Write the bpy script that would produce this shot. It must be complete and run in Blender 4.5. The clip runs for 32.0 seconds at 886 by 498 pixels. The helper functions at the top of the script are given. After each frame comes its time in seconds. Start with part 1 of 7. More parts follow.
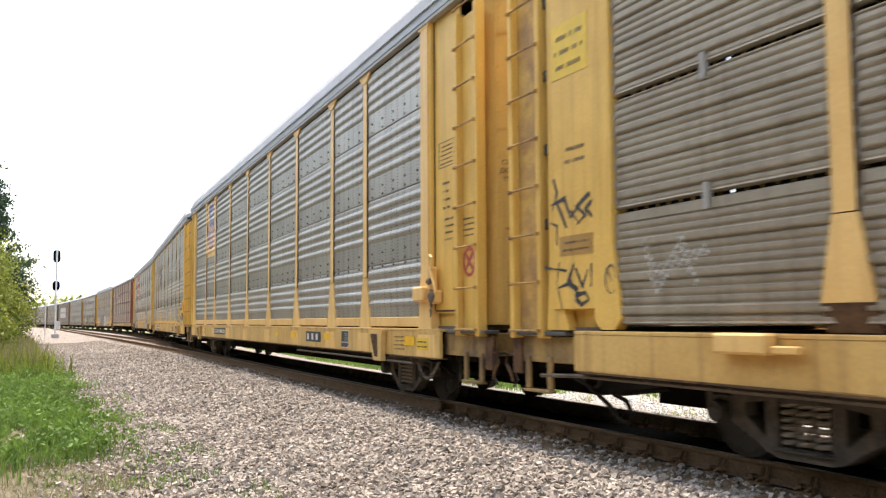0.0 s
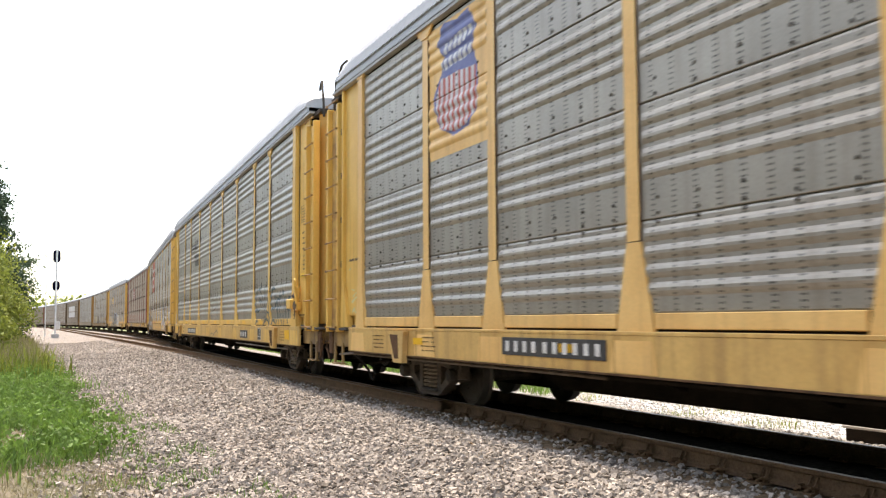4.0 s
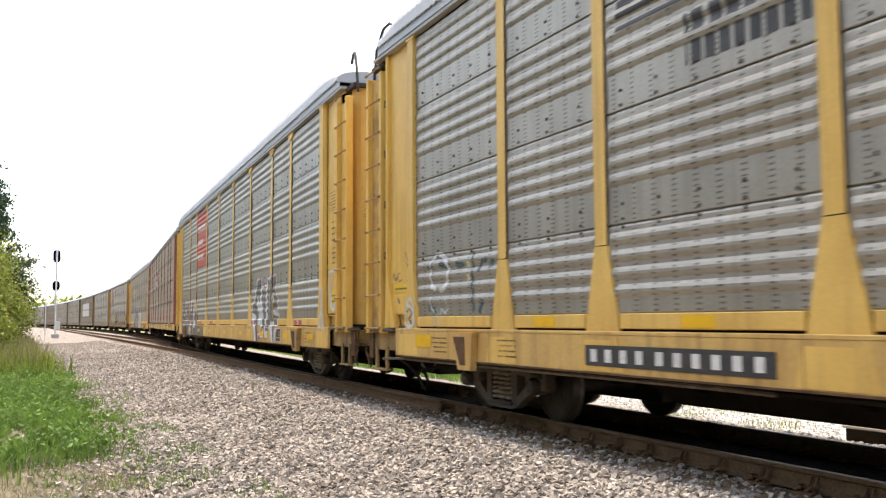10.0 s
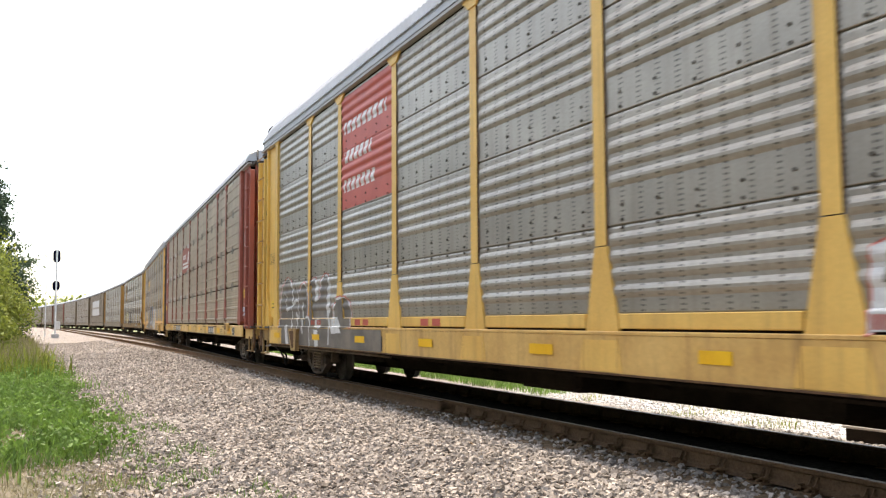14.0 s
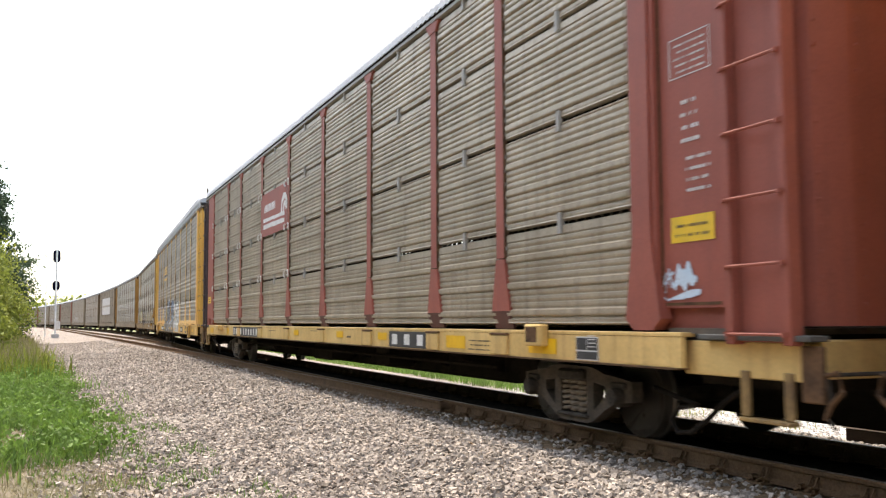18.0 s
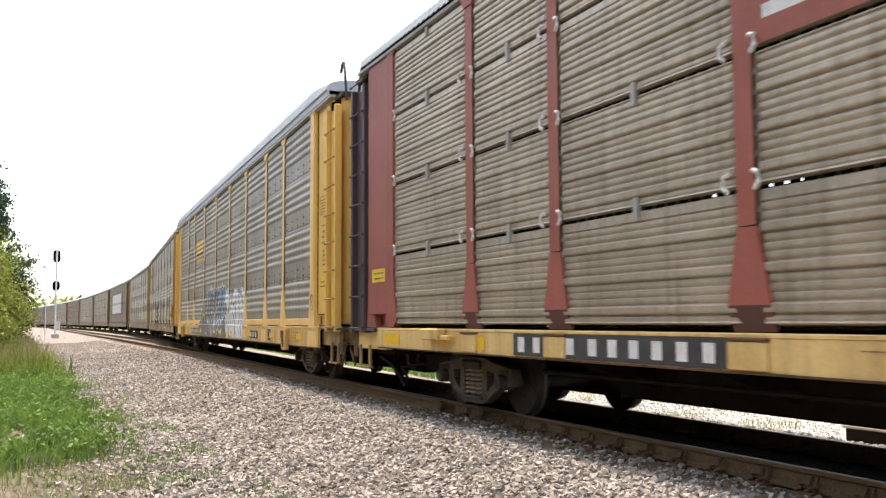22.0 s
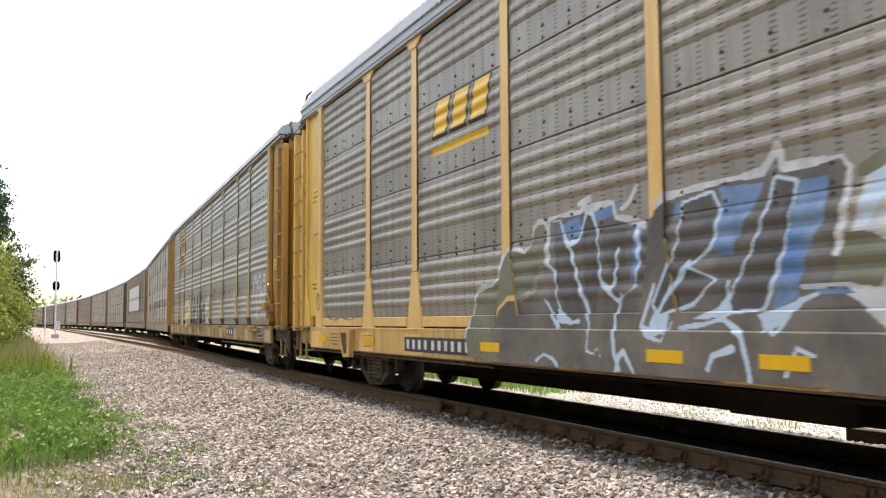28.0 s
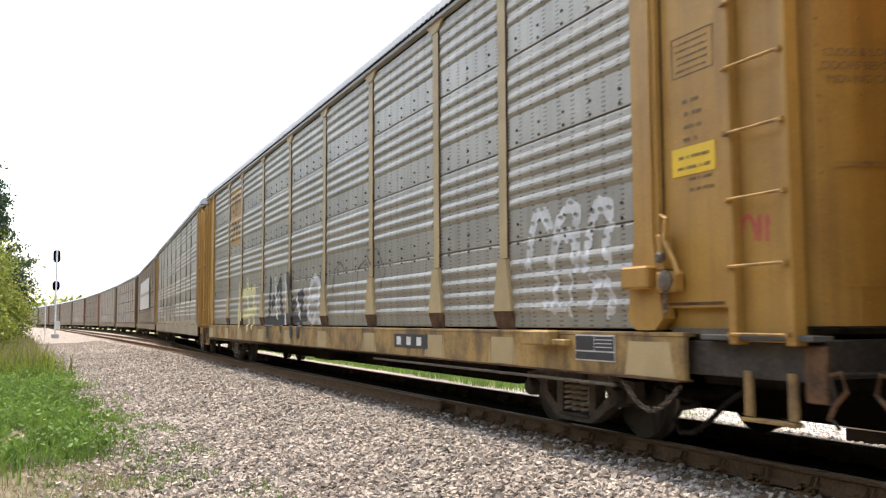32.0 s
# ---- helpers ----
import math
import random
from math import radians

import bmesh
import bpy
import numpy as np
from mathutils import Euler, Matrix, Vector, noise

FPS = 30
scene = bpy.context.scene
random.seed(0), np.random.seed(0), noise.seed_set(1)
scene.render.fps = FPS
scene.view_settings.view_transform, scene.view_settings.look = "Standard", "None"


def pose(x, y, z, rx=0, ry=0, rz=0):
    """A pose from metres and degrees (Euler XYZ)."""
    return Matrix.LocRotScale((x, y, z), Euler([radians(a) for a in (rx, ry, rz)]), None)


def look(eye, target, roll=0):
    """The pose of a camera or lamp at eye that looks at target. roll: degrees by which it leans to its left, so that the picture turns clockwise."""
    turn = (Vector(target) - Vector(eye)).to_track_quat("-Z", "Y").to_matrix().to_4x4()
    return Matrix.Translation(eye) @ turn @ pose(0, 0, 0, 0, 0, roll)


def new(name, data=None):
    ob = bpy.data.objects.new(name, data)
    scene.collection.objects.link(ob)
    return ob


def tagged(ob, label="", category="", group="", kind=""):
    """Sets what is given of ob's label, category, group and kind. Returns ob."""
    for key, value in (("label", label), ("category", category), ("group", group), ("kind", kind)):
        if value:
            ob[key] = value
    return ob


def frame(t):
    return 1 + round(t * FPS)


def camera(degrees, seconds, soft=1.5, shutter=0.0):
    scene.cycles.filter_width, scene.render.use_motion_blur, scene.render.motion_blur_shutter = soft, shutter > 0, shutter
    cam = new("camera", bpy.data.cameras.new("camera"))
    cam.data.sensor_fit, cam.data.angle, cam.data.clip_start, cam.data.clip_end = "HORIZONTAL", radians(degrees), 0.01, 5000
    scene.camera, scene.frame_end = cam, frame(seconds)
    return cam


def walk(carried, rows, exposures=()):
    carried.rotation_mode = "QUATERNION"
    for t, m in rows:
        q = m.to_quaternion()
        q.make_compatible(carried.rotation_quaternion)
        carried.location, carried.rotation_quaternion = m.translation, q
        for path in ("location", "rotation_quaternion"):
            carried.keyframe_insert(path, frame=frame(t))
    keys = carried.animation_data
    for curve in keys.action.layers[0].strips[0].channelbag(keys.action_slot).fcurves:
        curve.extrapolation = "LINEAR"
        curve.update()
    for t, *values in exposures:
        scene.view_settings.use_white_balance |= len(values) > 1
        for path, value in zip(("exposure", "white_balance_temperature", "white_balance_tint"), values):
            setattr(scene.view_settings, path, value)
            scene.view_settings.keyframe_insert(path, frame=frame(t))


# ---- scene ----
cam = camera(51.16, 32.0, soft=1.25, shutter=0.35)
EYE = Vector((0.0, 0.0, 1.197))
YAW, PITCH, ROLL = 1.12624, 0.076875, -0.32497
AIM = EYE + Vector((-math.sin(YAW) * math.cos(PITCH), math.cos(YAW) * math.cos(PITCH), math.sin(PITCH)))
walk(cam, [(0, look(EYE, AIM, ROLL)), (32, look(EYE, AIM, ROLL))], exposures=[(0, 2.1, 7350, 12), (32, 2.1, 7350, 12)])

# ---- daylight: hazy bright sky, high sun along the track ----
SUN_AZ, SUN_EL = radians(272), radians(66)
world = bpy.data.worlds.new("sky")
scene.world = world
world.use_nodes = True
wn = world.node_tree
sky = wn.nodes.new("ShaderNodeTexSky")
sky.sky_type, sky.sun_disc = "NISHITA", False
sky.sun_elevation, sky.sun_rotation = SUN_EL, SUN_AZ
sky.air_density, sky.dust_density, sky.ozone_density = 1.0, 2.0, 1.0
haze = wn.nodes.new("ShaderNodeMix")
haze.data_type = "RGBA"
haze.inputs["Factor"].default_value = 0.40
haze.inputs["B"].default_value = (2.2, 2.55, 2.9, 1)
wn.links.new(sky.outputs[0], haze.inputs["A"])
wn.links.new(haze.outputs["Result"], wn.nodes["Background"].inputs[0])
wn.nodes["Background"].inputs[1].default_value = 0.15
sun = new("sun", bpy.data.lights.new("sun", "SUN"))
sun.data.energy, sun.data.angle, sun.data.color = 1.5, radians(3.0), (1.0, 0.95, 0.87)
SUN_DIR = Vector((math.sin(SUN_AZ) * math.cos(SUN_EL), math.cos(SUN_AZ) * math.cos(SUN_EL), math.sin(SUN_EL)))
sun.rotation_euler = SUN_DIR.to_track_quat("Z", "Y").to_euler()


# ---- materials ----
def material(name, color, rough=0.6, metal=0.0, dark=None, scale=3.0, spread=(0.4, 0.7), grain=0.12, grain_scale=60.0,
             bump=0.15, streak=0.0, streak_color=(0.10, 0.05, 0.03), spec=0.4, island=0.0, objrand=0.0, streak_scale=5.0):
    """Colour with large stains, fine grain, vertical streaks of dirt and a fine bump."""
    m = bpy.data.materials.new(name)
    m.use_nodes = True
    nt = m.node_tree
    L, N = nt.links.new, nt.nodes.new
    bs = nt.nodes["Principled BSDF"]
    tc = N("ShaderNodeTexCoord")
    n1 = N("ShaderNodeTexNoise")
    n1.inputs["Scale"].default_value, n1.inputs["Detail"].default_value, n1.inputs["Roughness"].default_value = scale, 6, 0.65
    L(tc.outputs["Object"], n1.inputs["Vector"])
    r1 = N("ShaderNodeMapRange")
    r1.inputs[1].default_value, r1.inputs[2].default_value = spread
    L(n1.outputs["Fac"], r1.inputs[0])
    mix = N("ShaderNodeMix")
    mix.data_type = "RGBA"
    mix.inputs["A"].default_value = (*color, 1)
    mix.inputs["B"].default_value = (*(dark or [c * 0.72 for c in color]), 1)
    L(r1.outputs[0], mix.inputs["Factor"])
    out = mix.outputs["Result"]
    if streak:
        mp = N("ShaderNodeMapping")
        mp.inputs["Scale"].default_value = (streak_scale, streak_scale, streak_scale * 0.06)
        L(tc.outputs["Object"], mp.inputs[0])
        n3 = N("ShaderNodeTexNoise")
        n3.inputs["Scale"].default_value, n3.inputs["Detail"].default_value = 1.6, 5
        L(mp.outputs[0], n3.inputs["Vector"])
        r3 = N("ShaderNodeMapRange")
        r3.inputs[1].default_value, r3.inputs[2].default_value, r3.inputs[4].default_value = 0.5, 0.78, streak
        L(n3.outputs["Fac"], r3.inputs[0])
        mx = N("ShaderNodeMix")
        mx.data_type = "RGBA"
        L(r3.outputs[0], mx.inputs["Factor"])
        L(out, mx.inputs["A"])
        mx.inputs["B"].default_value = (*streak_color, 1)
        out = mx.outputs["Result"]
    n2 = N("ShaderNodeTexNoise")
    n2.inputs["Scale"].default_value, n2.inputs["Detail"].default_value = grain_scale, 4
    L(tc.outputs["Object"], n2.inputs["Vector"])
    g = N("ShaderNodeMapRange")
    g.inputs[1].default_value, g.inputs[2].default_value, g.inputs[3].default_value, g.inputs[4].default_value = 0.3, 0.7, 1 - grain, 1 + grain
    L(n2.outputs["Fac"], g.inputs[0])
    val = g.outputs[0]
    for amount, node, sock in ((island, "ShaderNodeNewGeometry", "Random Per Island"), (objrand, "ShaderNodeObjectInfo", "Random")):
        if amount:
            i = N(node)
            ri = N("ShaderNodeMapRange")
            ri.inputs[3].default_value, ri.inputs[4].default_value = 1 - amount, 1 + amount
            L(i.outputs[sock], ri.inputs[0])
            mu = N("ShaderNodeMath")
            mu.operation = "MULTIPLY"
            L(val, mu.inputs[0])
            L(ri.outputs[0], mu.inputs[1])
            val = mu.outputs[0]
    hs = N("ShaderNodeHueSaturation")
    L(out, hs.inputs["Color"])
    L(val, hs.inputs["Value"])
    L(hs.outputs[0], bs.inputs["Base Color"])
    bs.inputs["Roughness"].default_value, bs.inputs["Metallic"].default_value = rough, metal
    bs.inputs["Specular IOR Level"].default_value = spec
    if bump:
        b = N("ShaderNodeBump")
        b.inputs["Strength"].default_value, b.inputs["Distance"].default_value = bump, 0.01
        L(n2.outputs["Fac"], b.inputs["Height"])
        L(b.outputs[0], bs.inputs["Normal"])
    m["out"] = 0
    return m


def perforate(m, col=0.29, row=0.047, dash=0.034, amount=0.9, z0=1.25, z1=5.3):
    """Columns of small punched slots over a sheet-metal material."""
    nt = m.node_tree
    L, N = nt.links.new, nt.nodes.new
    bs = nt.nodes["Principled BSDF"]
    src = bs.inputs["Base Color"].links[0].from_socket
    tc = N("ShaderNodeTexCoord")
    sp = N("ShaderNodeSeparateXYZ")
    L(tc.outputs["Object"], sp.inputs[0])

    def band(sock, period, width, shift=0.0):
        a = N("ShaderNodeMath")
        a.operation = "MULTIPLY_ADD"
        a.inputs[1].default_value, a.inputs[2].default_value = 1 / period, shift
        L(sock, a.inputs[0])
        f = N("ShaderNodeMath")
        f.operation = "FRACT"
        L(a.outputs[0], f.inputs[0])
        c = N("ShaderNodeMath")
        c.operation = "LESS_THAN"
        c.inputs[1].default_value = width
        L(f.outputs[0], c.inputs[0])
        return c.outputs[0]

    def mul(a, b):
        x = N("ShaderNodeMath")
        x.operation = "MULTIPLY"
        for i, s in enumerate((a, b)):
            if isinstance(s, float):
                x.inputs[i].default_value = s
            else:
                L(s, x.inputs[i])
        return x.outputs[0]
    k = mul(mul(band(sp.outputs[0], col, 0.24), band(sp.outputs[0], dash * 1.2, 0.6)), band(sp.outputs[2], row, 0.36))
    mx = N("ShaderNodeMix")
    mx.data_type = "RGBA"
    L(mul(k, amount), mx.inputs["Factor"])
    L(src, mx.inputs["A"])
    mx.inputs["B"].default_value = (0.02, 0.018, 0.016, 1)
    L(mx.outputs["Result"], bs.inputs["Base Color"])
    return m


def leafy(m, amount=0.35):
    """Lets some of the light through thin leaves."""
    nt = m.node_tree
    bs, out = nt.nodes["Principled BSDF"], nt.nodes["Material Output"]
    tr = nt.nodes.new("ShaderNodeBsdfTranslucent")
    nt.links.new(bs.inputs["Base Color"].links[0].from_socket, tr.inputs["Color"])
    mx = nt.nodes.new("ShaderNodeMixShader")
    mx.inputs[0].default_value = amount
    nt.links.new(bs.outputs[0], mx.inputs[1])
    nt.links.new(tr.outputs[0], mx.inputs[2])
    nt.links.new(mx.outputs[0], out.inputs["Surface"])
    return m


M = {}
M["zinc"] = perforate(material("galvanised_sheet", (0.385, 0.348, 0.285), 0.43, 0.42, (0.285, 0.256, 0.21), 0.8, (0.35, 0.7), 0.10, 35, 0.1, 0.4, (0.19, 0.155, 0.115)))
M["zinc_brown"] = perforate(material("weathered_brown_sheet", (0.36, 0.315, 0.25), 0.5, 0.35, (0.25, 0.21, 0.165), 0.9, (0.35, 0.7), 0.12, 35, 0.1, 0.4, (0.13, 0.10, 0.075)))
M["slat"] = material("weathered_ribbed_sheet", (0.47, 0.39, 0.295), 0.45, 0.45, (0.32, 0.262, 0.192), 1.1, (0.35, 0.7), 0.12, 40, 0.1, 0.5, (0.14, 0.105, 0.075))
M["slat_dark"] = material("dull_brown_ribbed_sheet", (0.36, 0.305, 0.225), 0.48, 0.4, (0.25, 0.205, 0.15), 1.1, (0.35, 0.7), 0.12, 40, 0.1, 0.5, (0.14, 0.105, 0.075))
M["far_sheet"] = material("dusty_brown_sheet", (0.38, 0.325, 0.25), 0.8, 0, (0.28, 0.235, 0.185), 0.8, bump=0, spec=0.1)
M["far_sheet_light"] = material("dusty_grey_sheet", (0.50, 0.445, 0.365), 0.8, 0, (0.39, 0.345, 0.285), 0.8, bump=0, spec=0.1)
M["far_trim"] = material("dusty_tan_trim", (0.36, 0.30, 0.215), 0.8, 0, (0.26, 0.215, 0.155), 0.8, bump=0, spec=0.1)
M["far_end"] = material("grimy_brown_end_paint", (0.17, 0.115, 0.06), 0.8, 0, (0.11, 0.075, 0.045), 0.8, bump=0, spec=0.1)
M["shield_blue"] = material("faded_navy_print", (0.12, 0.14, 0.30), 0.6, 0, (0.19, 0.20, 0.34), 4, grain=0.1, bump=0)
M["roof"] = material("galvanised_roof_sheet", (0.46, 0.465, 0.47), 0.6, 0.1, (0.40, 0.405, 0.41), 1.5, bump=0.05)
M["yellow"] = material("aged_yellow_paint", (0.78, 0.485, 0.12), 0.5, 0, (0.66, 0.385, 0.085), 1.2, (0.4, 0.75), 0.06, 40, 0.06, 0.5, (0.30, 0.15, 0.05), spec=0.2)
M["pale"] = material("faded_yellow_paint", (0.80, 0.51, 0.19), 0.48, 0, (0.70, 0.41, 0.135), 1.2, (0.4, 0.75), 0.06, 40, 0.06, 0.35, (0.32, 0.16, 0.07), spec=0.2)
M["straw"] = material("faded_straw_yellow_paint", (0.74, 0.47, 0.13), 0.5, 0, (0.63, 0.37, 0.095), 1.2, (0.4, 0.75), 0.06, 40, 0.06, 0.4, (0.25, 0.14, 0.06), spec=0.2)
M["dirt"] = material("oily_brown_dirt", (0.165, 0.115, 0.072), 1.0, 0, (0.085, 0.06, 0.04), 3, (0.4, 0.65), 0.45, 22, 0.8, spec=0.05)
M["ochre"] = material("grimy_ochre_paint", (0.43, 0.235, 0.05), 0.5, 0, (0.32, 0.165, 0.038), 1.5, (0.4, 0.75), 0.08, 40, 0.06, 0.45, (0.17, 0.085, 0.035))
M["sill"] = material("rust_streaked_yellow_paint", (0.64, 0.41, 0.14), 0.5, 0, (0.50, 0.29, 0.09), 0.9, (0.42, 0.7), 0.08, 30, 0.06, 0.55, (0.17, 0.09, 0.04), streak_scale=4, spec=0.2)
M["sill_pale"] = material("rust_streaked_cream_paint", (0.70, 0.48, 0.19), 0.5, 0, (0.54, 0.34, 0.12), 0.9, (0.42, 0.7), 0.08, 30, 0.06, 0.5, (0.26, 0.13, 0.05), streak_scale=4, spec=0.2)
M["maroon"] = material("faded_maroon_paint", (0.32, 0.085, 0.055), 0.6, 0, (0.25, 0.066, 0.045), 1.3, (0.4, 0.75), 0.08, 40, 0.06, 0.3, (0.12, 0.05, 0.04))
M["grating"] = material("dark_grey_step_steel", (0.10, 0.095, 0.085), 0.6, 0.2, (0.07, 0.065, 0.058), 4, grain=0.15)
M["grey_post"] = material("weathered_grey_steel", (0.36, 0.34, 0.30), 0.6, 0.1, (0.28, 0.26, 0.23), 1.2, grain=0.08, bump=0)
# near-black ballast: the deep shade under the train put into the colour
M["bed_shade"] = material("shade_blackened_ballast", (0.022, 0.019, 0.016), 1.0, 0, (0.014, 0.012, 0.010), 2, grain=0.5, grain_scale=22, bump=0.6, spec=0.0)
M["sill_grimy"] = material("grimy_brown_yellow_paint", (0.38, 0.235, 0.075), 0.65, 0, (0.15, 0.09, 0.04), 2.2, (0.4, 0.62), 0.14, 30, 0.06, 0.75, (0.06, 0.04, 0.028), streak_scale=4)
M["rust"] = material("flaking_brown_rust", (0.135, 0.075, 0.04), 0.9, 0, (0.065, 0.04, 0.026), 4, (0.4, 0.65), 0.25, 30, 0.3, spec=0.1)
M["tan"] = material("weathered_tan_paint", (0.44, 0.325, 0.165), 0.6, 0, (0.33, 0.24, 0.12), 1.2, grain=0.08, bump=0)
M["plum"] = material("dark_plum_paint", (0.075, 0.047, 0.045), 0.6, 0, (0.05, 0.033, 0.033), 1.3, grain=0.08)
M["bright"] = material("reflective_orange_yellow", (0.80, 0.46, 0.015), 0.45, 0, (0.72, 0.38, 0.012), 4, grain=0.05, bump=0)
M["notice"] = material("yellow_notice_paint", (0.80, 0.50, 0.03), 0.5, 0, (0.62, 0.42, 0.04), 4, grain=0.05, bump=0)
M["red"] = material("faded_red_paint", (0.50, 0.10, 0.065), 0.55, 0, (0.42, 0.08, 0.055), 2, grain=0.08, bump=0)
M["white"] = material("weathered_white_paint", (0.70, 0.68, 0.64), 0.6, 0, (0.52, 0.50, 0.46), 5, grain=0.08, bump=0)
M["black"] = material("weathered_black_paint", (0.035, 0.033, 0.032), 0.6, 0, (0.06, 0.055, 0.05), 5, grain=0.1, bump=0)
M["ink"] = material("worn_black_stencil", (0.10, 0.075, 0.05), 0.7, 0, (0.24, 0.17, 0.09), 9, (0.35, 0.65), grain=0.1, bump=0)
M["navy"] = material("dark_teal_spray_paint", (0.035, 0.08, 0.10), 0.6, 0, (0.10, 0.13, 0.13), 3, (0.4, 0.62), grain=0.1, bump=0)
M["blue"] = material("blue_spray_paint", (0.085, 0.18, 0.36), 0.6, 0, (0.19, 0.28, 0.40), 2.5, (0.4, 0.62), grain=0.12, bump=0, streak=0.4, streak_color=(0.13, 0.12, 0.12))
M["sky_blue"] = material("light_blue_spray_paint", (0.47, 0.58, 0.67), 0.6, 0, (0.56, 0.64, 0.70), 3, grain=0.1, bump=0)
M["soot"] = material("sooty_dark_grey_spray_paint", (0.070, 0.062, 0.055), 0.6, 0, (0.12, 0.105, 0.09), 2.2, (0.4, 0.65), grain=0.15, bump=0, streak=0.4, streak_color=(0.16, 0.14, 0.12))
M["smoke"] = material("smoky_grey_spray_paint", (0.11, 0.095, 0.078), 0.6, 0, (0.20, 0.17, 0.135), 1.3, (0.4, 0.62), grain=0.1, bump=0)
M["olive"] = material("olive_spray_paint", (0.16, 0.155, 0.095), 0.6, 0, (0.22, 0.21, 0.14), 2, grain=0.1, bump=0)
M["chalk"] = material("chalky_white_spray_paint", (0.66, 0.66, 0.64), 0.65, 0, (0.46, 0.45, 0.43), 4, (0.35, 0.65), grain=0.12, bump=0)
M["iron"] = material("dusty_cast_iron", (0.062, 0.050, 0.038), 0.85, 0.05, (0.032, 0.026, 0.02), 6, grain=0.25, bump=0.3, grain_scale=30)
M["iron_light"] = material("dusty_grey_brown_iron", (0.15, 0.115, 0.082), 0.85, 0.0, (0.08, 0.062, 0.048), 6, grain=0.25, bump=0.3, grain_scale=30)
M["casting"] = material("dusty_brown_cast_steel", (0.095, 0.074, 0.054), 0.85, 0.0, (0.05, 0.04, 0.03), 6, grain=0.25, bump=0.3, grain_scale=30)
# near-black: grime, with the shade under the cars put into the colour
M["under"] = material("grime_and_shade_black", (0.026, 0.021, 0.017), 1.0, 0, (0.015, 0.013, 0.011), 3, grain=0.2, spec=0.0)
M["spring"] = material("dusty_pale_spring_steel", (0.26, 0.21, 0.155), 0.8, 0, (0.15, 0.12, 0.09), 8, grain=0.2, bump=0.1)
M["wheel"] = material("brown_worn_wheel_steel", (0.085, 0.066, 0.05), 0.7, 0.2, (0.028, 0.022, 0.018), 5, grain=0.15)
M["rung"] = material("worn_ochre_rung_paint", (0.42, 0.23, 0.055), 0.55, 0, (0.20, 0.11, 0.045), 6, (0.4, 0.65), 0.1, 40, 0)
M["mesh"] = material("brown_stained_yellow_grating", (0.60, 0.36, 0.10), 0.55, 0, (0.36, 0.20, 0.08), 2.2, (0.42, 0.62), 0.12, 40, 0.05, 0.5, (0.20, 0.11, 0.06), spec=0.2)
# darker copy of the maroon, with the shade of the folded feet painted in
M["kick"] = material("maroon_paint_in_shade", (0.13, 0.05, 0.035), 0.7, 0, (0.09, 0.04, 0.03), 3, grain=0.1)
M["gold"] = material("pale_gold_spray_paint", (0.66, 0.60, 0.30), 0.6, 0, (0.52, 0.46, 0.24), 4, grain=0.1, bump=0)
M["tread"] = material("worn_wheel_tread", (0.14, 0.125, 0.11), 0.45, 0.6, bump=0.02)
M["rail"] = material("rust_brown_rail_steel", (0.165, 0.098, 0.054), 0.9, 0.0, (0.11, 0.07, 0.042), 5, grain=0.25, grain_scale=40, bump=0.2, spec=0.1)
M["railhead"] = material("dull_polished_rail_head", (0.16, 0.125, 0.10), 0.5, 0.4, (0.11, 0.08, 0.06), 8, bump=0.02, spec=0.2)
M["tie"] = material("weathered_timber_tie", (0.20, 0.138, 0.085), 0.95, 0, (0.085, 0.06, 0.04), 6, grain=0.35, grain_scale=25, bump=0.5, objrand=0.35, spec=0.05)
M["stone"] = material("crushed_limestone", (0.35, 0.305, 0.262), 0.95, 0, (0.25, 0.212, 0.18), 0.6, (0.35, 0.7), 0.2, 50, 0.2, island=0.55, spec=0.1)
M["stone_light"] = material("pale_crushed_stone", (0.55, 0.52, 0.48), 0.9, 0, (0.42, 0.39, 0.36), 0.6, island=0.3)
M["leaf"] = leafy(material("grass_blade_green", (0.165, 0.275, 0.05), 0.7, 0, (0.10, 0.175, 0.035), 0.7, (0.35, 0.65), 0.15, 20, 0, island=0.3))
M["leaf_dry"] = leafy(material("dry_grass_straw", (0.28, 0.24, 0.14), 0.8, 0, (0.20, 0.185, 0.09), 0.7, grain=0.15, bump=0, island=0.3))
M["bush"] = leafy(material("yellow_green_bush_leaf", (0.25, 0.28, 0.045), 0.7, 0, (0.14, 0.175, 0.03), 0.5, (0.35, 0.65), 0.15, 20, 0, island=0.35))
M["pine"] = leafy(material("dark_pine_needle", (0.06, 0.095, 0.045), 0.8, 0, (0.04, 0.068, 0.036), 0.5, (0.35, 0.65), 0.15, 20, 0, island=0.35))
M["bark"] = material("rough_brown_bark", (0.13, 0.095, 0.07), 0.9, 0, (0.07, 0.05, 0.04), 5, grain=0.3, bump=0.6)
M["mast"] = material("aluminium_paint_mast", (0.78, 0.78, 0.76), 0.45, 0.1, grain=0.05)
M["hood"] = material("matt_black_signal_paint", (0.008, 0.008, 0.02), 0.9, 0, bump=0, spec=0.05)
M["concrete"] = material("pale_concrete", (0.52, 0.50, 0.47), 0.85, 0, (0.40, 0.38, 0.35), 2, grain=0.12, bump=0.2)


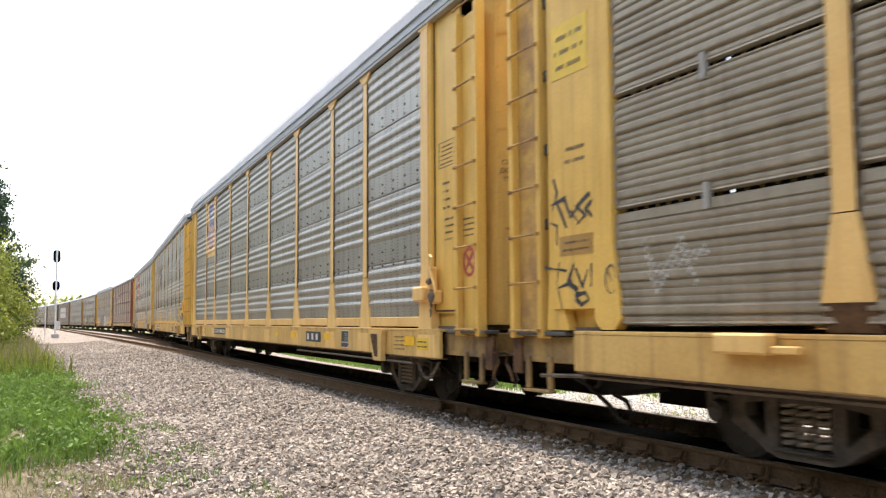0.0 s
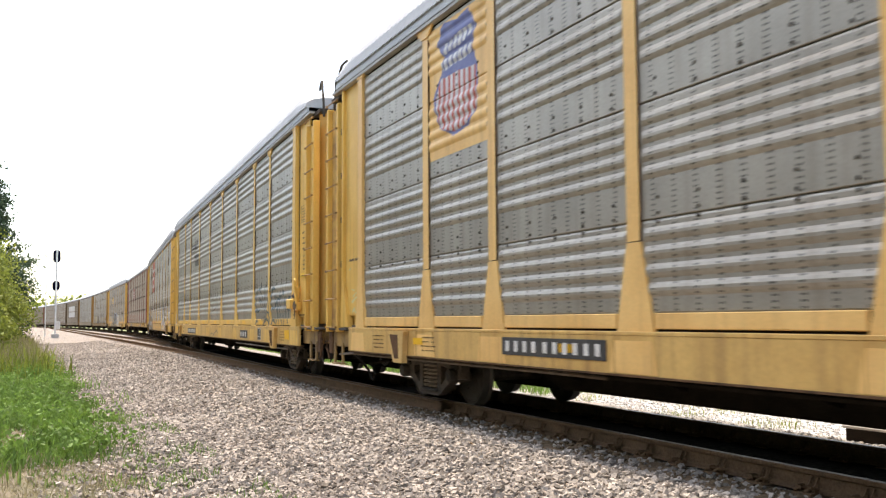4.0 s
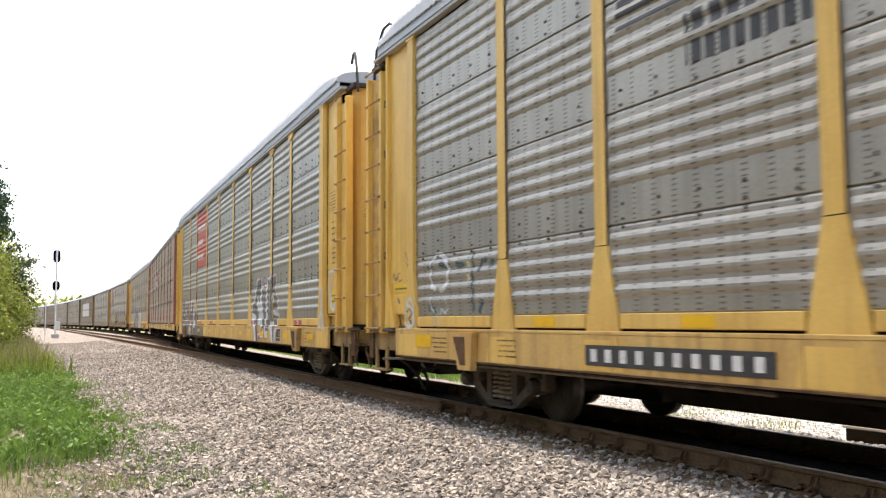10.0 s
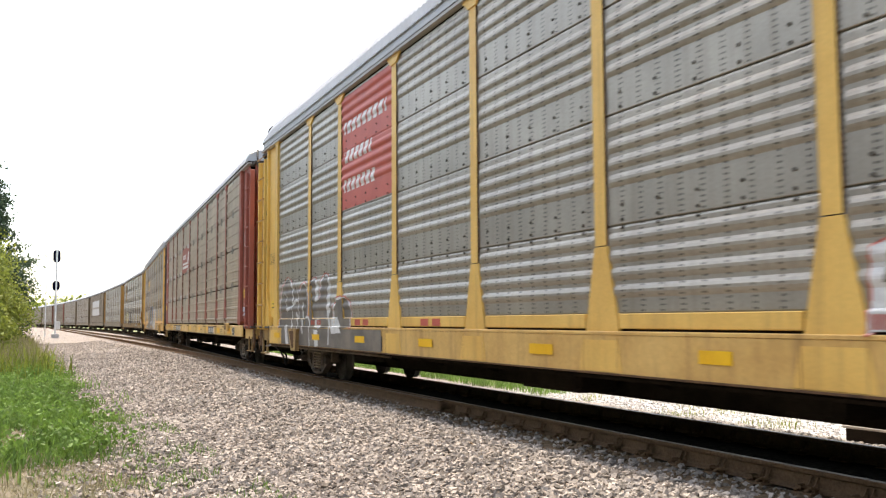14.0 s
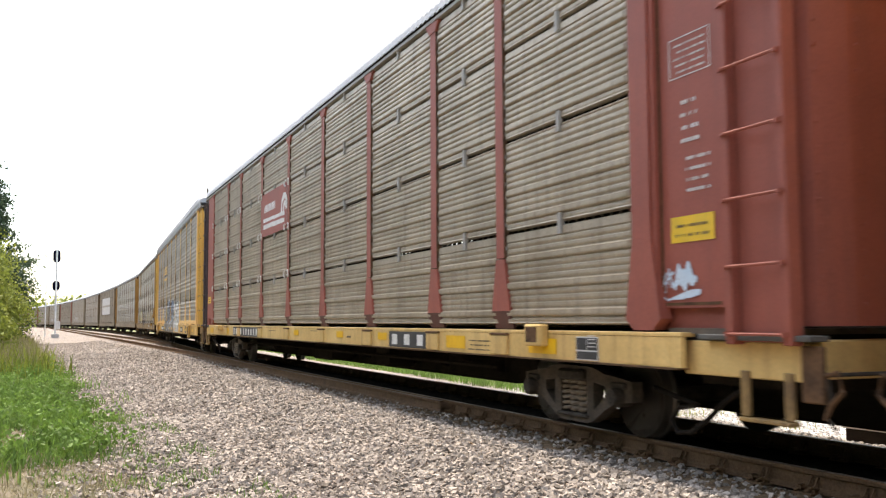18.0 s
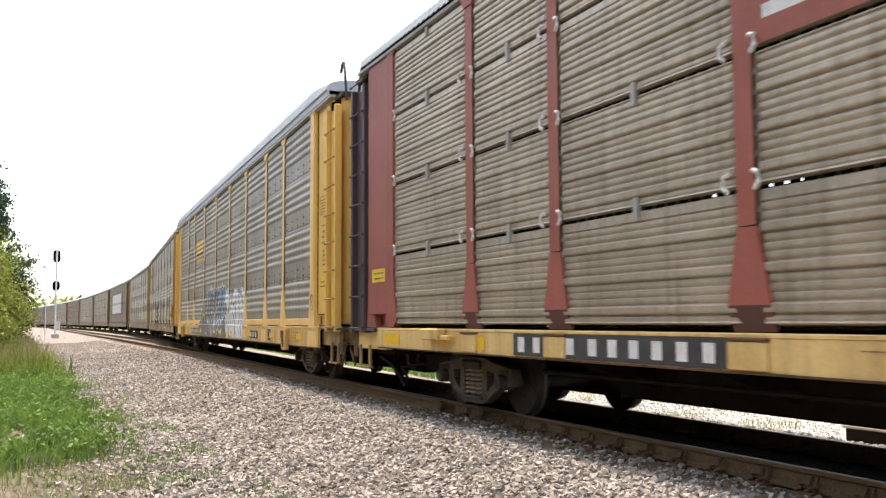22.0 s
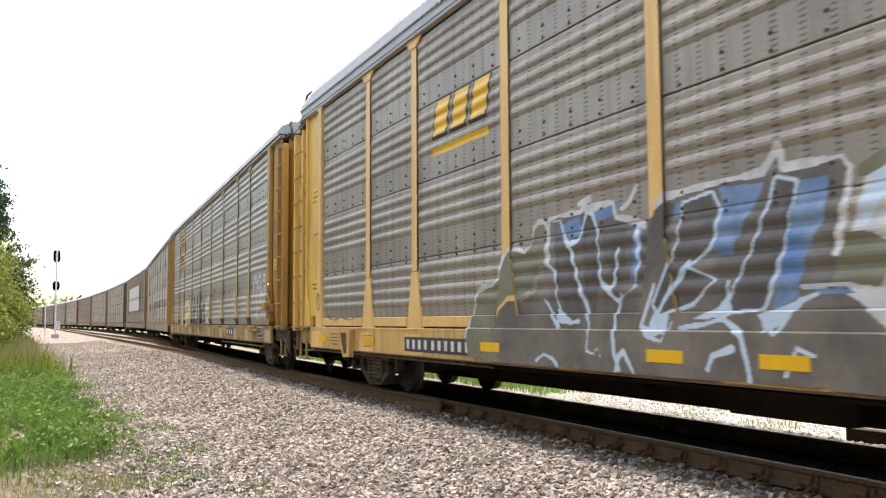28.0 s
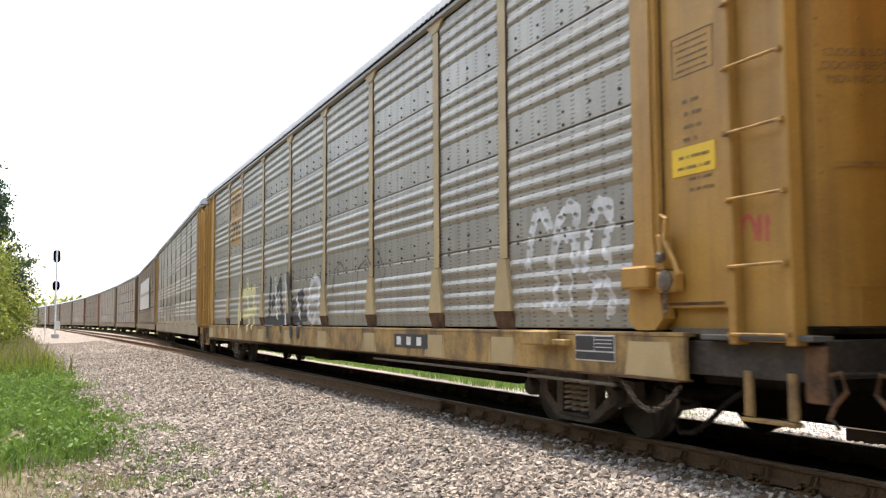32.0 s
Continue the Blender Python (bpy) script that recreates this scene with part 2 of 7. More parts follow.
def ground_material():
    """Gravel, bare soil and grass, each where it lies in the plan."""
    m = bpy.data.materials.new("gravel_soil_and_grass")
    m.use_nodes = True
    nt = m.node_tree
    L, N = nt.links.new, nt.nodes.new
    bs = nt.nodes["Principled BSDF"]
    tc = N("ShaderNodeTexCoord")
    v = N("ShaderNodeTexVoronoi")
    v.inputs["Scale"].default_value = 21
    L(tc.outputs["Object"], v.inputs["Vector"])
    hsv = N("ShaderNodeSeparateColor")
    L(v.outputs["Color"], hsv.inputs[0])
    ramp = N("ShaderNodeMapRange")
    ramp.inputs[3].default_value, ramp.inputs[4].default_value = 0.45, 1.5
    L(hsv.outputs[0], ramp.inputs[0])
    n = N("ShaderNodeTexNoise")
    n.inputs["Scale"].default_value, n.inputs["Detail"].default_value = 0.7, 6
    L(tc.outputs["Object"], n.inputs["Vector"])
    base = N("ShaderNodeMix")
    base.data_type = "RGBA"
    base.inputs["A"].default_value, base.inputs["B"].default_value = (0.285, 0.238, 0.20, 1), (0.21, 0.172, 0.145, 1)
    r = N("ShaderNodeMapRange")
    r.inputs[1].default_value, r.inputs[2].default_value = 0.4, 0.65
    L(n.outputs["Fac"], r.inputs[0])
    L(r.outputs[0], base.inputs["Factor"])
    h = N("ShaderNodeHueSaturation")
    L(base.outputs["Result"], h.inputs["Color"])
    L(ramp.outputs[0], h.inputs["Value"])
    dirt = N("ShaderNodeTexNoise")
    dirt.inputs["Scale"].default_value, dirt.inputs["Detail"].default_value = 2.2, 8
    L(tc.outputs["Object"], dirt.inputs["Vector"])
    sp = N("ShaderNodeSeparateXYZ")
    L(tc.outputs["Object"], sp.inputs[0])
    near = N("ShaderNodeMapRange")
    near.inputs[1].default_value, near.inputs[2].default_value = 2.3, 1.2
    L(sp.outputs[1], near.inputs[0])
    dm = N("ShaderNodeMath")
    dm.operation = "MULTIPLY_ADD"
    L(dirt.outputs["Fac"], dm.inputs[0])
    dm.inputs[1].default_value, dm.inputs[2].default_value = 1.6, -0.25
    dk = N("ShaderNodeMath")
    dk.operation, dk.use_clamp = "MULTIPLY", True
    L(dm.outputs[0], dk.inputs[0])
    L(near.outputs[0], dk.inputs[1])
    earth = N("ShaderNodeMix")
    earth.data_type = "RGBA"
    L(dk.outputs[0], earth.inputs["Factor"])
    L(h.outputs[0], earth.inputs["A"])
    earth.inputs["B"].default_value = (0.17, 0.132, 0.085, 1)
    L(earth.outputs["Result"], bs.inputs["Base Color"])
    b = N("ShaderNodeBump")
    b.inputs["Strength"].default_value, b.inputs["Distance"].default_value = 0.8, 0.03
    L(v.outputs["Distance"], b.inputs["Height"])
    L(b.outputs[0], bs.inputs["Normal"])
    bs.inputs["Roughness"].default_value = 0.92
    return m


M["ballast"] = ground_material()
M["soil"] = material("dry_soil_with_moss", (0.17, 0.135, 0.095), 0.95, 0, (0.10, 0.095, 0.05), 1.3, (0.42, 0.6), 0.35, 18, 0.8)
M["field"] = material("rough_meadow_green", (0.13, 0.17, 0.05), 0.95, 0, (0.20, 0.19, 0.09), 0.15, (0.35, 0.65), 0.3, 3, 0.5)
M["far_gravel"] = material("bleached_gravel", (0.50, 0.47, 0.43), 0.9, 0, (0.33, 0.30, 0.27), 3.0, (0.4, 0.65), 0.4, 22, 0.8)


# ---- mesh helpers ----
class Geo:
    """Vertices and faces of one mesh, with a material slot for each face."""

    def __init__(self):
        self.v, self.f, self.m = [], [], []

    def add(self, verts, faces, mat=0):
        o = len(self.v)
        self.v += [tuple(p) for p in verts]
        self.f += [tuple(o + i for i in q) for q in faces]
        self.m += [mat] * len(faces)
        return self

    def box(self, x0, x1, y0, y1, z0, z1, mat=0, bev=0.0):
        if not bev:
            return self.add([(x, y, z) for z in (z0, z1) for x, y in ((x0, y0), (x1, y0), (x1, y1), (x0, y1))],
                            [(3, 2, 1, 0), (4, 5, 6, 7), (0, 1, 5, 4), (1, 2, 6, 5), (2, 3, 7, 6), (3, 0, 4, 7)], mat)
        b = min(bev, (x1 - x0) / 2.1, (y1 - y0) / 2.1, (z1 - z0) / 2.1)
        bm = bmesh.new()
        bmesh.ops.create_cube(bm, size=1)
        for w in bm.verts:
            w.co = ((x0 + x1) / 2 + w.co.x * (x1 - x0), (y0 + y1) / 2 + w.co.y * (y1 - y0), (z0 + z1) / 2 + w.co.z * (z1 - z0))
        bmesh.ops.bevel(bm, geom=bm.edges[:], offset=b, segments=1, affect="EDGES")
        bm.verts.index_update()
        self.add([w.co for w in bm.verts], [[w.index for w in q.verts] for q in bm.faces], mat)
        bm.free()
        return self

    def prism(self, outline, axis, a, b, mat=0):
        """A flat outline, pushed along an axis from a to b."""
        n = len(outline)

        def at(p, w):
            return {"x": (w, p[0], p[1]), "y": (p[0], w, p[1]), "z": (p[0], p[1], w)}[axis]
        vs = [at(p, a) for p in outline] + [at(p, b) for p in outline]
        return self.add(vs, [tuple(range(n)), tuple(range(2 * n - 1, n - 1, -1))] + [(i, i + n, (i + 1) % n + n, (i + 1) % n) for i in range(n)], mat)

    def tube(self, pts, r, n=6, mat=0, closed=False):
        pts = [Vector(p) for p in pts]
        vs, fs = [], []
        m = len(pts)
        for i, p in enumerate(pts):
            d = (pts[(i + 1) % m if closed else min(i + 1, m - 1)] - pts[(i - 1) if closed else max(i - 1, 0)]).normalized()
            u = d.cross(Vector((0.13, 0.21, 0.97))).normalized()
            w = d.cross(u)
            vs += [p + (u * math.cos(k * math.tau / n) + w * math.sin(k * math.tau / n)) * r for k in range(n)]
        for i in range(m if closed else m - 1):
            j = (i + 1) % m
            fs += [(i * n + k, i * n + (k + 1) % n, j * n + (k + 1) % n, j * n + k) for k in range(n)]
        if not closed:
            fs += [tuple(range(n - 1, -1, -1)), tuple((m - 1) * n + k for k in range(n))]
        return self.add(vs, fs, mat)

    def lathe(self, prof, centre, n=24, mat=0, axis="y"):
        """A profile of (along, radius) turned round an axis through the centre."""
        vs, fs = [], []
        for a, r in prof:
            for k in range(n):
                c, s = math.cos(k * math.tau / n) * r, math.sin(k * math.tau / n) * r
                d = {"y": (c, a, s), "z": (c, s, a), "x": (a, c, s)}[axis]
                vs.append((centre[0] + d[0], centre[1] + d[1], centre[2] + d[2]))
        for i in range(len(prof) - 1):
            fs += [(i * n + k, i * n + (k + 1) % n, (i + 1) * n + (k + 1) % n, (i + 1) * n + k) for k in range(n)]
        fs += [tuple(range(n - 1, -1, -1)), tuple((len(prof) - 1) * n + k for k in range(n))]
        return self.add(vs, fs, mat)

    def sheet(self, rows, mat=0):
        """A grid of points, row by row."""
        n = len(rows[0])
        return self.add([p for r in rows for p in r],
                        [(i * n + k, i * n + k + 1, (i + 1) * n + k + 1, (i + 1) * n + k) for i in range(len(rows) - 1) for k in range(n - 1)], mat)

    def mesh(self, name, mats, smooth=False):
        me = bpy.data.meshes.new(name)
        me.from_pydata(self.v, [], self.f)
        for k in mats:
            me.materials.append(M[k])
        me.polygons.foreach_set("material_index", self.m)
        if smooth:
            me.polygons.foreach_set("use_smooth", [True] * len(self.f))
        bm = bmesh.new()
        bm.from_mesh(me)
        bmesh.ops.recalc_face_normals(bm, faces=bm.faces[:])
        bm.to_mesh(me)
        bm.free()
        return me


def part(name, geo, mats, parent, label="", smooth=False):
    ob = new(name, geo.mesh(name, mats.split(), smooth) if isinstance(geo, Geo) else geo)
    ob.parent = parent
    return tagged(ob, label)


def thing(name, geo, mats, label, category, group="", kind="", smooth=False):
    return tagged(new(name, geo.mesh(name, mats.split(), smooth)), label, category, group, kind)


# ---- plan of the track ----
KNOTS = [(-330, 5.115), (-270, 3.121), (-225, 1.604), (-190, 0.689), (-160, -0.376), (-130, -1.427), (-100, -2.346),
         (-70, -5.437), (-45, -5.188), (-20, -2.644), (20, 0.0)]
S_AXIS = np.arange(-700.0, 121.0, 1.0)
HEADING = np.radians(np.interp(S_AXIS, [k[0] for k in KNOTS], [k[1] for k in KNOTS]))
HEADING[S_AXIS < -330] = np.radians(np.minimum(5.115 + (-330 - S_AXIS[S_AXIS < -330]) * 0.03, 14))
MID = (HEADING[1:] + HEADING[:-1]) / 2
PX = np.concatenate([[0], np.cumsum(np.cos(MID))])
PY = np.concatenate([[0], np.cumsum(np.sin(MID))])
I0 = int(np.argmin(np.abs(S_AXIS)))
PX, PY = PX - PX[I0], PY - PY[I0] + 6.475


def track(s, off=0.0):
    """A point at rail-head level, s metres along the track and off metres to the camera's side of its middle, and the heading there."""
    x, y, a = np.interp(s, S_AXIS, PX), np.interp(s, S_AXIS, PY), np.interp(s, S_AXIS, HEADING)
    return x + math.sin(a) * off, y - math.cos(a) * off, a


SPEED = [(0, 5.345), (4, 5.186), (8, 5.116), (12, 5.045), (16, 4.696), (20, 4.372), (24, 4.146), (28, 3.879), (32, 3.640)]


def gone(t):
    """Metres that the train has gone after t seconds."""
    total = 0.0
    for (t0, v0), (t1, v1) in zip(SPEED, SPEED[1:]):
        d = min(max(t - t0, 0), t1 - t0)
        total += v0 * d + 0.5 * (v1 - v0) / (t1 - t0) * d * d
    return total


def side_rail_y(x):
    """The near rail of the side track that leaves the main track."""
    return float(np.interp(x, [-400, -200, -130, -75.7, -36.9, -22.4, -12], [12.5, 9.6, 8.5, 7.81, 6.98, 6.27, 5.95]))


# ---- ground ----
def ground_height(x, y):
    main = float(np.interp(x, PX, PY))
    edge = min(main - 1.75, side_rail_y(x) - 1.0 if x < -12 else 1e9)
    d = min(max((edge - y) / 2.2, 0), 1)
    z = -0.20 - 0.17 * d * d * (3 - 2 * d)
    if y < 1.9:
        z -= (1.9 - y) * 0.085 + 0.05 * noise.noise((x * 0.9, y * 1.5, 8)) * min(1, (1.9 - y) * 2)
    far = min(max((y - main - 1.8) / 1.6, 0), 1)
    z -= 0.22 * far
    return z + 0.018 * noise.noise((x * 0.5, y * 0.5, 0)) + 0.012 * noise.noise((x * 2, y * 2, 3))


def steps(a, b, near, far):
    """Steps along x that grow with the distance from the camera."""
    out, x = [], b
    while x > a:
        out.append(x)
        x -= near + (far - near) * min(1, max(0, (-x - 10) / 120))
    return out + [a]


XS = steps(-420, 14, 0.3, 6)
g = Geo()
YS = [0.2 + 0.25 * i for i in range(40)] + [10.5, 11.5, 13, 15, 17, 20, 24]
g.sheet([[(x, y + (0.25 * noise.noise((x * 0.4, 0, 5)) if i == 0 else 0), ground_height(x, y)) for i, y in enumerate(YS)] for x in XS])
ballast = thing("ballast", g, "ballast", "crushed grey-pink limestone ballast beside and under the track", "ballast", kind="structure", smooth=True)
g = Geo()
g.sheet([[(x, y, -0.42 if abs(x) > 600 or abs(y) > 200 else -0.415 + 0.03 * noise.noise((x * 0.2, y * 0.2, 9)) - (0.12 if y > 1.4 else 0)) for y in
          (-3000, -600, -200, -60, -30, -15, -8, -5, -3, -2, -1, 0, 0.8, 1.6, 24, 40, 90, 300, 900, 3000)] for x in
         [-3000, -1200, -600] + [-420 + 15 * i for i in range(20)] + [-120 + 3 * i for i in range(50)] + [60, 200, 800, 3000]])
thing("ground", g, "soil", "dry soil and rough grass beside the track", "ground", kind="structure", smooth=True)
g = Geo()
g.sheet([[(x, y + 0.6 * noise.noise((x * 0.3, 0, 2)), -0.405 + 0.012 * noise.noise((x, y, 1))) for y in (8.8, 9.4, 10, 11, 13, 16, 20, 26, 36)] for x in
         [-19 + 0.7 * i for i in range(60)]])
thing("gravel_road", g, "far_gravel", "bleached white gravel road beyond the track", "road", kind="structure", smooth=True)
g = Geo()
g.sheet([[(x, y, -0.40 + 0.04 * noise.noise((x * 0.4, y * 0.4, 4))) for y in (11, 13, 16, 22, 30, 45, 80)] for x in [-420 + 8 * i for i in range(50)] + [-19.5]])
thing("meadow", g, "field", "rough green meadow beyond the track", "meadow", kind="structure", smooth=True)


# sheet flush with the tie tops, coloured as the shade between the rails
g = Geo()
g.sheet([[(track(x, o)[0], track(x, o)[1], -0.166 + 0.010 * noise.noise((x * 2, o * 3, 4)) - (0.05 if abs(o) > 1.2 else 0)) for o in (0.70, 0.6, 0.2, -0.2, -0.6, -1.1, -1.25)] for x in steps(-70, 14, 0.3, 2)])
shoulder = Geo().sheet([[(track(x, o)[0], track(x, o)[1], -0.178 + 0.012 * noise.noise((x * 3, o * 4, 7)) - 0.04 * (q in (0, 4))) for q, o in enumerate((1.50, 1.30, 1.1, 0.9, 0.68))] for x in steps(-70, 14, 0.2, 2)])
thing("track_shoulder", shoulder, "dirt", "oily brown dirt at the rail's foot", "ballast", kind="structure", smooth=True)
thing("track_bed", g, "bed_shade", "ballast between the rails, blackened for the train's shade", "ballast", kind="structure", smooth=True)


# ---- rails, ties, side track ----
def rail_profile():
    return [(-0.070, -0.172), (0.070, -0.172), (0.070, -0.160), (0.012, -0.135), (0.009, -0.045), (0.034, -0.036), (0.036, -0.012),
            (0.028, 0.0), (-0.028, 0.0), (-0.036, -0.012), (-0.034, -0.036), (-0.009, -0.045), (-0.012, -0.135), (-0.070, -0.160)]


def sweep_rail(name, line, parent, label):
    """A rail's profile along a line of (x, y, heading)."""
    pr, gg = rail_profile(), Geo()
    n = len(pr)
    vs, fs, ms = [], [], []
    for x, y, a in line:
        vs += [(x - math.sin(a) * q, y + math.cos(a) * q, z) for q, z in pr]
    for i in range(len(line) - 1):
        for k in range(n):
            fs.append((i * n + k, i * n + (k + 1) % n, (i + 1) * n + (k + 1) % n, (i + 1) * n + k))
            ms.append(1 if k == 7 else 0)
    gg.v, gg.f, gg.m = vs, fs, ms
    return part(name, gg, "rail railhead", parent, label)


railroad = tagged(new("railroad_track"), "single railroad track on timber ties", "track", kind="structure")
S_RAIL = [-560 + 8 * i for i in range(55)] + [-120 + 2 * i for i in range(86)] + [60, 80, 100]
sweep_rail("rail", [track(s, 0.755) for s in S_RAIL], railroad, "rusty steel rail with a polished head")
sweep_rail("rail", [track(s, -0.755) for s in S_RAIL], railroad, "rusty steel rail with a polished head")
side_track = tagged(new("side_track"), "diverging side track beside the main track", "track", kind="structure")
SIDE_X = [-400, -330, -260, -200, -160, -130, -110, -95, -85, -75, -65, -55, -48, -42, -36.9, -32, -28, -25, -22.4, -20, -18, -16, -14, -12.6]


def side_line(off):
    pts = [(x, side_rail_y(x) + off) for x in SIDE_X]
    return [(x, y, math.atan2(pts[min(i + 1, len(pts) - 1)][1] - pts[max(i - 1, 0)][1], pts[min(i + 1, len(pts) - 1)][0] - pts[max(i - 1, 0)][0]))
            for i, (x, y) in enumerate(pts)]


sweep_rail("rail", side_line(0), side_track, "rusty rail that curves away to the siding")
sweep_rail("rail", [q for q in side_line(1.51) if q[0] < -50], side_track, "rusty rail that curves away to the siding")
tie_meshes = []
for i in range(4):
    rnd = random.Random(i)
    g = Geo()
    rows = []
    for k in range(9):
        y = -1.40 + 2.80 * k / 8 + (rnd.uniform(-0.03, 0.03) if k in (0, 8) else 0)
        w, h = 0.113 + rnd.uniform(-0.008, 0.008), -0.175 + rnd.uniform(-0.006, 0.004)
        rows.append([(-w, y, -0.36), (-w, y, h - 0.012), (-w + 0.015, y, h), (w - 0.015, y, h), (w, y, h - 0.012), (w, y, -0.36)])
    g.sheet(rows)
    g.add(rows[0], [(5, 4, 3, 2, 1, 0)])
    g.add(rows[8], [(0, 1, 2, 3, 4, 5)])
    tie_meshes.append(g.mesh("tie", ["tie"]))
plates = Geo()
plates.box(-0.10, 0.10, -0.17, 0.17, -0.178, -0.162)
for dx in (-0.07, 0.07):
    for dy in (-0.095, 0.095):
        plates.box(dx - 0.012, dx + 0.012, dy - 0.018, dy + 0.018, -0.165, -0.135)
plates.box(-0.145, -0.115, -0.085, 0.085, -0.185, -0.125)
for dx in (-0.055, 0.055):
    plates.tube([(dx - 0.03, -0.085, -0.158), (dx - 0.03, -0.15, -0.150), (dx + 0.03, -0.15, -0.120), (dx + 0.03, -0.07, -0.135)], 0.011, 5)
    plates.tube([(dx * 0.6, -0.022, -0.055), (dx * 0.6, -0.045, -0.12), (dx * 0.6, -0.095, -0.155)], 0.017, 4)
plate_mesh = plates.mesh("tie_plate", ["rail"])
S_TIES = [-60 + 0.535 * i for i in range(134)]
for i, s in enumerate(S_TIES):
    rnd = random.Random(i)
    x, y, a = track(s)
    t = part("tie", tie_meshes[i % 4], "", railroad)
    t.matrix_basis = pose(x, y, rnd.uniform(-0.008, 0.006), 0, 0, math.degrees(a) + rnd.uniform(-1.2, 1.2))
    for off in (0.755, -0.755):
        x, y, a = track(s, off)
        p = part("tie_plate", plate_mesh, "", railroad)
        p.matrix_basis = pose(x, y, 0, 0, 0, math.degrees(a))
g = Geo()
for i in range(500):
    s = -60.5 - 0.535 * i
    x, y, a = track(s)
    g.box(x - 0.11, x + 0.11, y - 1.3, y + 1.3, -0.36, -0.178)
part("far_ties", g, "tie", railroad)


# ---- the railcars ----
POSTS = [-9.2, -7.15, -4.3, -1.43, 1.43, 4.3, 7.15, 9.2]
END_POST = 12.07
SEAMS = [1.25, 2.09, 3.17, 4.25, 5.32]
CACHE = {}


def shared(key, build, mats, smooth=False):
    """One mesh for all alike parts."""
    k = (key, mats)
    if k not in CACHE:
        CACHE[k] = build().mesh(key[0] if isinstance(key, tuple) else key, mats.split(), smooth)
    return CACHE[k]


def ridge_profile(lo, hi):
    """Height and depth of a pressed steel panel with four rounded ridges."""
    pts = [(lo + 0.004, -1.452), (lo + 0.012, -1.458)]
    first = lo + 0.43 if hi - lo > 1.0 else lo + 0.21
    for i in range(4):
        c = first + 0.165 * i
        pts += [(c - 0.064, -1.458), (c - 0.040, -1.471), (c - 0.014, -1.480), (c + 0.014, -1.480), (c + 0.040, -1.471), (c + 0.064, -1.458)]
    return pts + [(hi - 0.03, -1.458), (hi - 0.012, -1.452), (hi - 0.004, -1.44)]


def rib_profile(lo, hi):
    """Height and depth of an older panel: narrow grooves between flat ribs, every fourth rib fuller."""
    pts, z, i = [(lo, -1.44), (lo + 0.015, -1.486)], lo + 0.02, 0
    while z < hi - 0.10:
        full = i % 4 == 1
        w = 0.078 if full else 0.052
        y = -1.506 if full else -1.486
        pts += [(z + 0.010, y + 0.004), (z + 0.024, y), (z + w - 0.012, y), (z + w - 0.001, -1.485), (z + w + 0.005, -1.471), (z + w + 0.014, -1.471)]
        z += w + 0.018
        i += 1
    return pts + [(z + 0.006, -1.486), (hi - 0.015, -1.486), (hi, -1.44)]


PROFILE = [(1.05, -1.515), (1.085, -1.515), (1.09, -1.494), (1.249, -1.494)]
for lo, hi in zip(SEAMS, SEAMS[1:]):
    PROFILE += ridge_profile(lo, hi)
LOW = [(1.05, -1.515), (1.095, -1.515)]
for lo, hi in zip([1.11] + SEAMS[1:], SEAMS[1:]):
    LOW += ridge_profile(lo, hi)
LOW_Z, LOW_Y = np.array([p[0] for p in LOW]), np.array([p[1] for p in LOW])
PROFILE_Z, PROFILE_Y = np.array([p[0] for p in PROFILE]), np.array([p[1] for p in PROFILE])


def panel(x0, x1, lo, hi, ribbed):
    def build():
        g = Geo()
        pr = rib_profile(lo, hi) if ribbed else ridge_profile(lo, hi)
        flat = [(z, max(y, -1.472 if ribbed else -1.462)) for z, y in pr]
        g.sheet([[(x, y, z) for z, y in q] for x, q in ((x0, flat), (x0 + 0.045, flat), (x0 + 0.085, pr), (x1 - 0.085, pr), (x1 - 0.045, flat), (x1, flat))])
        g.sheet([[(x0, pr[0][1] + 0.02, z) for z in (lo, hi)], [(x1, pr[0][1] + 0.02, z) for z in (lo, hi)]])
        if not ribbed and hi - lo > 0.5:
            n = max(2, round((x1 - x0) / 0.55))
            for row in ((lo + 0.05, lo + 0.19) if hi - lo > 1.0 else (hi - 0.03,)):
                for i in range(n):
                    x = x0 + (i + 0.5) * (x1 - x0) / n
                    g.lathe([(-1.474, 0.012), (-1.466, 0.018), (-1.455, 0.018)], (x, 0, row), 6, 1)
            for z in np.arange(lo + 0.06, hi, 0.18):
                for x in (x0 + 0.015, x1 - 0.015):
                    g.box(x - 0.008, x + 0.008, -1.468, -1.45, z - 0.009, z + 0.009, 1)
        if ribbed:
            xm = (x0 + x1) / 2
            g.box(xm - 0.03, xm + 0.03, -1.515, -1.46, hi - 0.10, hi + 0.12, 1)
            for z in np.arange(lo + 0.08, hi, 0.16):
                for x in (x0 + 0.03, x1 - 0.03):
                    g.box(x - 0.02, x + 0.02, -1.485, -1.45, z - 0.022, z + 0.022, 1)
        return g
    return build


def post_geo(x, ribbed):
    """The straight shaft of a pressed post."""
    def build():
        y = -1.508 if ribbed else -1.484
        g = Geo().prism([(x - 0.10, 5.34), (x - 0.10, 1.91), (x + 0.10, 1.91), (x + 0.10, 5.34)], "y", y, -1.43)
        g.m = [0, 0] + [1] * (len(g.m) - 2)
        return g
    return build


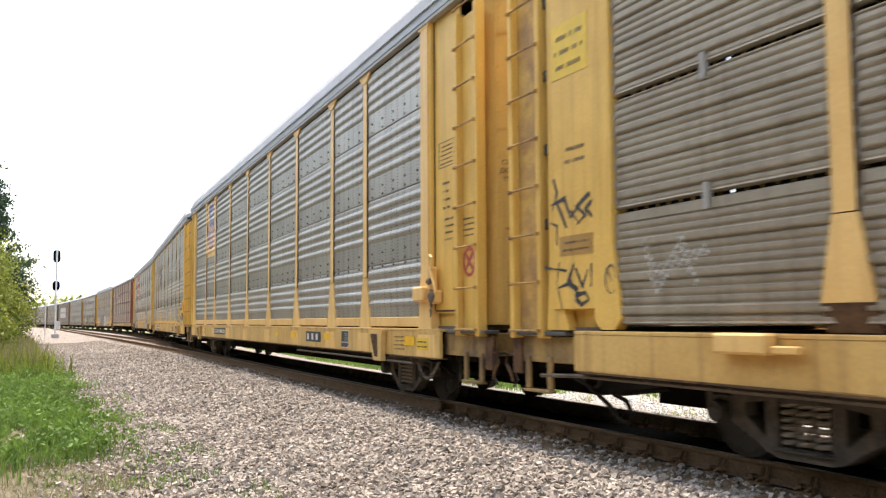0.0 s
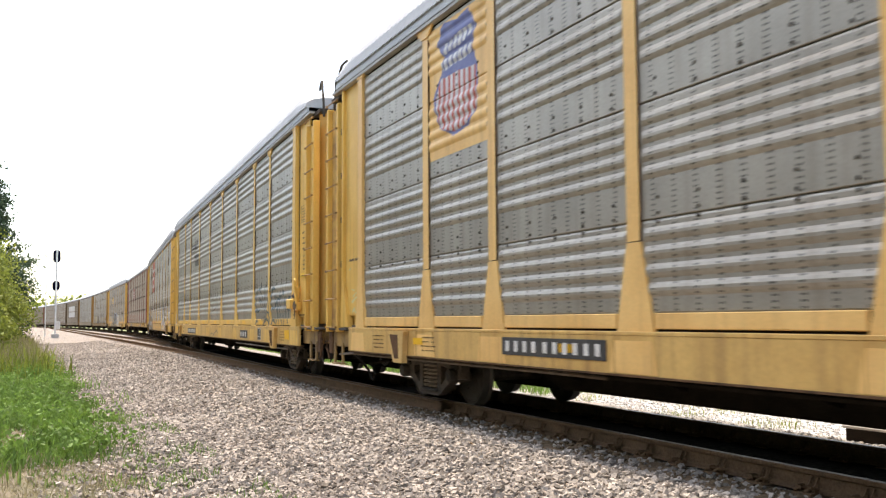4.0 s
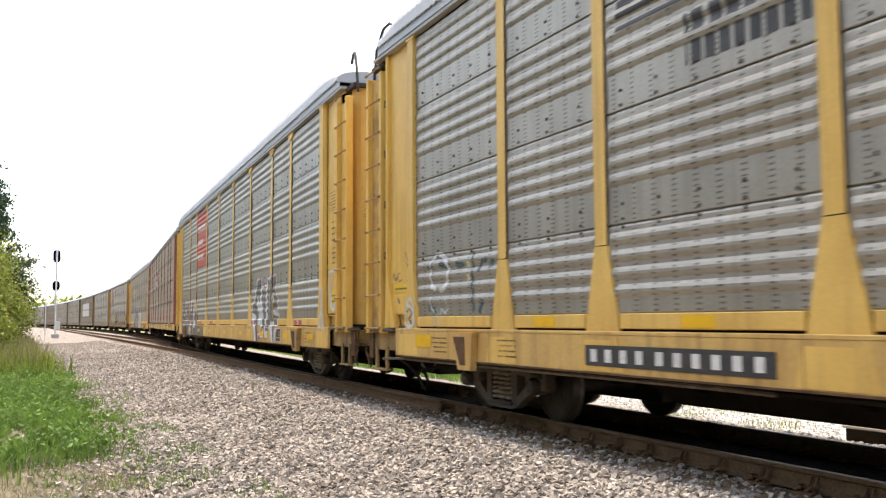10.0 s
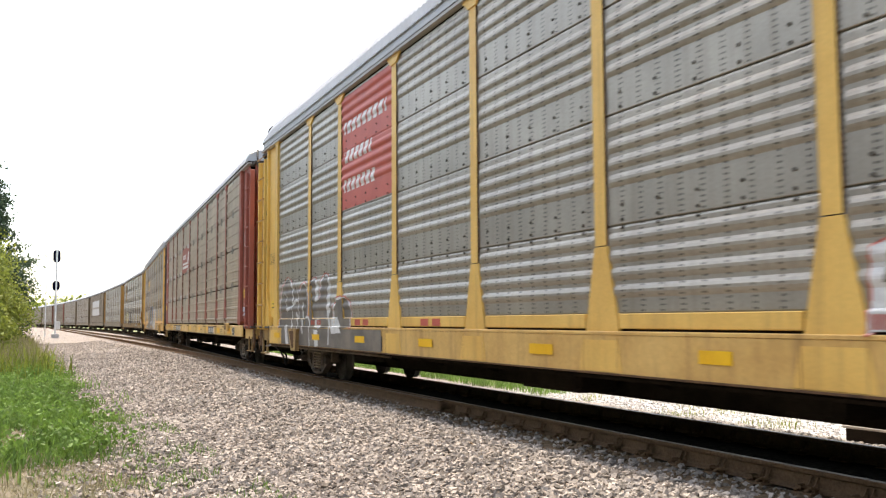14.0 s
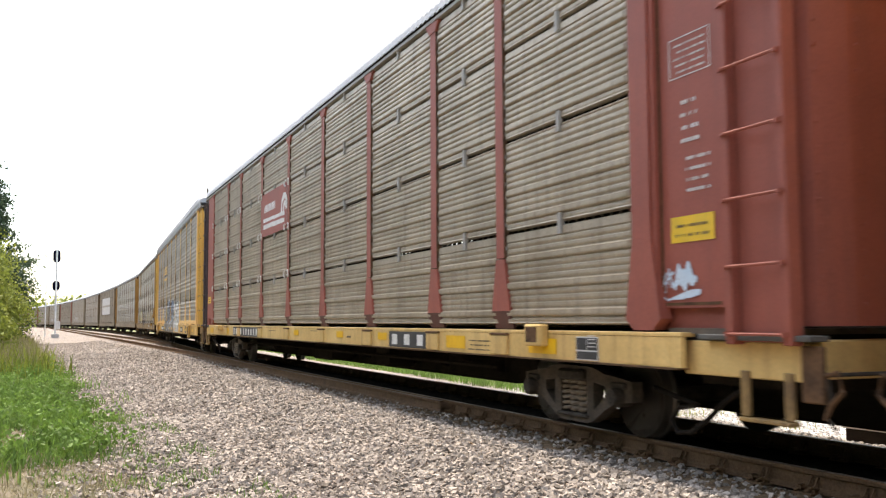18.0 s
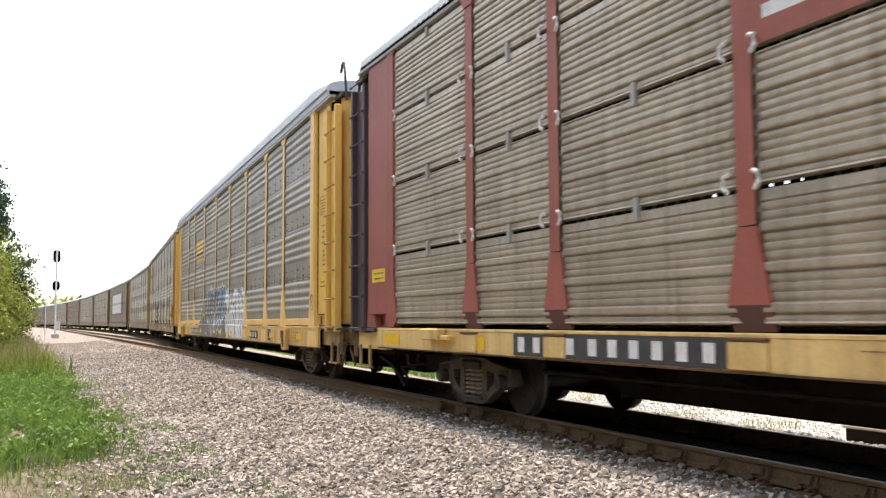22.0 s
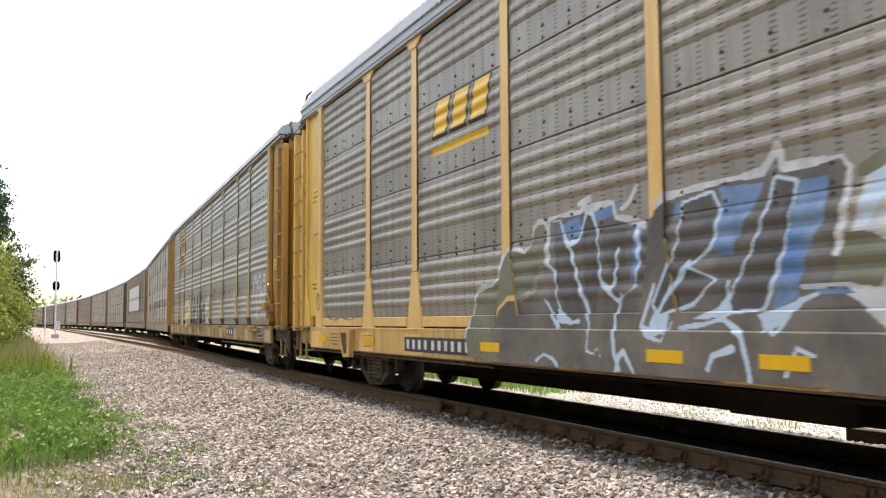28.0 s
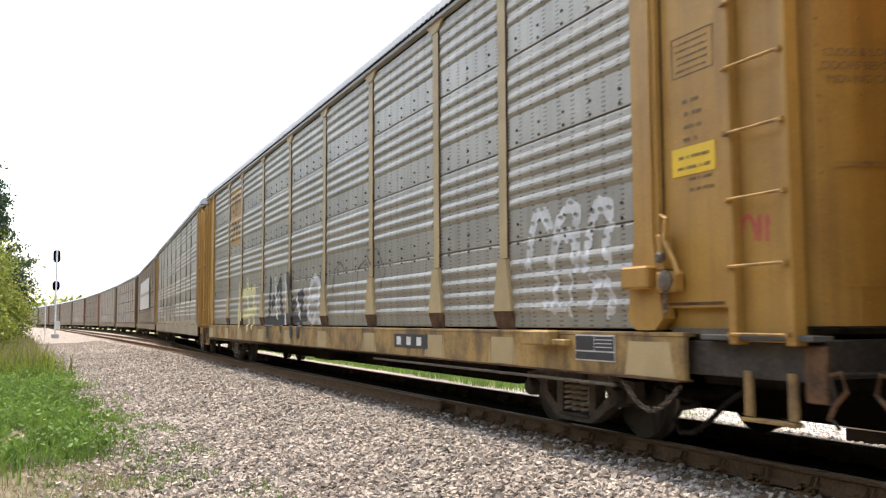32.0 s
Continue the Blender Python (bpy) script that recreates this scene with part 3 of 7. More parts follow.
def foot_geo(x, ribbed):
    """The flared foot of a post; on the older cars it folds back to the deck."""
    def build():
        g = Geo()
        if ribbed:
            g.prism([(x - 0.105, 1.90), (x - 0.23, 1.30), (x + 0.23, 1.30), (x + 0.105, 1.90)], "y", -1.512, -1.43)
            g.prism([(-1.512, 1.299), (-1.455, 1.095), (-1.43, 1.095), (-1.43, 1.299)], "x", x - 0.23, x + 0.23, 1)
        else:
            g.prism([(x - 0.105, 1.90), (x - 0.30, 1.01), (x + 0.30, 1.01), (x + 0.105, 1.90)], "y", -1.488, -1.43)
        return g
    return build


def cap_geo(x, ribbed):
    w = 0.22 if ribbed else 0.27
    return lambda: Geo().prism([(x - 0.11, 5.20), (x + 0.11, 5.20), (x + w, 5.32), (x + w, 5.40), (x - w, 5.40), (x - w, 5.32)], "y", -1.522 if ribbed else -1.50, -1.47)


LOW_ROOF = [(-1.56, 5.415), (-1.545, 5.53), (-1.46, 5.66), (-1.2, 5.77), (0, 5.84)]
TALL_ROOF = [(-1.56, 5.53), (-1.548, 5.71), (-1.48, 5.85), (-1.38, 5.94), (-1.1, 6.03), (0, 6.12)]


def roof_geo(half):
    """A corrugated roof sheet swept over half an outline and its mirror image."""
    g = Geo()
    line = half + [(-y, z) for y, z in half[-2::-1]]
    rows = []
    n = 300
    for i in range(n + 1):
        x = -13.3 + 26.6 * i / n
        up = 0.022 if i % 2 else -0.016
        drop = 0.55 * min(max((abs(x) - 12.4) / 0.9, 0), 1) if half is TALL_ROOF else 0.0
        rows.append([(x, y, z + up - drop * (z - 5.53)) for y, z in line])
    g.sheet(rows)
    for r in (rows[0], rows[-1]):
        g.add(r, [tuple(range(len(line)))])
    return g


DOOR_ARC = [(13.62, -1.36), (13.80, -1.25), (13.92, -1.0), (13.99, -0.6), (14.02, 0.0), (13.99, 0.6), (13.92, 1.0), (13.80, 1.25), (13.62, 1.36)]


def door_x(y):
    return float(np.interp(y, [p[1] for p in DOOR_ARC], [p[0] for p in DOOR_ARC]))


def end_door_geo(e):
    """The rounded pair of doors that close the end of a car, with rows of rivets."""
    g = Geo()
    g.sheet([[(e * x, y, z) for x, y in DOOR_ARC] for z in (1.14, 5.36)])
    for z in np.arange(1.3, 5.3, 0.19):
        for y in (-1.22, -0.93, -0.45, 0.05):
            x = door_x(y)
            g.lathe([(0.0, 0.015), (e * 0.012, 0.011)], (e * x, y, z), 6, 0, "x")
    for z in (3.55, 4.75):
        g.sheet([[(e * (x + 0.014), y, z + d) for x, y in DOOR_ARC[1:-1]] for d in (0, 0.025)])
    return g


def hatch_geo(e):
    """A recessed hatch in the end door: a raised rim round a plain sheet, with a shadow line painted along its top."""
    g = Geo()
    ys = [-1.16 + 0.1 * i for i in range(7)]
    g.sheet([[(e * (door_x(y) + 0.006), y, z) for y in ys] for z in (1.44, 2.30)], 1)
    # top strip in a darker slot, the painted shadow line of the recess
    g.sheet([[(e * (door_x(y) + 0.02), y, z) for y in ys] for z in (2.29, 2.325)], 2)
    for y in (ys[0], ys[-1] - 0.02):
        g.sheet([[(e * (door_x(q) + 0.02), q, z) for q in (y, y + 0.02)] for z in (1.42, 2.30)])
    g.sheet([[(e * (door_x(y) + 0.02), y, z) for y in ys] for z in (1.42, 1.44)])
    return g


def side_frame_geo(xc):
    """The cast side frame: one casting with a spring opening between two lighter windows."""
    half = [(1.10, 0.38, 0.42, 0.50, 0.58), (0.80, 0.34, 0.42, 0.50, 0.62), (0.62, 0.27, 0.40, 0.51, 0.63), (0.40, 0.14, 0.25, 0.54, 0.69), (0.27, 0.10, 0.19, 0.55, 0.70)]
    cols = [(-x, *z) for x, *z in half] + [(0.0, 0.10, 0.19, 0.55, 0.70)] + [(x, *z) for x, *z in half[::-1]]
    gaps = {2, 4, 5, 7}
    y0, y1, n = -1.06, -0.93, len(cols) * 4
    cells = [(c, k) for c in range(len(cols) - 1) for k in range(3) if k != 1 or c not in gaps]
    quads = [(c * 4 + k, (c + 1) * 4 + k, (c + 1) * 4 + k + 1, c * 4 + k + 1) for c, k in cells]
    edges = {}
    for q in quads:
        for a, b in zip(q, q[1:] + q[:1]):
            edges.setdefault(frozenset((a, b)), []).append((a, b))
    flat = [(xc + x, z) for x, *zs in cols for z in zs]
    rim = [e[0] for e in edges.values() if len(e) == 1]
    return Geo().add([(x, y0, z) for x, z in flat] + [(x, y1, z) for x, z in flat],
                     quads + [tuple(n + i for i in q[::-1]) for q in quads] + [(a, a + n, b + n, b) for a, b in rim])


def journal_geo(x):
    """The round bearing end on a wheelset's axle with its three cap bolts."""
    g = Geo().lathe([(-1.17, 0.05), (-1.165, 0.085), (-1.12, 0.10), (-0.95, 0.10)], (x, 0, 0.42), 16)
    for k in range(3):
        a = k * math.tau / 3 + 0.5
        g.lathe([(-1.178, 0.012), (-1.16, 0.014)], (x + 0.055 * math.cos(a), 0, 0.42 + 0.055 * math.sin(a)), 6)
    return g


def spring_geo(xc):
    pts = [(xc + 0.068 * math.cos(a), -1.0 + 0.068 * math.sin(a), 0.19 + 0.35 * i / 66) for i, a in ((i, i * math.tau / 11) for i in range(67))]
    return Geo().tube(pts, 0.02, 6)


def wheelset_geo():
    g = Geo()
    for s in (-1, 1):
        y = s * 0.755
        g.lathe([(y + s * 0.062, 0.10), (y + s * 0.045, 0.30), (y + s * 0.02, 0.335), (y + s * 0.062, 0.36), (y + s * 0.062, 0.408)], (0, 0, 0), 40, 0)
        g.lathe([(y + s * 0.062, 0.408), (y - s * 0.04, 0.416), (y - s * 0.06, 0.435), (y - s * 0.085, 0.435)], (0, 0, 0), 40, 1)
        g.lathe([(y - s * 0.085, 0.435), (y - s * 0.07, 0.34), (y - s * 0.02, 0.30), (y - s * 0.06, 0.10)], (0, 0, 0), 40, 0)
        for k in range(4):
            a = k * math.tau / 4
            g.box(math.cos(a) * 0.2 - 0.02, math.cos(a) * 0.2 + 0.02, y + s * 0.045 - 0.02, y + s * 0.045 + 0.02, math.sin(a) * 0.2 - 0.02, math.sin(a) * 0.2 + 0.02)
    g.lathe([(-0.95, 0.075), (-0.8, 0.085), (0.8, 0.085), (0.95, 0.075)], (0, 0, 0), 14)
    return g


def ladder_parts(car, e, mat, ladder_x, both=True):
    """The ladder by a car's end: backing plate, two stiles, rungs."""
    x0, x1 = sorted((e * ladder_x, e * (ladder_x + 0.60)))
    lad = part("ladder", shared(("ladder_plate", e, ladder_x), lambda: Geo().box(x0 + 0.05, x1 - 0.05, -1.445, -1.425, 1.02, 5.1), "mesh" if mat == "yellow" and e < 0 else mat), "", car)
    for x in (x0, x1):
        part("stile", shared(("stile", round(x, 3)), lambda: Geo().box(x - 0.045, x + 0.045, -1.53, -1.40, 1.0, 5.15, 0, 0.01), mat), "", lad)
    for i in range(9):
        z = 1.08 + 0.515 * i

        def build():
            g = Geo().tube([(x0 - 0.02, -1.55, z), (x1 + 0.02, -1.55, z)], 0.013, 6)
            for x in (x0, x1):
                g.box(x - 0.018, x + 0.018, -1.565, -1.525, z - 0.018, z + 0.018)
            return g
        part("rung", shared(("rung", e, ladder_x, i), build, "rung" if mat in ("yellow", "ochre") else mat), "", lad)
    return lad


def make_car(style, label, number):
    """One covered automobile-carrier railcar with all its parts, standing on z = 0 along x."""
    ribbed = style["ribbed"]
    near = style.get("near", True)
    footed = ribbed or style.get("footed", False)
    frame_m, post_m, panel_m, end_m = style["sill"], style["post"], style["panel"], style["end"]
    car = tagged(new("autorack_railcar"), label, "railcar", "cars of the train")
    deck_top = 1.09
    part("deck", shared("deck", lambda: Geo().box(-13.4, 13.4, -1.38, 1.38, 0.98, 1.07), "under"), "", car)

    low = style.get("sill_foot", 0.69)

    def sill():
        g = Geo()
        for s in (-1, 1):
            y0, y1 = sorted((s * 1.515, s * 1.47))
            g.prism([(-12.56, low), (12.56, low), (12.56, 1.045), (-12.56, 1.045)], "y", y0, y1)
            y0, y1 = sorted((s * 1.518, s * 1.36))
            g.box(-12.56, 12.56, y0, y1, 1.047, 1.085, 0, 0.006)
        for x in POSTS:
            g.box(x - 0.30, x - 0.285, -1.522, -1.50, low, 1.045)
            g.box(x + 0.285, x + 0.30, -1.522, -1.50, low, 1.045)
        return g
    part("side_sill", shared(("side_sill", low), sill, frame_m), "", car, "rust-streaked yellow side sill")

    part("sill_flange", shared(("sill_flange", low), lambda: Geo().box(-12.5, 12.5, -1.53, -1.38, low - 0.018, low).box(-12.5, 12.5, 1.38, 1.53, low - 0.018, low), "rust"), "", car, "rusty bottom flange")
    if near:
        for i, x in enumerate(POSTS + [-12.07, 12.07]):
            part("gusset", shared(("gusset", i, low), lambda: Geo().prism([(x - 0.30, 1.0), (x + 0.30, 1.0), (x + 0.37, low + 0.01), (x - 0.37, low + 0.01)], "y", -1.5195, -1.51), frame_m if ribbed else post_m), "", car)

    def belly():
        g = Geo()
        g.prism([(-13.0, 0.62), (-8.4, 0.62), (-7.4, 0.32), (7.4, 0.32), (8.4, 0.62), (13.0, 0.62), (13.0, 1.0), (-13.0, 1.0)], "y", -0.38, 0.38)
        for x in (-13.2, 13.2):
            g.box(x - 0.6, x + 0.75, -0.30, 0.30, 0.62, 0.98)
        # blocks added to stand for the black shade under the car ends
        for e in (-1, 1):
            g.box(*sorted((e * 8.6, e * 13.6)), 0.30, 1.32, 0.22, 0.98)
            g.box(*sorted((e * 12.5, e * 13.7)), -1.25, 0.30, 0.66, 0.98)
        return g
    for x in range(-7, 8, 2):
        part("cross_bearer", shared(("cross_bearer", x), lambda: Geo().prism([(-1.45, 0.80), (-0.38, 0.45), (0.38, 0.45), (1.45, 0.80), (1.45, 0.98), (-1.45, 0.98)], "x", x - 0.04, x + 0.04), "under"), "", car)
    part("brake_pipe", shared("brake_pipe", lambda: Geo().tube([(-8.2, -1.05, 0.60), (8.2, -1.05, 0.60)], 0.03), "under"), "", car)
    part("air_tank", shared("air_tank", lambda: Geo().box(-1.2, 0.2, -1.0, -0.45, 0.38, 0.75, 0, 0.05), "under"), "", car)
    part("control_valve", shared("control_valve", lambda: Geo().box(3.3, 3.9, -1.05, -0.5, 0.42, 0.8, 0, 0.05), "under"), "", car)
    part("centre_sill", shared("centre_sill", belly, "under"), "", car, "grimy black underframe beam with blocks added to darken the car ends")
    if low < 0.75:
        part("train_pipe", shared("train_pipe", lambda: Geo().tube([(-13.4, -1.40, 0.60), (-12.6, -1.44, 0.635), (-5.5, -1.44, 0.635), (-5.2, -1.2, 0.60)], 0.022), "iron_light"), "", car, "dusty brake pipe under the sill")
    edges = [-END_POST + 0.19] + POSTS + [END_POST - 0.19]
    seams = [1.13, 2.20, 3.27, 4.33, 5.33] if ribbed else ([1.11] + SEAMS[1:] if footed else SEAMS)
    second = "grey_post" if ribbed else "iron"
    if ribbed and near:
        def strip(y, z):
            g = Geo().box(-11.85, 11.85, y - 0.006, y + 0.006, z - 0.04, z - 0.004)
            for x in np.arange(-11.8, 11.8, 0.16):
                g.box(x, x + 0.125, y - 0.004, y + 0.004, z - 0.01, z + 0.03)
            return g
        for z in seams[1:-1]:
            for y in (-1.40, 1.40):
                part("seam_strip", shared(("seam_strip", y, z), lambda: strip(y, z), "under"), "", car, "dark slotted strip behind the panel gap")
    for i, (a, b) in enumerate(zip(edges, edges[1:])):
        x0, x1 = a + (0.07 if i else 0.0), b - (0.07 if i < 8 else 0.0)
        if near:
            for j, (lo, hi) in enumerate(zip(seams, seams[1:])):
                if ribbed:
                    lo, hi = lo + 0.016, hi - 0.016
                part("panel", shared(("panel", ribbed, footed, i, j), panel(x0, x1, lo, hi, ribbed), panel_m + " " + second), "", car)
        else:
            def tall():
                g = Geo()
                for lo, hi in zip(seams, seams[1:]):
                    if ribbed:
                        lo, hi = lo + 0.016, hi - 0.016
                    pr = rib_profile(lo, hi) if ribbed else ridge_profile(lo, hi)
                    g.sheet([[(x, y, z) for z, y in pr] for x in (x0, x1)])
                return g
            part("panel", shared(("tall_panel", ribbed, i), tall, panel_m), "", car)
        if not footed:
            s0 = a + (0.295 if i else 0.10)
            s1 = b - (0.295 if i < 8 else 0.10)
            part("rail_board", shared(("rail_board", i), lambda: Geo().box(s0, s1, -1.493, -1.42, 1.108, 1.25, 0, 0.008), post_m), "", car)
    if not footed:
        # near-black box that paints in the shaded line below the boards
        part("sill_gap", shared("sill_gap", lambda: Geo().box(-12.2, 12.2, -1.455, -1.40, 1.086, 1.24), "under"), "", car, "black grimy strip standing for the shade in the gap above the sill")
    for i, x in enumerate(POSTS):
        po = part("post", shared(("post", ribbed, i), post_geo(x, ribbed), post_m + " rust"), "", car)
        # on maroon posts the inward fold gets the painted-shade maroon
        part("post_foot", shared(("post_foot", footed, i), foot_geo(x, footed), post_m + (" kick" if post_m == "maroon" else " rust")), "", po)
        part("post_cap", shared(("post_cap", ribbed, i), cap_geo(x, ribbed), post_m), "", po)
    def far_wall():
        if not style.get("slotted"):
            return Geo().box(-12.3, 12.3, 1.44, 1.50, 1.08, 5.40)
        g = Geo().box(-12.3, 12.3, 1.44, 1.50, 1.08, 2.35).box(-12.3, 12.3, 1.44, 1.50, 3.25, 5.40)
        return g.box(-12.3, -8.2, 1.44, 1.50, 2.35, 3.25).box(2.2, 12.3, 1.44, 1.50, 2.35, 3.25).box(-6.6, -5.4, 1.44, 1.50, 2.35, 3.25).box(-4.9, -2.6, 1.44, 1.50, 2.35, 3.25).box(-1.3, 0.4, 1.44, 1.50, 2.35, 3.25)
    part("far_wall", shared(("far_wall", style.get("slotted")), far_wall, panel_m), "", car)

    def chord():
        g = Geo()
        for y0, y1 in ((-1.535, -1.43), (1.43, 1.535)):
            g.box(-13.5, 13.5, y0, y1, 5.345, 5.39)
        return g
    part("top_chord", shared("top_chord", chord, "grey_post"), "", car, "grey steel top rail")
    # near-black sheet that draws the shaded line where roof meets top rail
    part("roof_seal", shared(("roof_seal", near and not footed), lambda: Geo().box(-13.4, 13.4, -1.525, 1.525, 5.391, 5.41 if near and not footed else 5.44), "under"), "", car, "black sheet standing for the shade under the roof edge")
    tall = near and not footed
    part("roof", shared(("roof", tall), lambda: roof_geo(TALL_ROOF if tall else LOW_ROOF), "roof"), "", car, "corrugated galvanised steel roof")
    if tall:
        part("fascia", shared("fascia", lambda: Geo().box(-13.3, 13.3, -1.53, -1.50, 5.412, 5.56).box(-13.3, 13.3, 1.50, 1.53, 5.412, 5.56), "roof"), "", car, "grey steel strip under the roof edge")
    for e in (-1, 1):
        edge_x = 12.16 if e > 0 else 12.08
        x0, x1 = sorted((e * 11.88, e * edge_x))
        xm = e * 12.07

        def corner():
            g = Geo()
            g.box(x0, x1, -1.514, -1.38, 1.906, 5.36)
            if footed:
                g.prism([(x0, 1.905), (x1, 1.905), (x1 + 0.12, 1.20), (x1, 1.10), (x0, 1.10), (x0 - 0.12, 1.20)], "y", -1.514, -1.38)
            else:
                g.prism([(x0, 1.905), (x1, 1.905), (x1 + 0.12, 1.01), (x0 - 0.12, 1.01)], "y", -1.514, -1.38)
            g.prism([(x0 - 0.02, 5.30), (x1 + 0.02, 5.30), (x1 + 0.12, 5.37), (x1 + 0.12, 5.42), (x0 - 0.12, 5.42), (x0 - 0.12, 5.37)], "y", -1.522, -1.49)
            return g
        cp = part("corner_post", shared(("corner_post", e, footed), corner, style.get("corner", post_m)), "", car)

        def skin():
            g = Geo()
            a, b = sorted((e * edge_x, e * (13.10 if e > 0 else 12.98)))
            g.box(a, b, -1.43, -1.40, 1.29, 5.34)
            m0, m1 = sorted((e * edge_x, e * (edge_x + 0.06)))
            g.box(m0, m1, -1.49, -1.43, 1.29, 5.34)
            g.box(a, b, -1.36, -1.34, 1.10, 1.30)
            if e < 0:
                g.box(-13.06, -12.98, -1.49, -1.38, 1.9, 5.34, 0, 0.01)
                g.prism([(-13.06, 1.905), (-12.98, 1.905), (-12.70, 1.09), (-13.12, 1.09)], "y", -1.485, -1.38)
            return g
        part("end_panel", shared(("end_panel", e), skin, end_m), "", car)
        if e < 0 and ribbed and near:
            part("end_plate", shared("end_plate", lambda: Geo().box(-12.95, -12.085, -1.512, -1.432, 1.30, 5.32, 0, 0.008), end_m), "", car)
        if near:
            part("seam", shared(("seam", e), lambda: Geo().box(*sorted((e * (edge_x + 0.062), e * (edge_x + 0.078))), -1.445, -1.43, 1.30, 5.33), "rust"), "", car, "dark rusty seam")
            if e < 0:
                # near-black strip fills the gap in place of its shade
                part("door_gap", shared("door_gap", lambda: Geo().box(-13.165, -13.062, -1.40, -1.37, 1.1, 5.3), "under"), "", car, "black strip standing for the shade in the gap beside the ladder")
            else:
                part("kick_opening", shared("kick_opening", lambda: Geo().box(12.26, 12.98, -1.434, -1.431, 1.31, 1.335), "rust"), "", car)
        part("far_end_panel", shared(("far_end_panel", e), lambda: Geo().box(*sorted((e * 12.26, e * 13.30)), 1.40, 1.43, 1.12, 5.34), end_m), "", car)
        part("far_corner_post", shared(("far_corner_post", e), lambda: Geo().box(x0 - 0.05, x1 + 0.05, 1.38, 1.54, 1.02, 5.36), post_m), "", car)
        part("step_grating", shared(("step_grating", e), lambda: Geo().box(*sorted((e * 12.75, e * 13.95)), -1.50, -1.30, 1.03, 1.075, 0, 0.008), "grating"), "", car, "blue-grey steel step")
        part("end_floor", shared(("end_floor", e), lambda: Geo().box(*sorted((e * 12.26, e * 13.62)), -1.41, 1.40, 1.075, 1.12), "iron_light"), "", car)
        ladder_parts(car, e, style.get("ladder_rear", style.get("ladder", end_m)) if e < 0 else style.get("ladder", end_m), 13.17 if e > 0 else 13.21)
        if e < 0 and near:
            for z in (2.15, 2.95, 3.75, 4.55):
                part("hinge", shared(("hinge", z), lambda: Geo().box(-13.32, -13.04, -1.47, -1.42, z, z + 0.12, 0, 0.01), "iron"), "", car)
        part("end_door", shared(("end_door", e), lambda: end_door_geo(e), style.get("door", end_m)), "", car, "rounded steel end door with rivets")

        if e > 0 and near and not ribbed:
            part("door_hatch", shared(("door_hatch", e), lambda: hatch_geo(e), style.get("door", end_m) + " " + style.get("door", end_m) + " rung"), "", car)

        def beam():
            g = Geo()
            a, b = sorted((e * 12.45, e * 13.85))
            return g.box(a, b, -1.40, -1.30, 0.74, 1.02, 0, 0.01)
        part("end_beam", shared(("end_beam", e), beam, style.get("beam", "sill_grimy")), "", car)

        part("cross_beam", shared(("cross_beam", e), lambda: Geo().box(*sorted((e * 13.70, e * 13.86)), -1.299, 1.36, 0.76, 1.04, 0, 0.01), style.get("beam", "sill_grimy")), "", car)

        def coupler():
            g = Geo()
            a, b = sorted((e * 13.80, e * 14.12))
            g.box(a, b, -0.09, 0.09, 0.72, 0.94, 0, 0.03)
            a, b = sorted((e * 14.05, e * 14.27))
            g.box(a, b, -0.17, 0.15, 0.68, 0.98, 0, 0.04)
            g.tube([(e * 13.95, -1.32, 0.80), (e * 13.95, -0.55, 0.80), (e * 14.02, -0.35, 0.72), (e * 14.10, -0.15, 0.90)], 0.016)
            g.tube([(e * 13.90, -1.36, 0.86), (e * 13.98, -1.38, 0.80), (e * 14.02, -1.38, 0.64), (e * 13.96, -1.38, 0.52), (e * 14.05, -1.38, 0.44)], 0.014)
            g.tube([(e * 14.0, -0.22, 0.70), (e * 14.06, -0.22, 0.42), (e * 14.25, -0.2, 0.34)], 0.025)
            return g
        if near:
            hose = [(e * 13.0, -1.30, 0.62), (e * 12.7, -1.22, 0.50), (e * 12.45, -1.18, 0.34), (e * 12.25, -1.2, 0.22), (e * 12.1, -1.22, 0.20), (e * 12.02, -1.22, 0.30), (e * 12.12, -1.22, 0.42), (e * 12.35, -1.2, 0.46), (e * 11.6, -1.1, 0.56)]
            part("air_hose", shared(("air_hose", e), lambda: Geo().tube(hose, 0.024, 7), "under"), "", car, "black rubber air hose hanging in a loop")
        part("end_bracket", shared(("end_bracket", e), lambda: Geo().box(*sorted((e * 13.79, e * 13.99)), -1.425, -1.38, 0.60, 1.0, 0, 0.01).tube([(e * 14.0, -1.40, 0.80), (e * 14.12, -1.42, 0.83), (e * 14.16, -1.42, 0.70), (e * 14.05, -1.42, 0.60), (e * 14.0, -1.42, 0.50)], 0.018), "rust"), "", car, "rusty bracket with a bent lever")
        part("coupler", shared(("coupler", e), coupler, "iron"), "", car, "rusty cast coupler and hose")

        def step():
            g = Geo()
            a, b = sorted((e * 13.20, e * 13.66))
            for x in (a, b):
                g.box(x - 0.045, x + 0.045, -1.425, -1.385, 0.452, 0.80, 0, 0.008)
            g.box(a - 0.05, b + 0.05, -1.46, -1.36, 0.42, 0.45, 0, 0.006)
            return g
        part("sill_step", shared(("sill_step", e), step, "sill_grimy"), "", car)
        if near:
            def hoop():
                g = Geo()
                up = 0.3 if tall else 0.0
                for y in (-1.25, -0.5, 0.4):
                    g.tube([(e * 13.2, y, 5.60 + up), (e * 13.42, y - 0.03, 5.72 + up), (e * 13.62, y - 0.06, 5.68 + up), (e * 13.85, y - 0.1, 5.48 + up * 0.6), (e * 13.95, y - 0.1, 5.2)], 0.026)
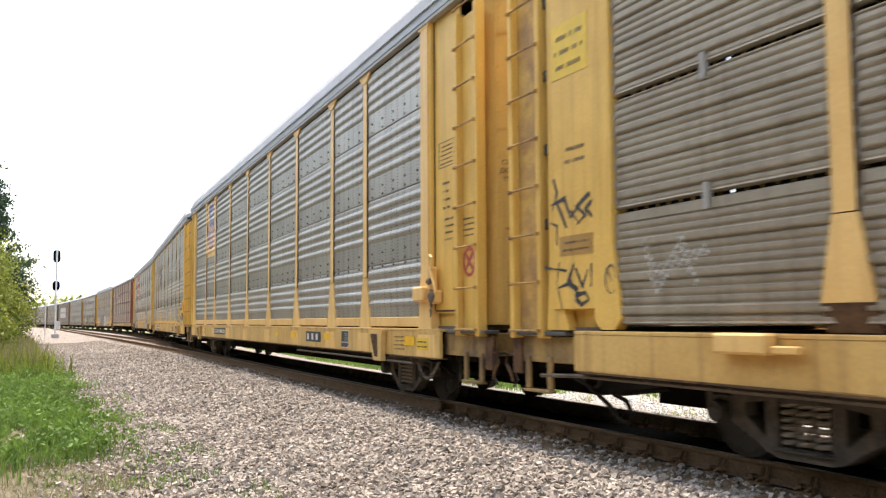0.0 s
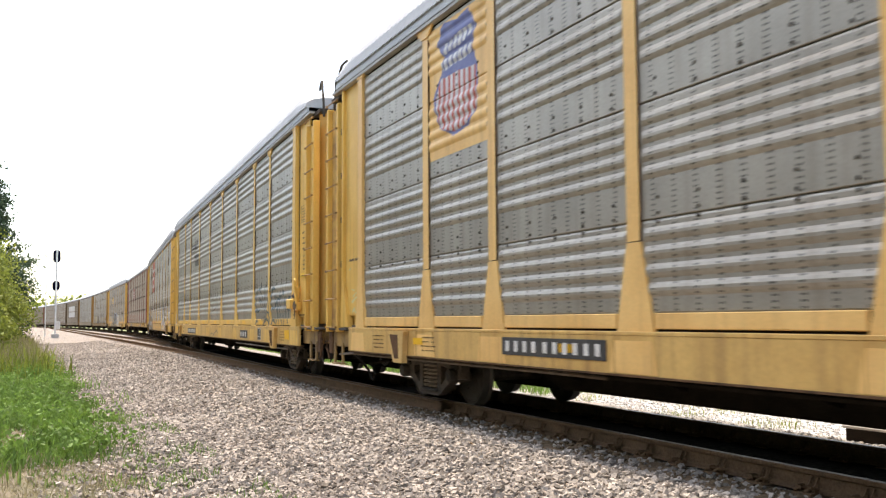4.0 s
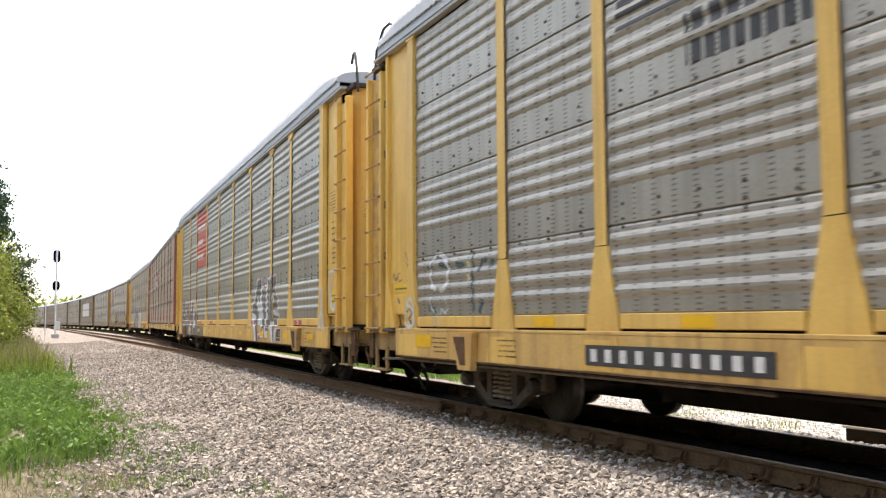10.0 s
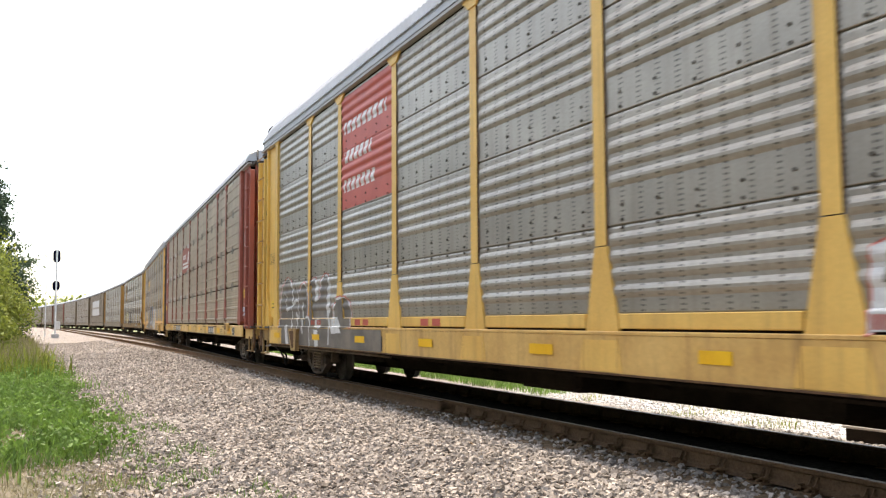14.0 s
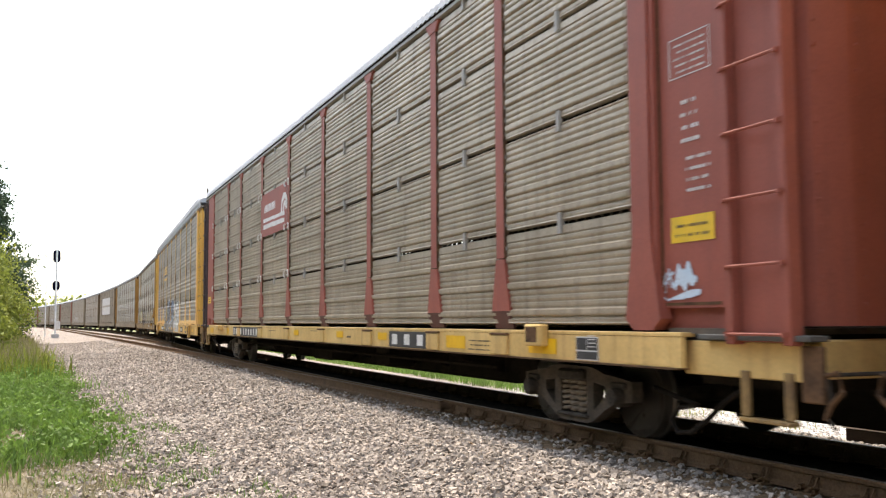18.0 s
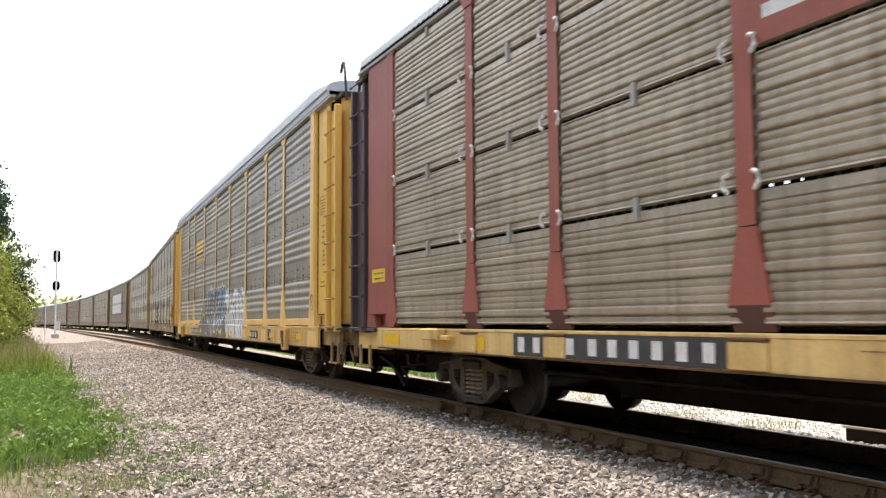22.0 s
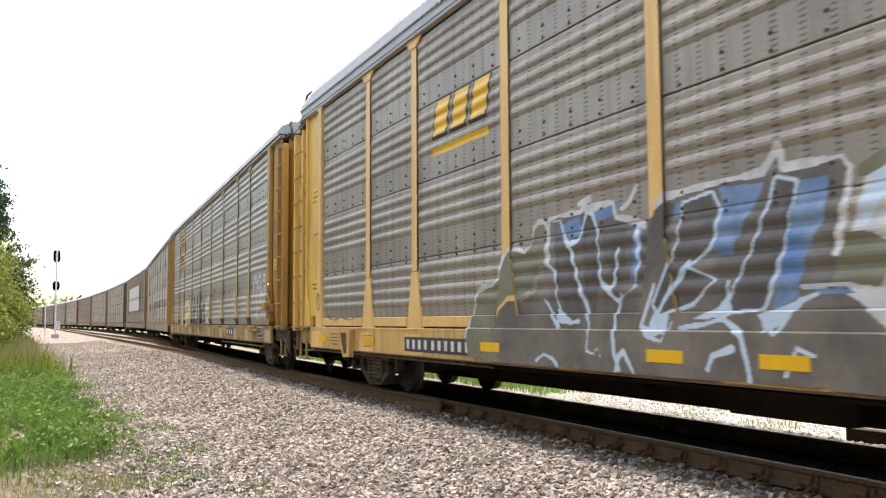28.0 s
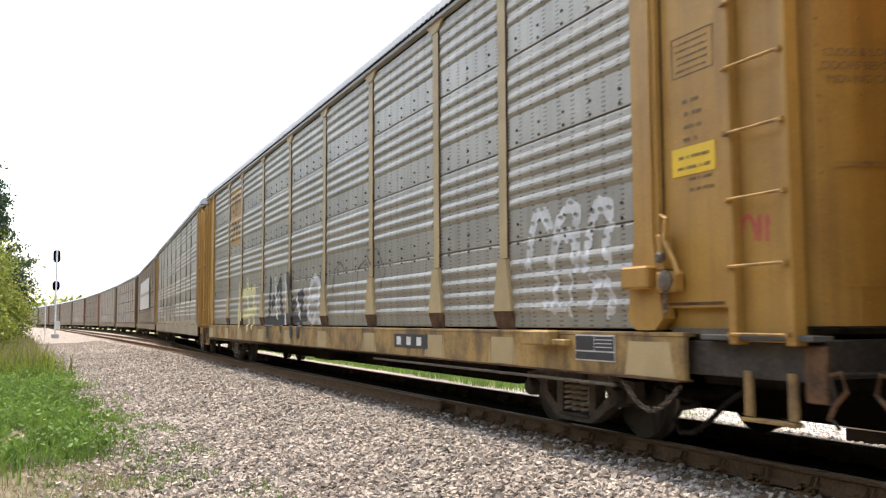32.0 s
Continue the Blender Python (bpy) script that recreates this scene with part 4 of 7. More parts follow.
                g.box(*sorted((e * 13.3, e * 13.9)), -1.42, 1.42, 5.30, 5.37)
                return g
            part("roof_bracket", shared(("roof_bracket", e, tall), hoop, "iron"), "", car)
        xc = e * 10.06
        bogie = part("truck", shared(("truck", e), lambda: side_frame_geo(xc), "casting"), "", car, "cast steel truck side frame with springs")
        for dx in (-0.17, 0.0, 0.17):
            part("spring", shared(("spring", e, dx), lambda: spring_geo(xc + dx), "spring"), "", bogie)
        part("spring_seat", shared(("spring_seat", e), lambda: Geo().box(xc - 0.30, xc + 0.30, -1.10, -0.88, 0.155, 0.185, 0, 0.008), "iron"), "", bogie)
        part("bolster_end", shared(("bolster_end", e), lambda: Geo().box(xc - 0.26, xc + 0.26, -1.12, -0.80, 0.545, 0.66, 0, 0.025), "iron"), "", bogie)
        for dx in (-0.89, 0.89):
            part("journal", shared(("journal", e, dx), lambda: journal_geo(xc + dx), "iron"), "", bogie)
            part("adapter", shared(("adapter", e, dx), lambda: Geo().box(xc + dx - 0.13, xc + dx + 0.13, -1.09, -0.92, 0.50, 0.565, 0, 0.015), "iron"), "", bogie)
        for dx in (-0.89, 0.89):
            w = part("wheelset", shared("wheelset", wheelset_geo, "wheel tread", False), "", bogie)
            w.location = (e * 10.06 + dx, 0, 0.42)
            if near:
                WHEELS.append(w)
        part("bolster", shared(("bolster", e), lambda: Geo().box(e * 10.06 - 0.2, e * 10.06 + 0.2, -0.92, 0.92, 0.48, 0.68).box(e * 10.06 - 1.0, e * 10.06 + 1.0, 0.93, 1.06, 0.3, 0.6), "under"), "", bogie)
    return car


WHEELS = []
LEN, FIRST = 28.493, -67.306 + 1.0
STYLES = {
    "A": dict(ribbed=True, panel="slat_dark", post="pale", end="yellow", corner="yellow", sill="sill"),
    "B": dict(ribbed=False, panel="zinc", post="pale", end="yellow", sill="sill", ladder="yellow", door="straw"),
    "C": dict(ribbed=False, panel="zinc", post="straw", end="yellow", sill="sill", door="straw"),
    "D": dict(ribbed=False, panel="zinc", post="straw", end="yellow", sill="sill", door="straw"),
    "E": dict(ribbed=True, panel="slat", post="maroon", end="maroon", slotted=True, sill="sill_pale", ladder="maroon", ladder_rear="plum", door="maroon", beam="sill_pale", sill_foot=0.79),
    "F": dict(ribbed=False, panel="zinc_brown", post="pale", end="yellow", sill="sill", door="straw"),
    "G": dict(ribbed=False, panel="zinc", post="tan", corner="ochre", end="ochre", sill="sill_grimy", beam="iron", footed=True),
}
FAR = [("zinc", "far_trim", "ochre", False), ("far_sheet", "far_trim", "far_end", True), ("far_sheet_light", "far_trim", "far_end", True), ("far_sheet_light", "far_trim", "far_trim", True),
       ("far_sheet", "far_trim", "maroon", True), ("far_sheet_light", "far_trim", "far_end", True), ("far_sheet", "far_trim", "far_trim", False), ("far_sheet", "far_trim", "maroon", True),
       ("far_sheet", "far_trim", "far_end", False), ("far_sheet_light", "far_trim", "far_trim", False)]
LABELS = {
    "A": "autorack railcar with ribbed grey slat sides and bright yellow ends",
    "B": "grey-panelled autorack railcar with pale yellow posts and a shield emblem",
    "C": "autorack railcar with grey panels, yellow posts and faint scrawled tags",
    "D": "autorack railcar with a red sign and grey block graffiti",
    "E": "maroon autorack railcar with brown ribbed sides on a yellow flatcar",
    "F": "weathered brown-grey autorack railcar with a large blue graffiti mural",
    "G": "autorack railcar with bright corrugated panels and grimy ochre ends",
}
OFFSET = {"A": -0.12, "B": -0.06, "C": -0.03, "D": -0.19, "E": -0.25, "F": -0.25, "G": -0.26}
CARS = {}
TRAIN = []
for k in range(17):
    if k < 7:
        key = "ABCDEFG"[k]
        ob = make_car(STYLES[key], LABELS[key], k)
        CARS[key] = ob
    else:
        pm, po, em, rb = FAR[(k - 7) % len(FAR)]
        ob = make_car(dict(ribbed=rb, panel=pm, post=po, end=em, sill="far_trim", near=False),
                      "distant autorack railcar with %s sides and %s trim" % ("ribbed brown" if rb else "grey corrugated", {"far_trim": "tan", "ochre": "ochre", "far_end": "brown", "maroon": "maroon"}[em]), k)
    TRAIN.append((ob, FIRST - LEN * (k - 3 + 0.5) + (OFFSET["ABCDEFG"[k]] if k < 7 else -0.26)))


# ---- painted marks on the cars ----
def post_half(x):
    """Half width and centre of the post at x, by height."""
    for p in POSTS:
        if abs(x - p) < 0.31:
            return p
    return None


def skin_y(x, z, ribbed, footed=False):
    if z < 1.095:
        return -1.524
    p = post_half(x)
    if p is not None and z > 1.01:
        w = 0.10 if z > 1.9 else 0.10 + 0.20 * (1.905 - z) / 0.895
        if abs(x - p) < w + 0.012:
            return -1.513 if ribbed or footed else -1.489
    if z < 1.095:
        return -1.524
    if abs(x) > 11.87:
        return -1.516
    if footed:
        return float(np.interp(z, LOW_Z, LOW_Y))
    return -1.512 if ribbed else float(np.interp(z, PROFILE_Z, PROFILE_Y))


def paint(car, name, x0, x1, z0, z1, mats, layers, res=0.03, ribbed=False, flat=None, label=""):
    """Paint that follows the car's side: layers of (slot, test) are laid one over the other on a fine grid."""
    nx, nz = int((x1 - x0) / res), int((z1 - z0) / res)
    X, Z = np.meshgrid(x0 + (np.arange(nx) + 0.5) * res, z0 + (np.arange(nz) + 0.5) * res, indexing="ij")
    slot = np.full(X.shape, -1)
    for k, test in layers:
        slot[test(X, Z)] = k
    g = Geo()
    vs, fs, ms = [], [], []
    for i in range(nx):
        xa = x0 + i * res
        for j in range(nz):
            if slot[i, j] < 0:
                continue
            za, xb, zb = z0 + j * res, xa + res, z0 + (j + 1) * res
            if flat is None:
                xm = xa + res / 2
                ya, yb = skin_y(xm, za, ribbed, car is CARS["G"]) - 0.004, skin_y(xm, zb, ribbed, car is CARS["G"]) - 0.004
            else:
                ya = yb = flat
            n = len(vs)
            vs += [(xa, ya, za), (xb, ya, za), (xb, yb, zb), (xa, yb, zb)]
            fs.append((n, n + 1, n + 2, n + 3))
            ms.append(int(slot[i, j]))
    g.v, g.f, g.m = vs, fs, ms
    ob = part(name, g, mats, car, label)
    return ob


def dist(X, Z, pts):
    """Distance from a bent line."""
    d = np.full(X.shape, 1e9)
    for (ax, az), (bx, bz) in zip(pts, pts[1:]):
        ux, uz = bx - ax, bz - az
        t = np.clip(((X - ax) * ux + (Z - az) * uz) / (ux * ux + uz * uz + 1e-9), 0, 1)
        d = np.minimum(d, np.hypot(X - ax - t * ux, Z - az - t * uz))
    return d


def wob(X, Z, s=0.03, f=5.0):
    return s * (np.sin(X * f + 1.3) * np.cos(Z * f * 1.3) + 0.5 * np.sin(X * f * 2.3 + Z * 3.1))


def strokes(lines, r):
    return lambda X, Z: np.min([dist(X, Z, ln) for ln in lines], axis=0) + wob(X, Z, 0.012) < r


def rect(x0, x1, z0, z1):
    return lambda X, Z: (X > x0) & (X < x1) & (Z > z0) & (Z < z1)


def inside(poly):
    """True within a closed outline of (x, z)."""
    def test(X, Z):
        hit = np.zeros(X.shape, bool)
        for (ax, az), (bx, bz) in zip(poly, poly[1:] + poly[:1]):
            cut = ((az > Z) != (bz > Z)) & (X < (bx - ax) * (Z - az) / (bz - az + 1e-9) + ax)
            hit ^= cut
        return hit
    return test


def fills(polys):
    return lambda X, Z: np.any([inside(p)(X, Z) for p in polys], axis=0)


def either(*tests):
    return lambda X, Z: np.any([t(X, Z) for t in tests], axis=0)


def loop(cx, cz, rx, rz, n=16, a0=0.0, a1=math.tau):
    return [(cx + rx * math.cos(a0 + (a1 - a0) * i / n), cz + rz * math.sin(a0 + (a1 - a0) * i / n)) for i in range(n + 1)]


def plate(car, name, x0, x1, z0, z1, y, mat, label=""):
    """A thin painted or riveted plate."""
    return part(name, Geo().box(x0, x1, y - 0.004, y, z0, z1), mat, car, label)


def bars(car, name, x0, x1, z0, z1, rows, y, mat="ink", seed=0, label="", tall=0.30):
    """Lines of lettering too worn to read, as plain bars."""
    rnd = random.Random(seed)
    g = Geo()
    h = (z1 - z0) / rows
    for r in range(rows):
        x, z = x0 + rnd.uniform(0, 0.15) * (x1 - x0), z1 - (r + 1) * h
        while x < x1 - 0.02:
            w = min(rnd.uniform(0.35, 0.8) * h * tall, x1 - x)
            g.box(x, x + w, y - 0.003, y, z + h * 0.2, z + h * (0.2 + tall))
            x += w + h * (0.12 if rnd.random() < 0.8 else 0.5)
    return tagged(part(name, g, mat, car), label, kind="stuff")


def stencil_frame(car, x0, x1, z0, z1, y, mat="ink", seed=0):
    g = Geo()
    t = 0.009
    for a in ((x0, x1, z0, z0 + t), (x0, x1, z1 - t, z1), (x0, x0 + t, z0 + t, z1 - t), (x1 - t, x1, z0 + t, z1 - t)):
        g.box(a[0], a[1], y - 0.003, y, a[2], a[3])
    part("stencil_box", g, mat, car)
    bars(car, "stencil_text", x0 + 0.05, x1 - 0.05, z0 + 0.03, z1 - 0.03, 5, y, mat, seed)


def right_end_marks(car, mat="ink", notice_z=(1.77, 2.02), seed=0, notice=True):
    y = -1.433
    stencil_frame(car, 12.38, 12.92, 3.25, 3.60, y, mat, seed)
    bars(car, "stencil_text", 12.50, 12.76, 2.66, 3.10, 4, y, mat, seed + 1)
    bars(car, "stencil_text", 12.56, 12.90, 2.24, 2.60, 4, y, mat, seed + 2)
    if notice:
        n = plate(car, "notice", 12.36, 12.92, notice_z[0], notice_z[1], y, "notice", "yellow notice panel")
        bars(n, "notice_text", 12.42, 12.86, notice_z[0] + 0.03, notice_z[1] - 0.03, 2, y - 0.005, "ink", seed + 3)


def door_words(car, z=3.1, mat="ink"):
    """The warning stencilled on the end door."""
    for i, words in enumerate(("CLOSE & LOCK", "DOORS BEFORE", "MOVING CAR")):
        cu = bpy.data.curves.new("warning", "FONT")
        cu.body, cu.size, cu.align_x = words, 0.085, "CENTER"
        tmp = bpy.data.objects.new("warning", cu)
        scene.collection.objects.link(tmp)
        bpy.context.view_layer.update()
        me = bpy.data.meshes.new_from_object(tmp.evaluated_get(bpy.context.evaluated_depsgraph_get()))
        bpy.data.objects.remove(tmp)
        me.materials.clear()
        me.materials.append(M[mat])
        ob = tagged(new("warning", me), kind="stuff")
        ob.parent = car
        ob.matrix_basis = pose(13.945, -0.93, z - 0.10 * i, 90, 0, 71)


def brake_gear(car, post_m):
    """The hand-brake bracket on the corner post, with its chain under the sill."""
    g = Geo()
    g.box(11.80, 12.20, -1.62, -1.50, 1.46, 1.66, 0, 0.02)
    br = part("brake_bracket", g, post_m, car)
    g = Geo()
    g.box(12.24, 12.50, -1.56, -1.44, 1.42, 1.60, 0, 0.02)
    g.box(12.28, 12.38, -1.58, -1.46, 1.60, 1.92, 0, 0.02)
    g.tube([(12.34, -1.56, 1.92), (12.36, -1.56, 2.08), (12.43, -1.57, 2.04), (12.42, -1.58, 1.85), (12.54, -1.58, 1.68), (12.60, -1.58, 1.56)], 0.022)
    part("brake_lever", g, post_m, br)
    g = Geo()
    g.lathe([(-1.60, 0.05), (-1.58, 0.09), (-1.55, 0.09)], (12.40, 0, 1.52), 12)
    g.lathe([(-1.61, 0.03), (-1.58, 0.055), (-1.55, 0.055)], (12.34, 0, 1.72), 10)
    part("brake_ratchet", g, "iron_light", br, "rusty brake ratchet")
    g = Geo()
    for i in range(4):
        z = 1.50 - 0.07 * i
        g.tube([(12.40 + (0.018 if i % 2 else 0.006) * math.cos(a), -1.57 + (0.006 if i % 2 else 0.018) * math.sin(a), z + 0.045 * math.sin(a)) for a in [k * math.tau / 8 for k in range(8)]], 0.009, 5, 0, True)
    part("brake_chain", g, "iron_light", br)
    g = Geo()
    n = 17
    for i in range(n):
        u = i / (n - 1)
        x, z = 11.62 + 0.80 * u, 0.62 - 0.24 * math.sin(math.pi * u) * (1 - 0.2 * u)
        sl = -0.24 * math.pi * math.cos(math.pi * u) / 0.8
        k = 1 / math.hypot(1, sl)
        ring = []
        for a in [q * math.tau / 8 for q in range(8)]:
            s, t = 0.036 * math.cos(a), 0.02 * math.sin(a)
            ring.append((x + s * k - (t * sl * k if i % 2 else 0), -1.47 + (0 if i % 2 else t), z + s * sl * k + (t * k if i % 2 else 0)))
        g.tube(ring, 0.009, 5, 0, True)
    part("slack_chain", g, "iron_light", car, "slack steel chain under the sill")
    g = Geo()
    g.tube([(4.5, -1.49, 0.59), (11.5, -1.49, 0.59)], 0.018)
    g.tube([(11.4, -1.46, 0.58), (11.4, -1.5, 0.72), (11.46, -1.5, 0.74)], 0.018)
    part("brake_rod", g, "iron_light", car, "dusty brown brake rod under the sill")


def jack_pad(car, x, mat):
    """The wedge-shaped bracket that hangs from the sill by the truck."""
    g = Geo()
    g.prism([(x - 0.34, 1.04), (x + 0.34, 1.04), (x + 0.30, 0.98), (x + 0.26, 0.58), (x - 0.10, 0.58), (x - 0.30, 0.98)], "y", -1.60, -1.52)
    ob = part("jack_pad", g, mat, car)
    part("recess", Geo().prism([(x - 0.24, 0.99), (x + 0.10, 0.99), (x + 0.12, 0.64), (x - 0.04, 0.64)], "y", -1.604, -1.60), "rust", ob)


def winch_pad(car, x, mat):
    g = Geo()
    g.box(x - 0.28, x + 0.28, -1.66, -1.52, 0.93, 1.09, 0, 0.02)
    g.box(x + 0.28, x + 0.55, -1.62, -1.54, 0.94, 1.0, 0, 0.01)
    part("tie_down_pad", g, mat, car)


def sill_label(car, x0, x1, z0=0.78, z1=1.0, bar_n=3, seed=0):
    """A black patch with plain pale bars."""
    p = plate(car, "sill_plate", x0, x1, z0, z1, -1.519, "black", "black panel with worn white bars")
    w = (x1 - x0 - 0.12) / bar_n
    gap = 4 if bar_n == 10 else 99
    for i in range(bar_n):
        a = x0 + 0.06 + i * w + (0.1 * w if i >= gap else -0.1 * w)
        part("sill_mark", Geo().box(a + w * 0.26, a + w * 0.68, -1.527, -1.5235, z0 + 0.04, z1 - 0.04), "white", p)


def data_plates(car, x, w=0.42, z0=0.73, z1=1.03):
    """The black inspection panels on the sill with thin pale rules."""
    fr = plate(car, "data_frame", x, x + w, z0, z1, -1.519, "white")
    m = x + w * 0.5
    plate(fr, "data_panel", x + 0.012, m - 0.008, z0 + 0.10, z1 - 0.012, -1.524, "black")
    plate(fr, "data_panel", m + 0.008, x + w - 0.012, z0 + 0.10, z1 - 0.012, -1.524, "black")
    plate(fr, "data_panel", x + 0.012, x + w - 0.012, z0 + 0.012, z0 + 0.085, -1.524, "black")
    for k in range(4):
        z = z0 + 0.13 + 0.035 * k
        plate(fr, "data_line", m + 0.03, x + w - 0.04, z, z + 0.008, -1.5285, "white")


def reflectors(car, xs, z0=1.125, z1=1.225, w=0.42, y=-1.494, mat="bright"):
    for x in xs:
        plate(car, "reflector", x, x + w, z0, z1, y, mat, "orange-yellow reflective strip")


def scribble(x0, x1, z0, z1, n, seed):
    """Loose looping tag strokes in a box."""
    rnd = random.Random(seed)
    out = []
    for i in range(n):
        cx = x0 + (x1 - x0) * (i + 0.5) / n
        w = (x1 - x0) / n * 0.5
        kind = rnd.choice("OCI")
        h = (z1 - z0) / 2 * rnd.uniform(0.7, 1.0)
        cz = (z0 + z1) / 2
        if kind == "O":
            out.append(loop(cx, cz, w * 0.8, h, 14, rnd.uniform(0.5, 2), rnd.uniform(5, 7)))
        elif kind == "C":
            out.append(loop(cx, cz - h * 0.4, w * 0.9, h * 1.3, 12, rnd.uniform(-0.3, 0.1), rnd.uniform(2.9, 3.6)))
        else:
            out.append([(cx - w * 0.5, cz + h), (cx - w * 0.6, cz - h)])
            out.append([(cx + w * 0.4, cz + h * 0.8), (cx + w * 0.3, cz - h * 1.1)])
    return out


def spikes(x0, x1, z0, z1, n, seed):
    """Sharp crossing strokes of an illegible tag."""
    rnd = random.Random(seed)
    out, w = [], (x1 - x0) / n
    for i in range(n):
        a = x0 + w * i
        out.append([(a, z0 + rnd.uniform(0, 0.1)), (a + w * 0.4, z1 - rnd.uniform(0, 0.08)), (a + w * 0.7, z0 + rnd.uniform(0.02, 0.2)), (a + w * 1.1, z1 - rnd.uniform(0.05, 0.2))])
        out.append([(a - w * 0.2, (z0 + z1) / 2 + rnd.uniform(-0.1, 0.1)), (a + w * 0.8, (z0 + z1) / 2 + rnd.uniform(-0.1, 0.1))])
    return out


# car A
A = CARS["A"]
n = plate(A, "emblem_board", -12.92, -12.24, 3.68, 4.25, -1.513, "notice", "square yellow emblem board")
bars(n, "emblem_text", -12.86, -12.30, 3.74, 4.20, 3, -1.518, "ink", 5)
n = plate(A, "notice", -12.80, -12.20, 1.84, 2.04, -1.513, "ochre")
bars(n, "notice_text", -12.75, -12.25, 1.87, 2.02, 2, -1.518, "ink", 6)
bars(A, "stencil_text", -12.68, -12.32, 2.75, 3.0, 2, -1.513, "ink", 7)
tag_high = [[(-12.9, 2.64), (-12.84, 2.5), (-12.93, 2.33)], [(-13.14, 2.36), (-12.85, 2.4), (-12.69, 2.43)], [(-12.85, 2.4), (-12.67, 2.13)],
    [(-12.69, 2.41), (-12.59, 2.22), (-12.42, 2.33)], [(-12.58, 2.28), (-12.42, 2.14)], [(-12.25, 2.42), (-12.48, 2.32), (-12.32, 2.22), (-12.48, 2.14)],
    [(-12.16, 2.37), (-12.32, 2.28), (-12.16, 2.17)], [(-12.97, 2.2), (-12.85, 2.16), (-12.85, 1.97)]]
tag_low = [[(-13.1, 1.74), (-12.69, 1.69)], [(-12.81, 1.78), (-12.87, 1.58), (-12.76, 1.28)], [(-12.88, 1.51), (-12.6, 1.57)],
    [(-12.54, 1.75), (-12.66, 1.57), (-12.49, 1.5)], [(-12.5, 1.7), (-12.39, 1.52), (-12.29, 1.68)], [(-12.23, 1.73), (-12.24, 1.52)],
    [(-12.5, 1.44), (-12.34, 1.46), (-12.28, 1.39), (-12.41, 1.34), (-12.49, 1.39)]]
for lines in (tag_high, tag_low):
    paint(A, "graffiti_tag", -13.1, -12.2, 1.3, 2.75, "black", [(0, strokes(lines, 0.013))], 0.009, flat=-1.517, label="thin black spray-painted tag")
chalked = [[(-11.4, 1.9), (-11.2, 1.45), (-10.9, 1.85), (-10.7, 1.5)], [(-11.3, 1.6), (-10.6, 1.75)]]
paint(A, "chalk_mark", -11.6, -10.4, 1.3, 2.0, "chalk", [(0, lambda X, Z: strokes(chalked, 0.05)(X, Z) & (np.sin(X * 90) * np.sin(Z * 70 + X * 20) > 0.35))], 0.014, ribbed=True, label="rubbed-out white chalk")
winch_pad(A, -10.1, "pale")
paint(A, "sign_disc", -12.0, -11.75, 1.4, 1.75, "ink", [(0, strokes([loop(-11.9, 1.57, 0.09, 0.13), [(-11.96, 1.66), (-11.84, 1.48)]], 0.014))], 0.012, flat=-1.520)
jack_pad(A, 9.9, "sill")

# car B
B = CARS["B"]
shield_top = [[(-8.6, 5.26), (-8.12, 5.17), (-7.8, 5.23), (-7.56, 4.95), (-7.68, 4.72), (-7.59, 4.48), (-8.13, 4.5), (-8.68, 4.53), (-8.57, 4.78), (-8.79, 4.97)]]
shield_low = [[(-8.7, 4.52), (-7.59, 4.46), (-7.54, 3.9), (-7.83, 3.71), (-8.26, 3.66), (-8.71, 3.82), (-8.93, 4.25)]]
shield_bars = [[(-8.52, 4.87), (-7.7, 4.92)], [(-8.57, 4.66), (-7.73, 4.69)]]
paint(B, "emblem", -9.1, -7.25, 3.35, 5.26, "pale chalk shield_blue red", [
    (0, rect(-9.1, -7.25, 3.4, 5.25)), (1, fills(shield_low)), (2, fills(shield_top)),
    (3, lambda X, Z: fills(shield_low)(X, Z) & (np.mod(X + 8.3, 0.16) < 0.075)),
    (2, lambda X, Z: strokes([shield_low[0] + shield_low[0][:1]], 0.02)(X, Z)),
    (1, lambda X, Z: strokes(shield_bars, 0.075)(X, Z) & (np.mod(X, 0.15) < 0.10))], 0.014, label="faded shield emblem on a cream panel")
sill_label(B, 5.36, 6.5, 0.79, 0.99, 3)
sill_label(B, -6.85, -4.72, 0.80, 1.0, 10)
data_plates(B, 7.95)
reflectors(B, [4.0, 6.75, 11.18], 0.84, 0.97, 0.45, -1.519)
reflectors(B, [-9.6, -5.6, 2.4], 0.86, 0.95, 0.35, -1.519)
jack_pad(B, 10.1, "sill_pale")
jack_pad(B, -10.1, "sill_pale")
right_end_marks(B, seed=11, notice=False)
n = plate(B, "notice", 11.74, 12.17, 0.79, 0.95, -1.519, "notice")
bars(n, "notice_text", 11.78, 12.13, 0.81, 0.94, 2, -1.524, "ink", 4)
bars(B, "stencil_text", 13.2, 13.55, 2.24, 2.52, 4, -1.448, "ink", 12)
paint(B, "sign_disc", 13.19, 13.62, 1.7, 2.15, "red", [(0, strokes([loop(13.40, 1.93, 0.165, 0.17, 24), [(13.29, 2.03), (13.51, 1.83)], [(13.29, 1.83), (13.51, 2.03)]], 0.022))], 0.014, flat=-1.449, label="faded red round no-entry mark")
door_words(B)
brake_gear(B, "pale")
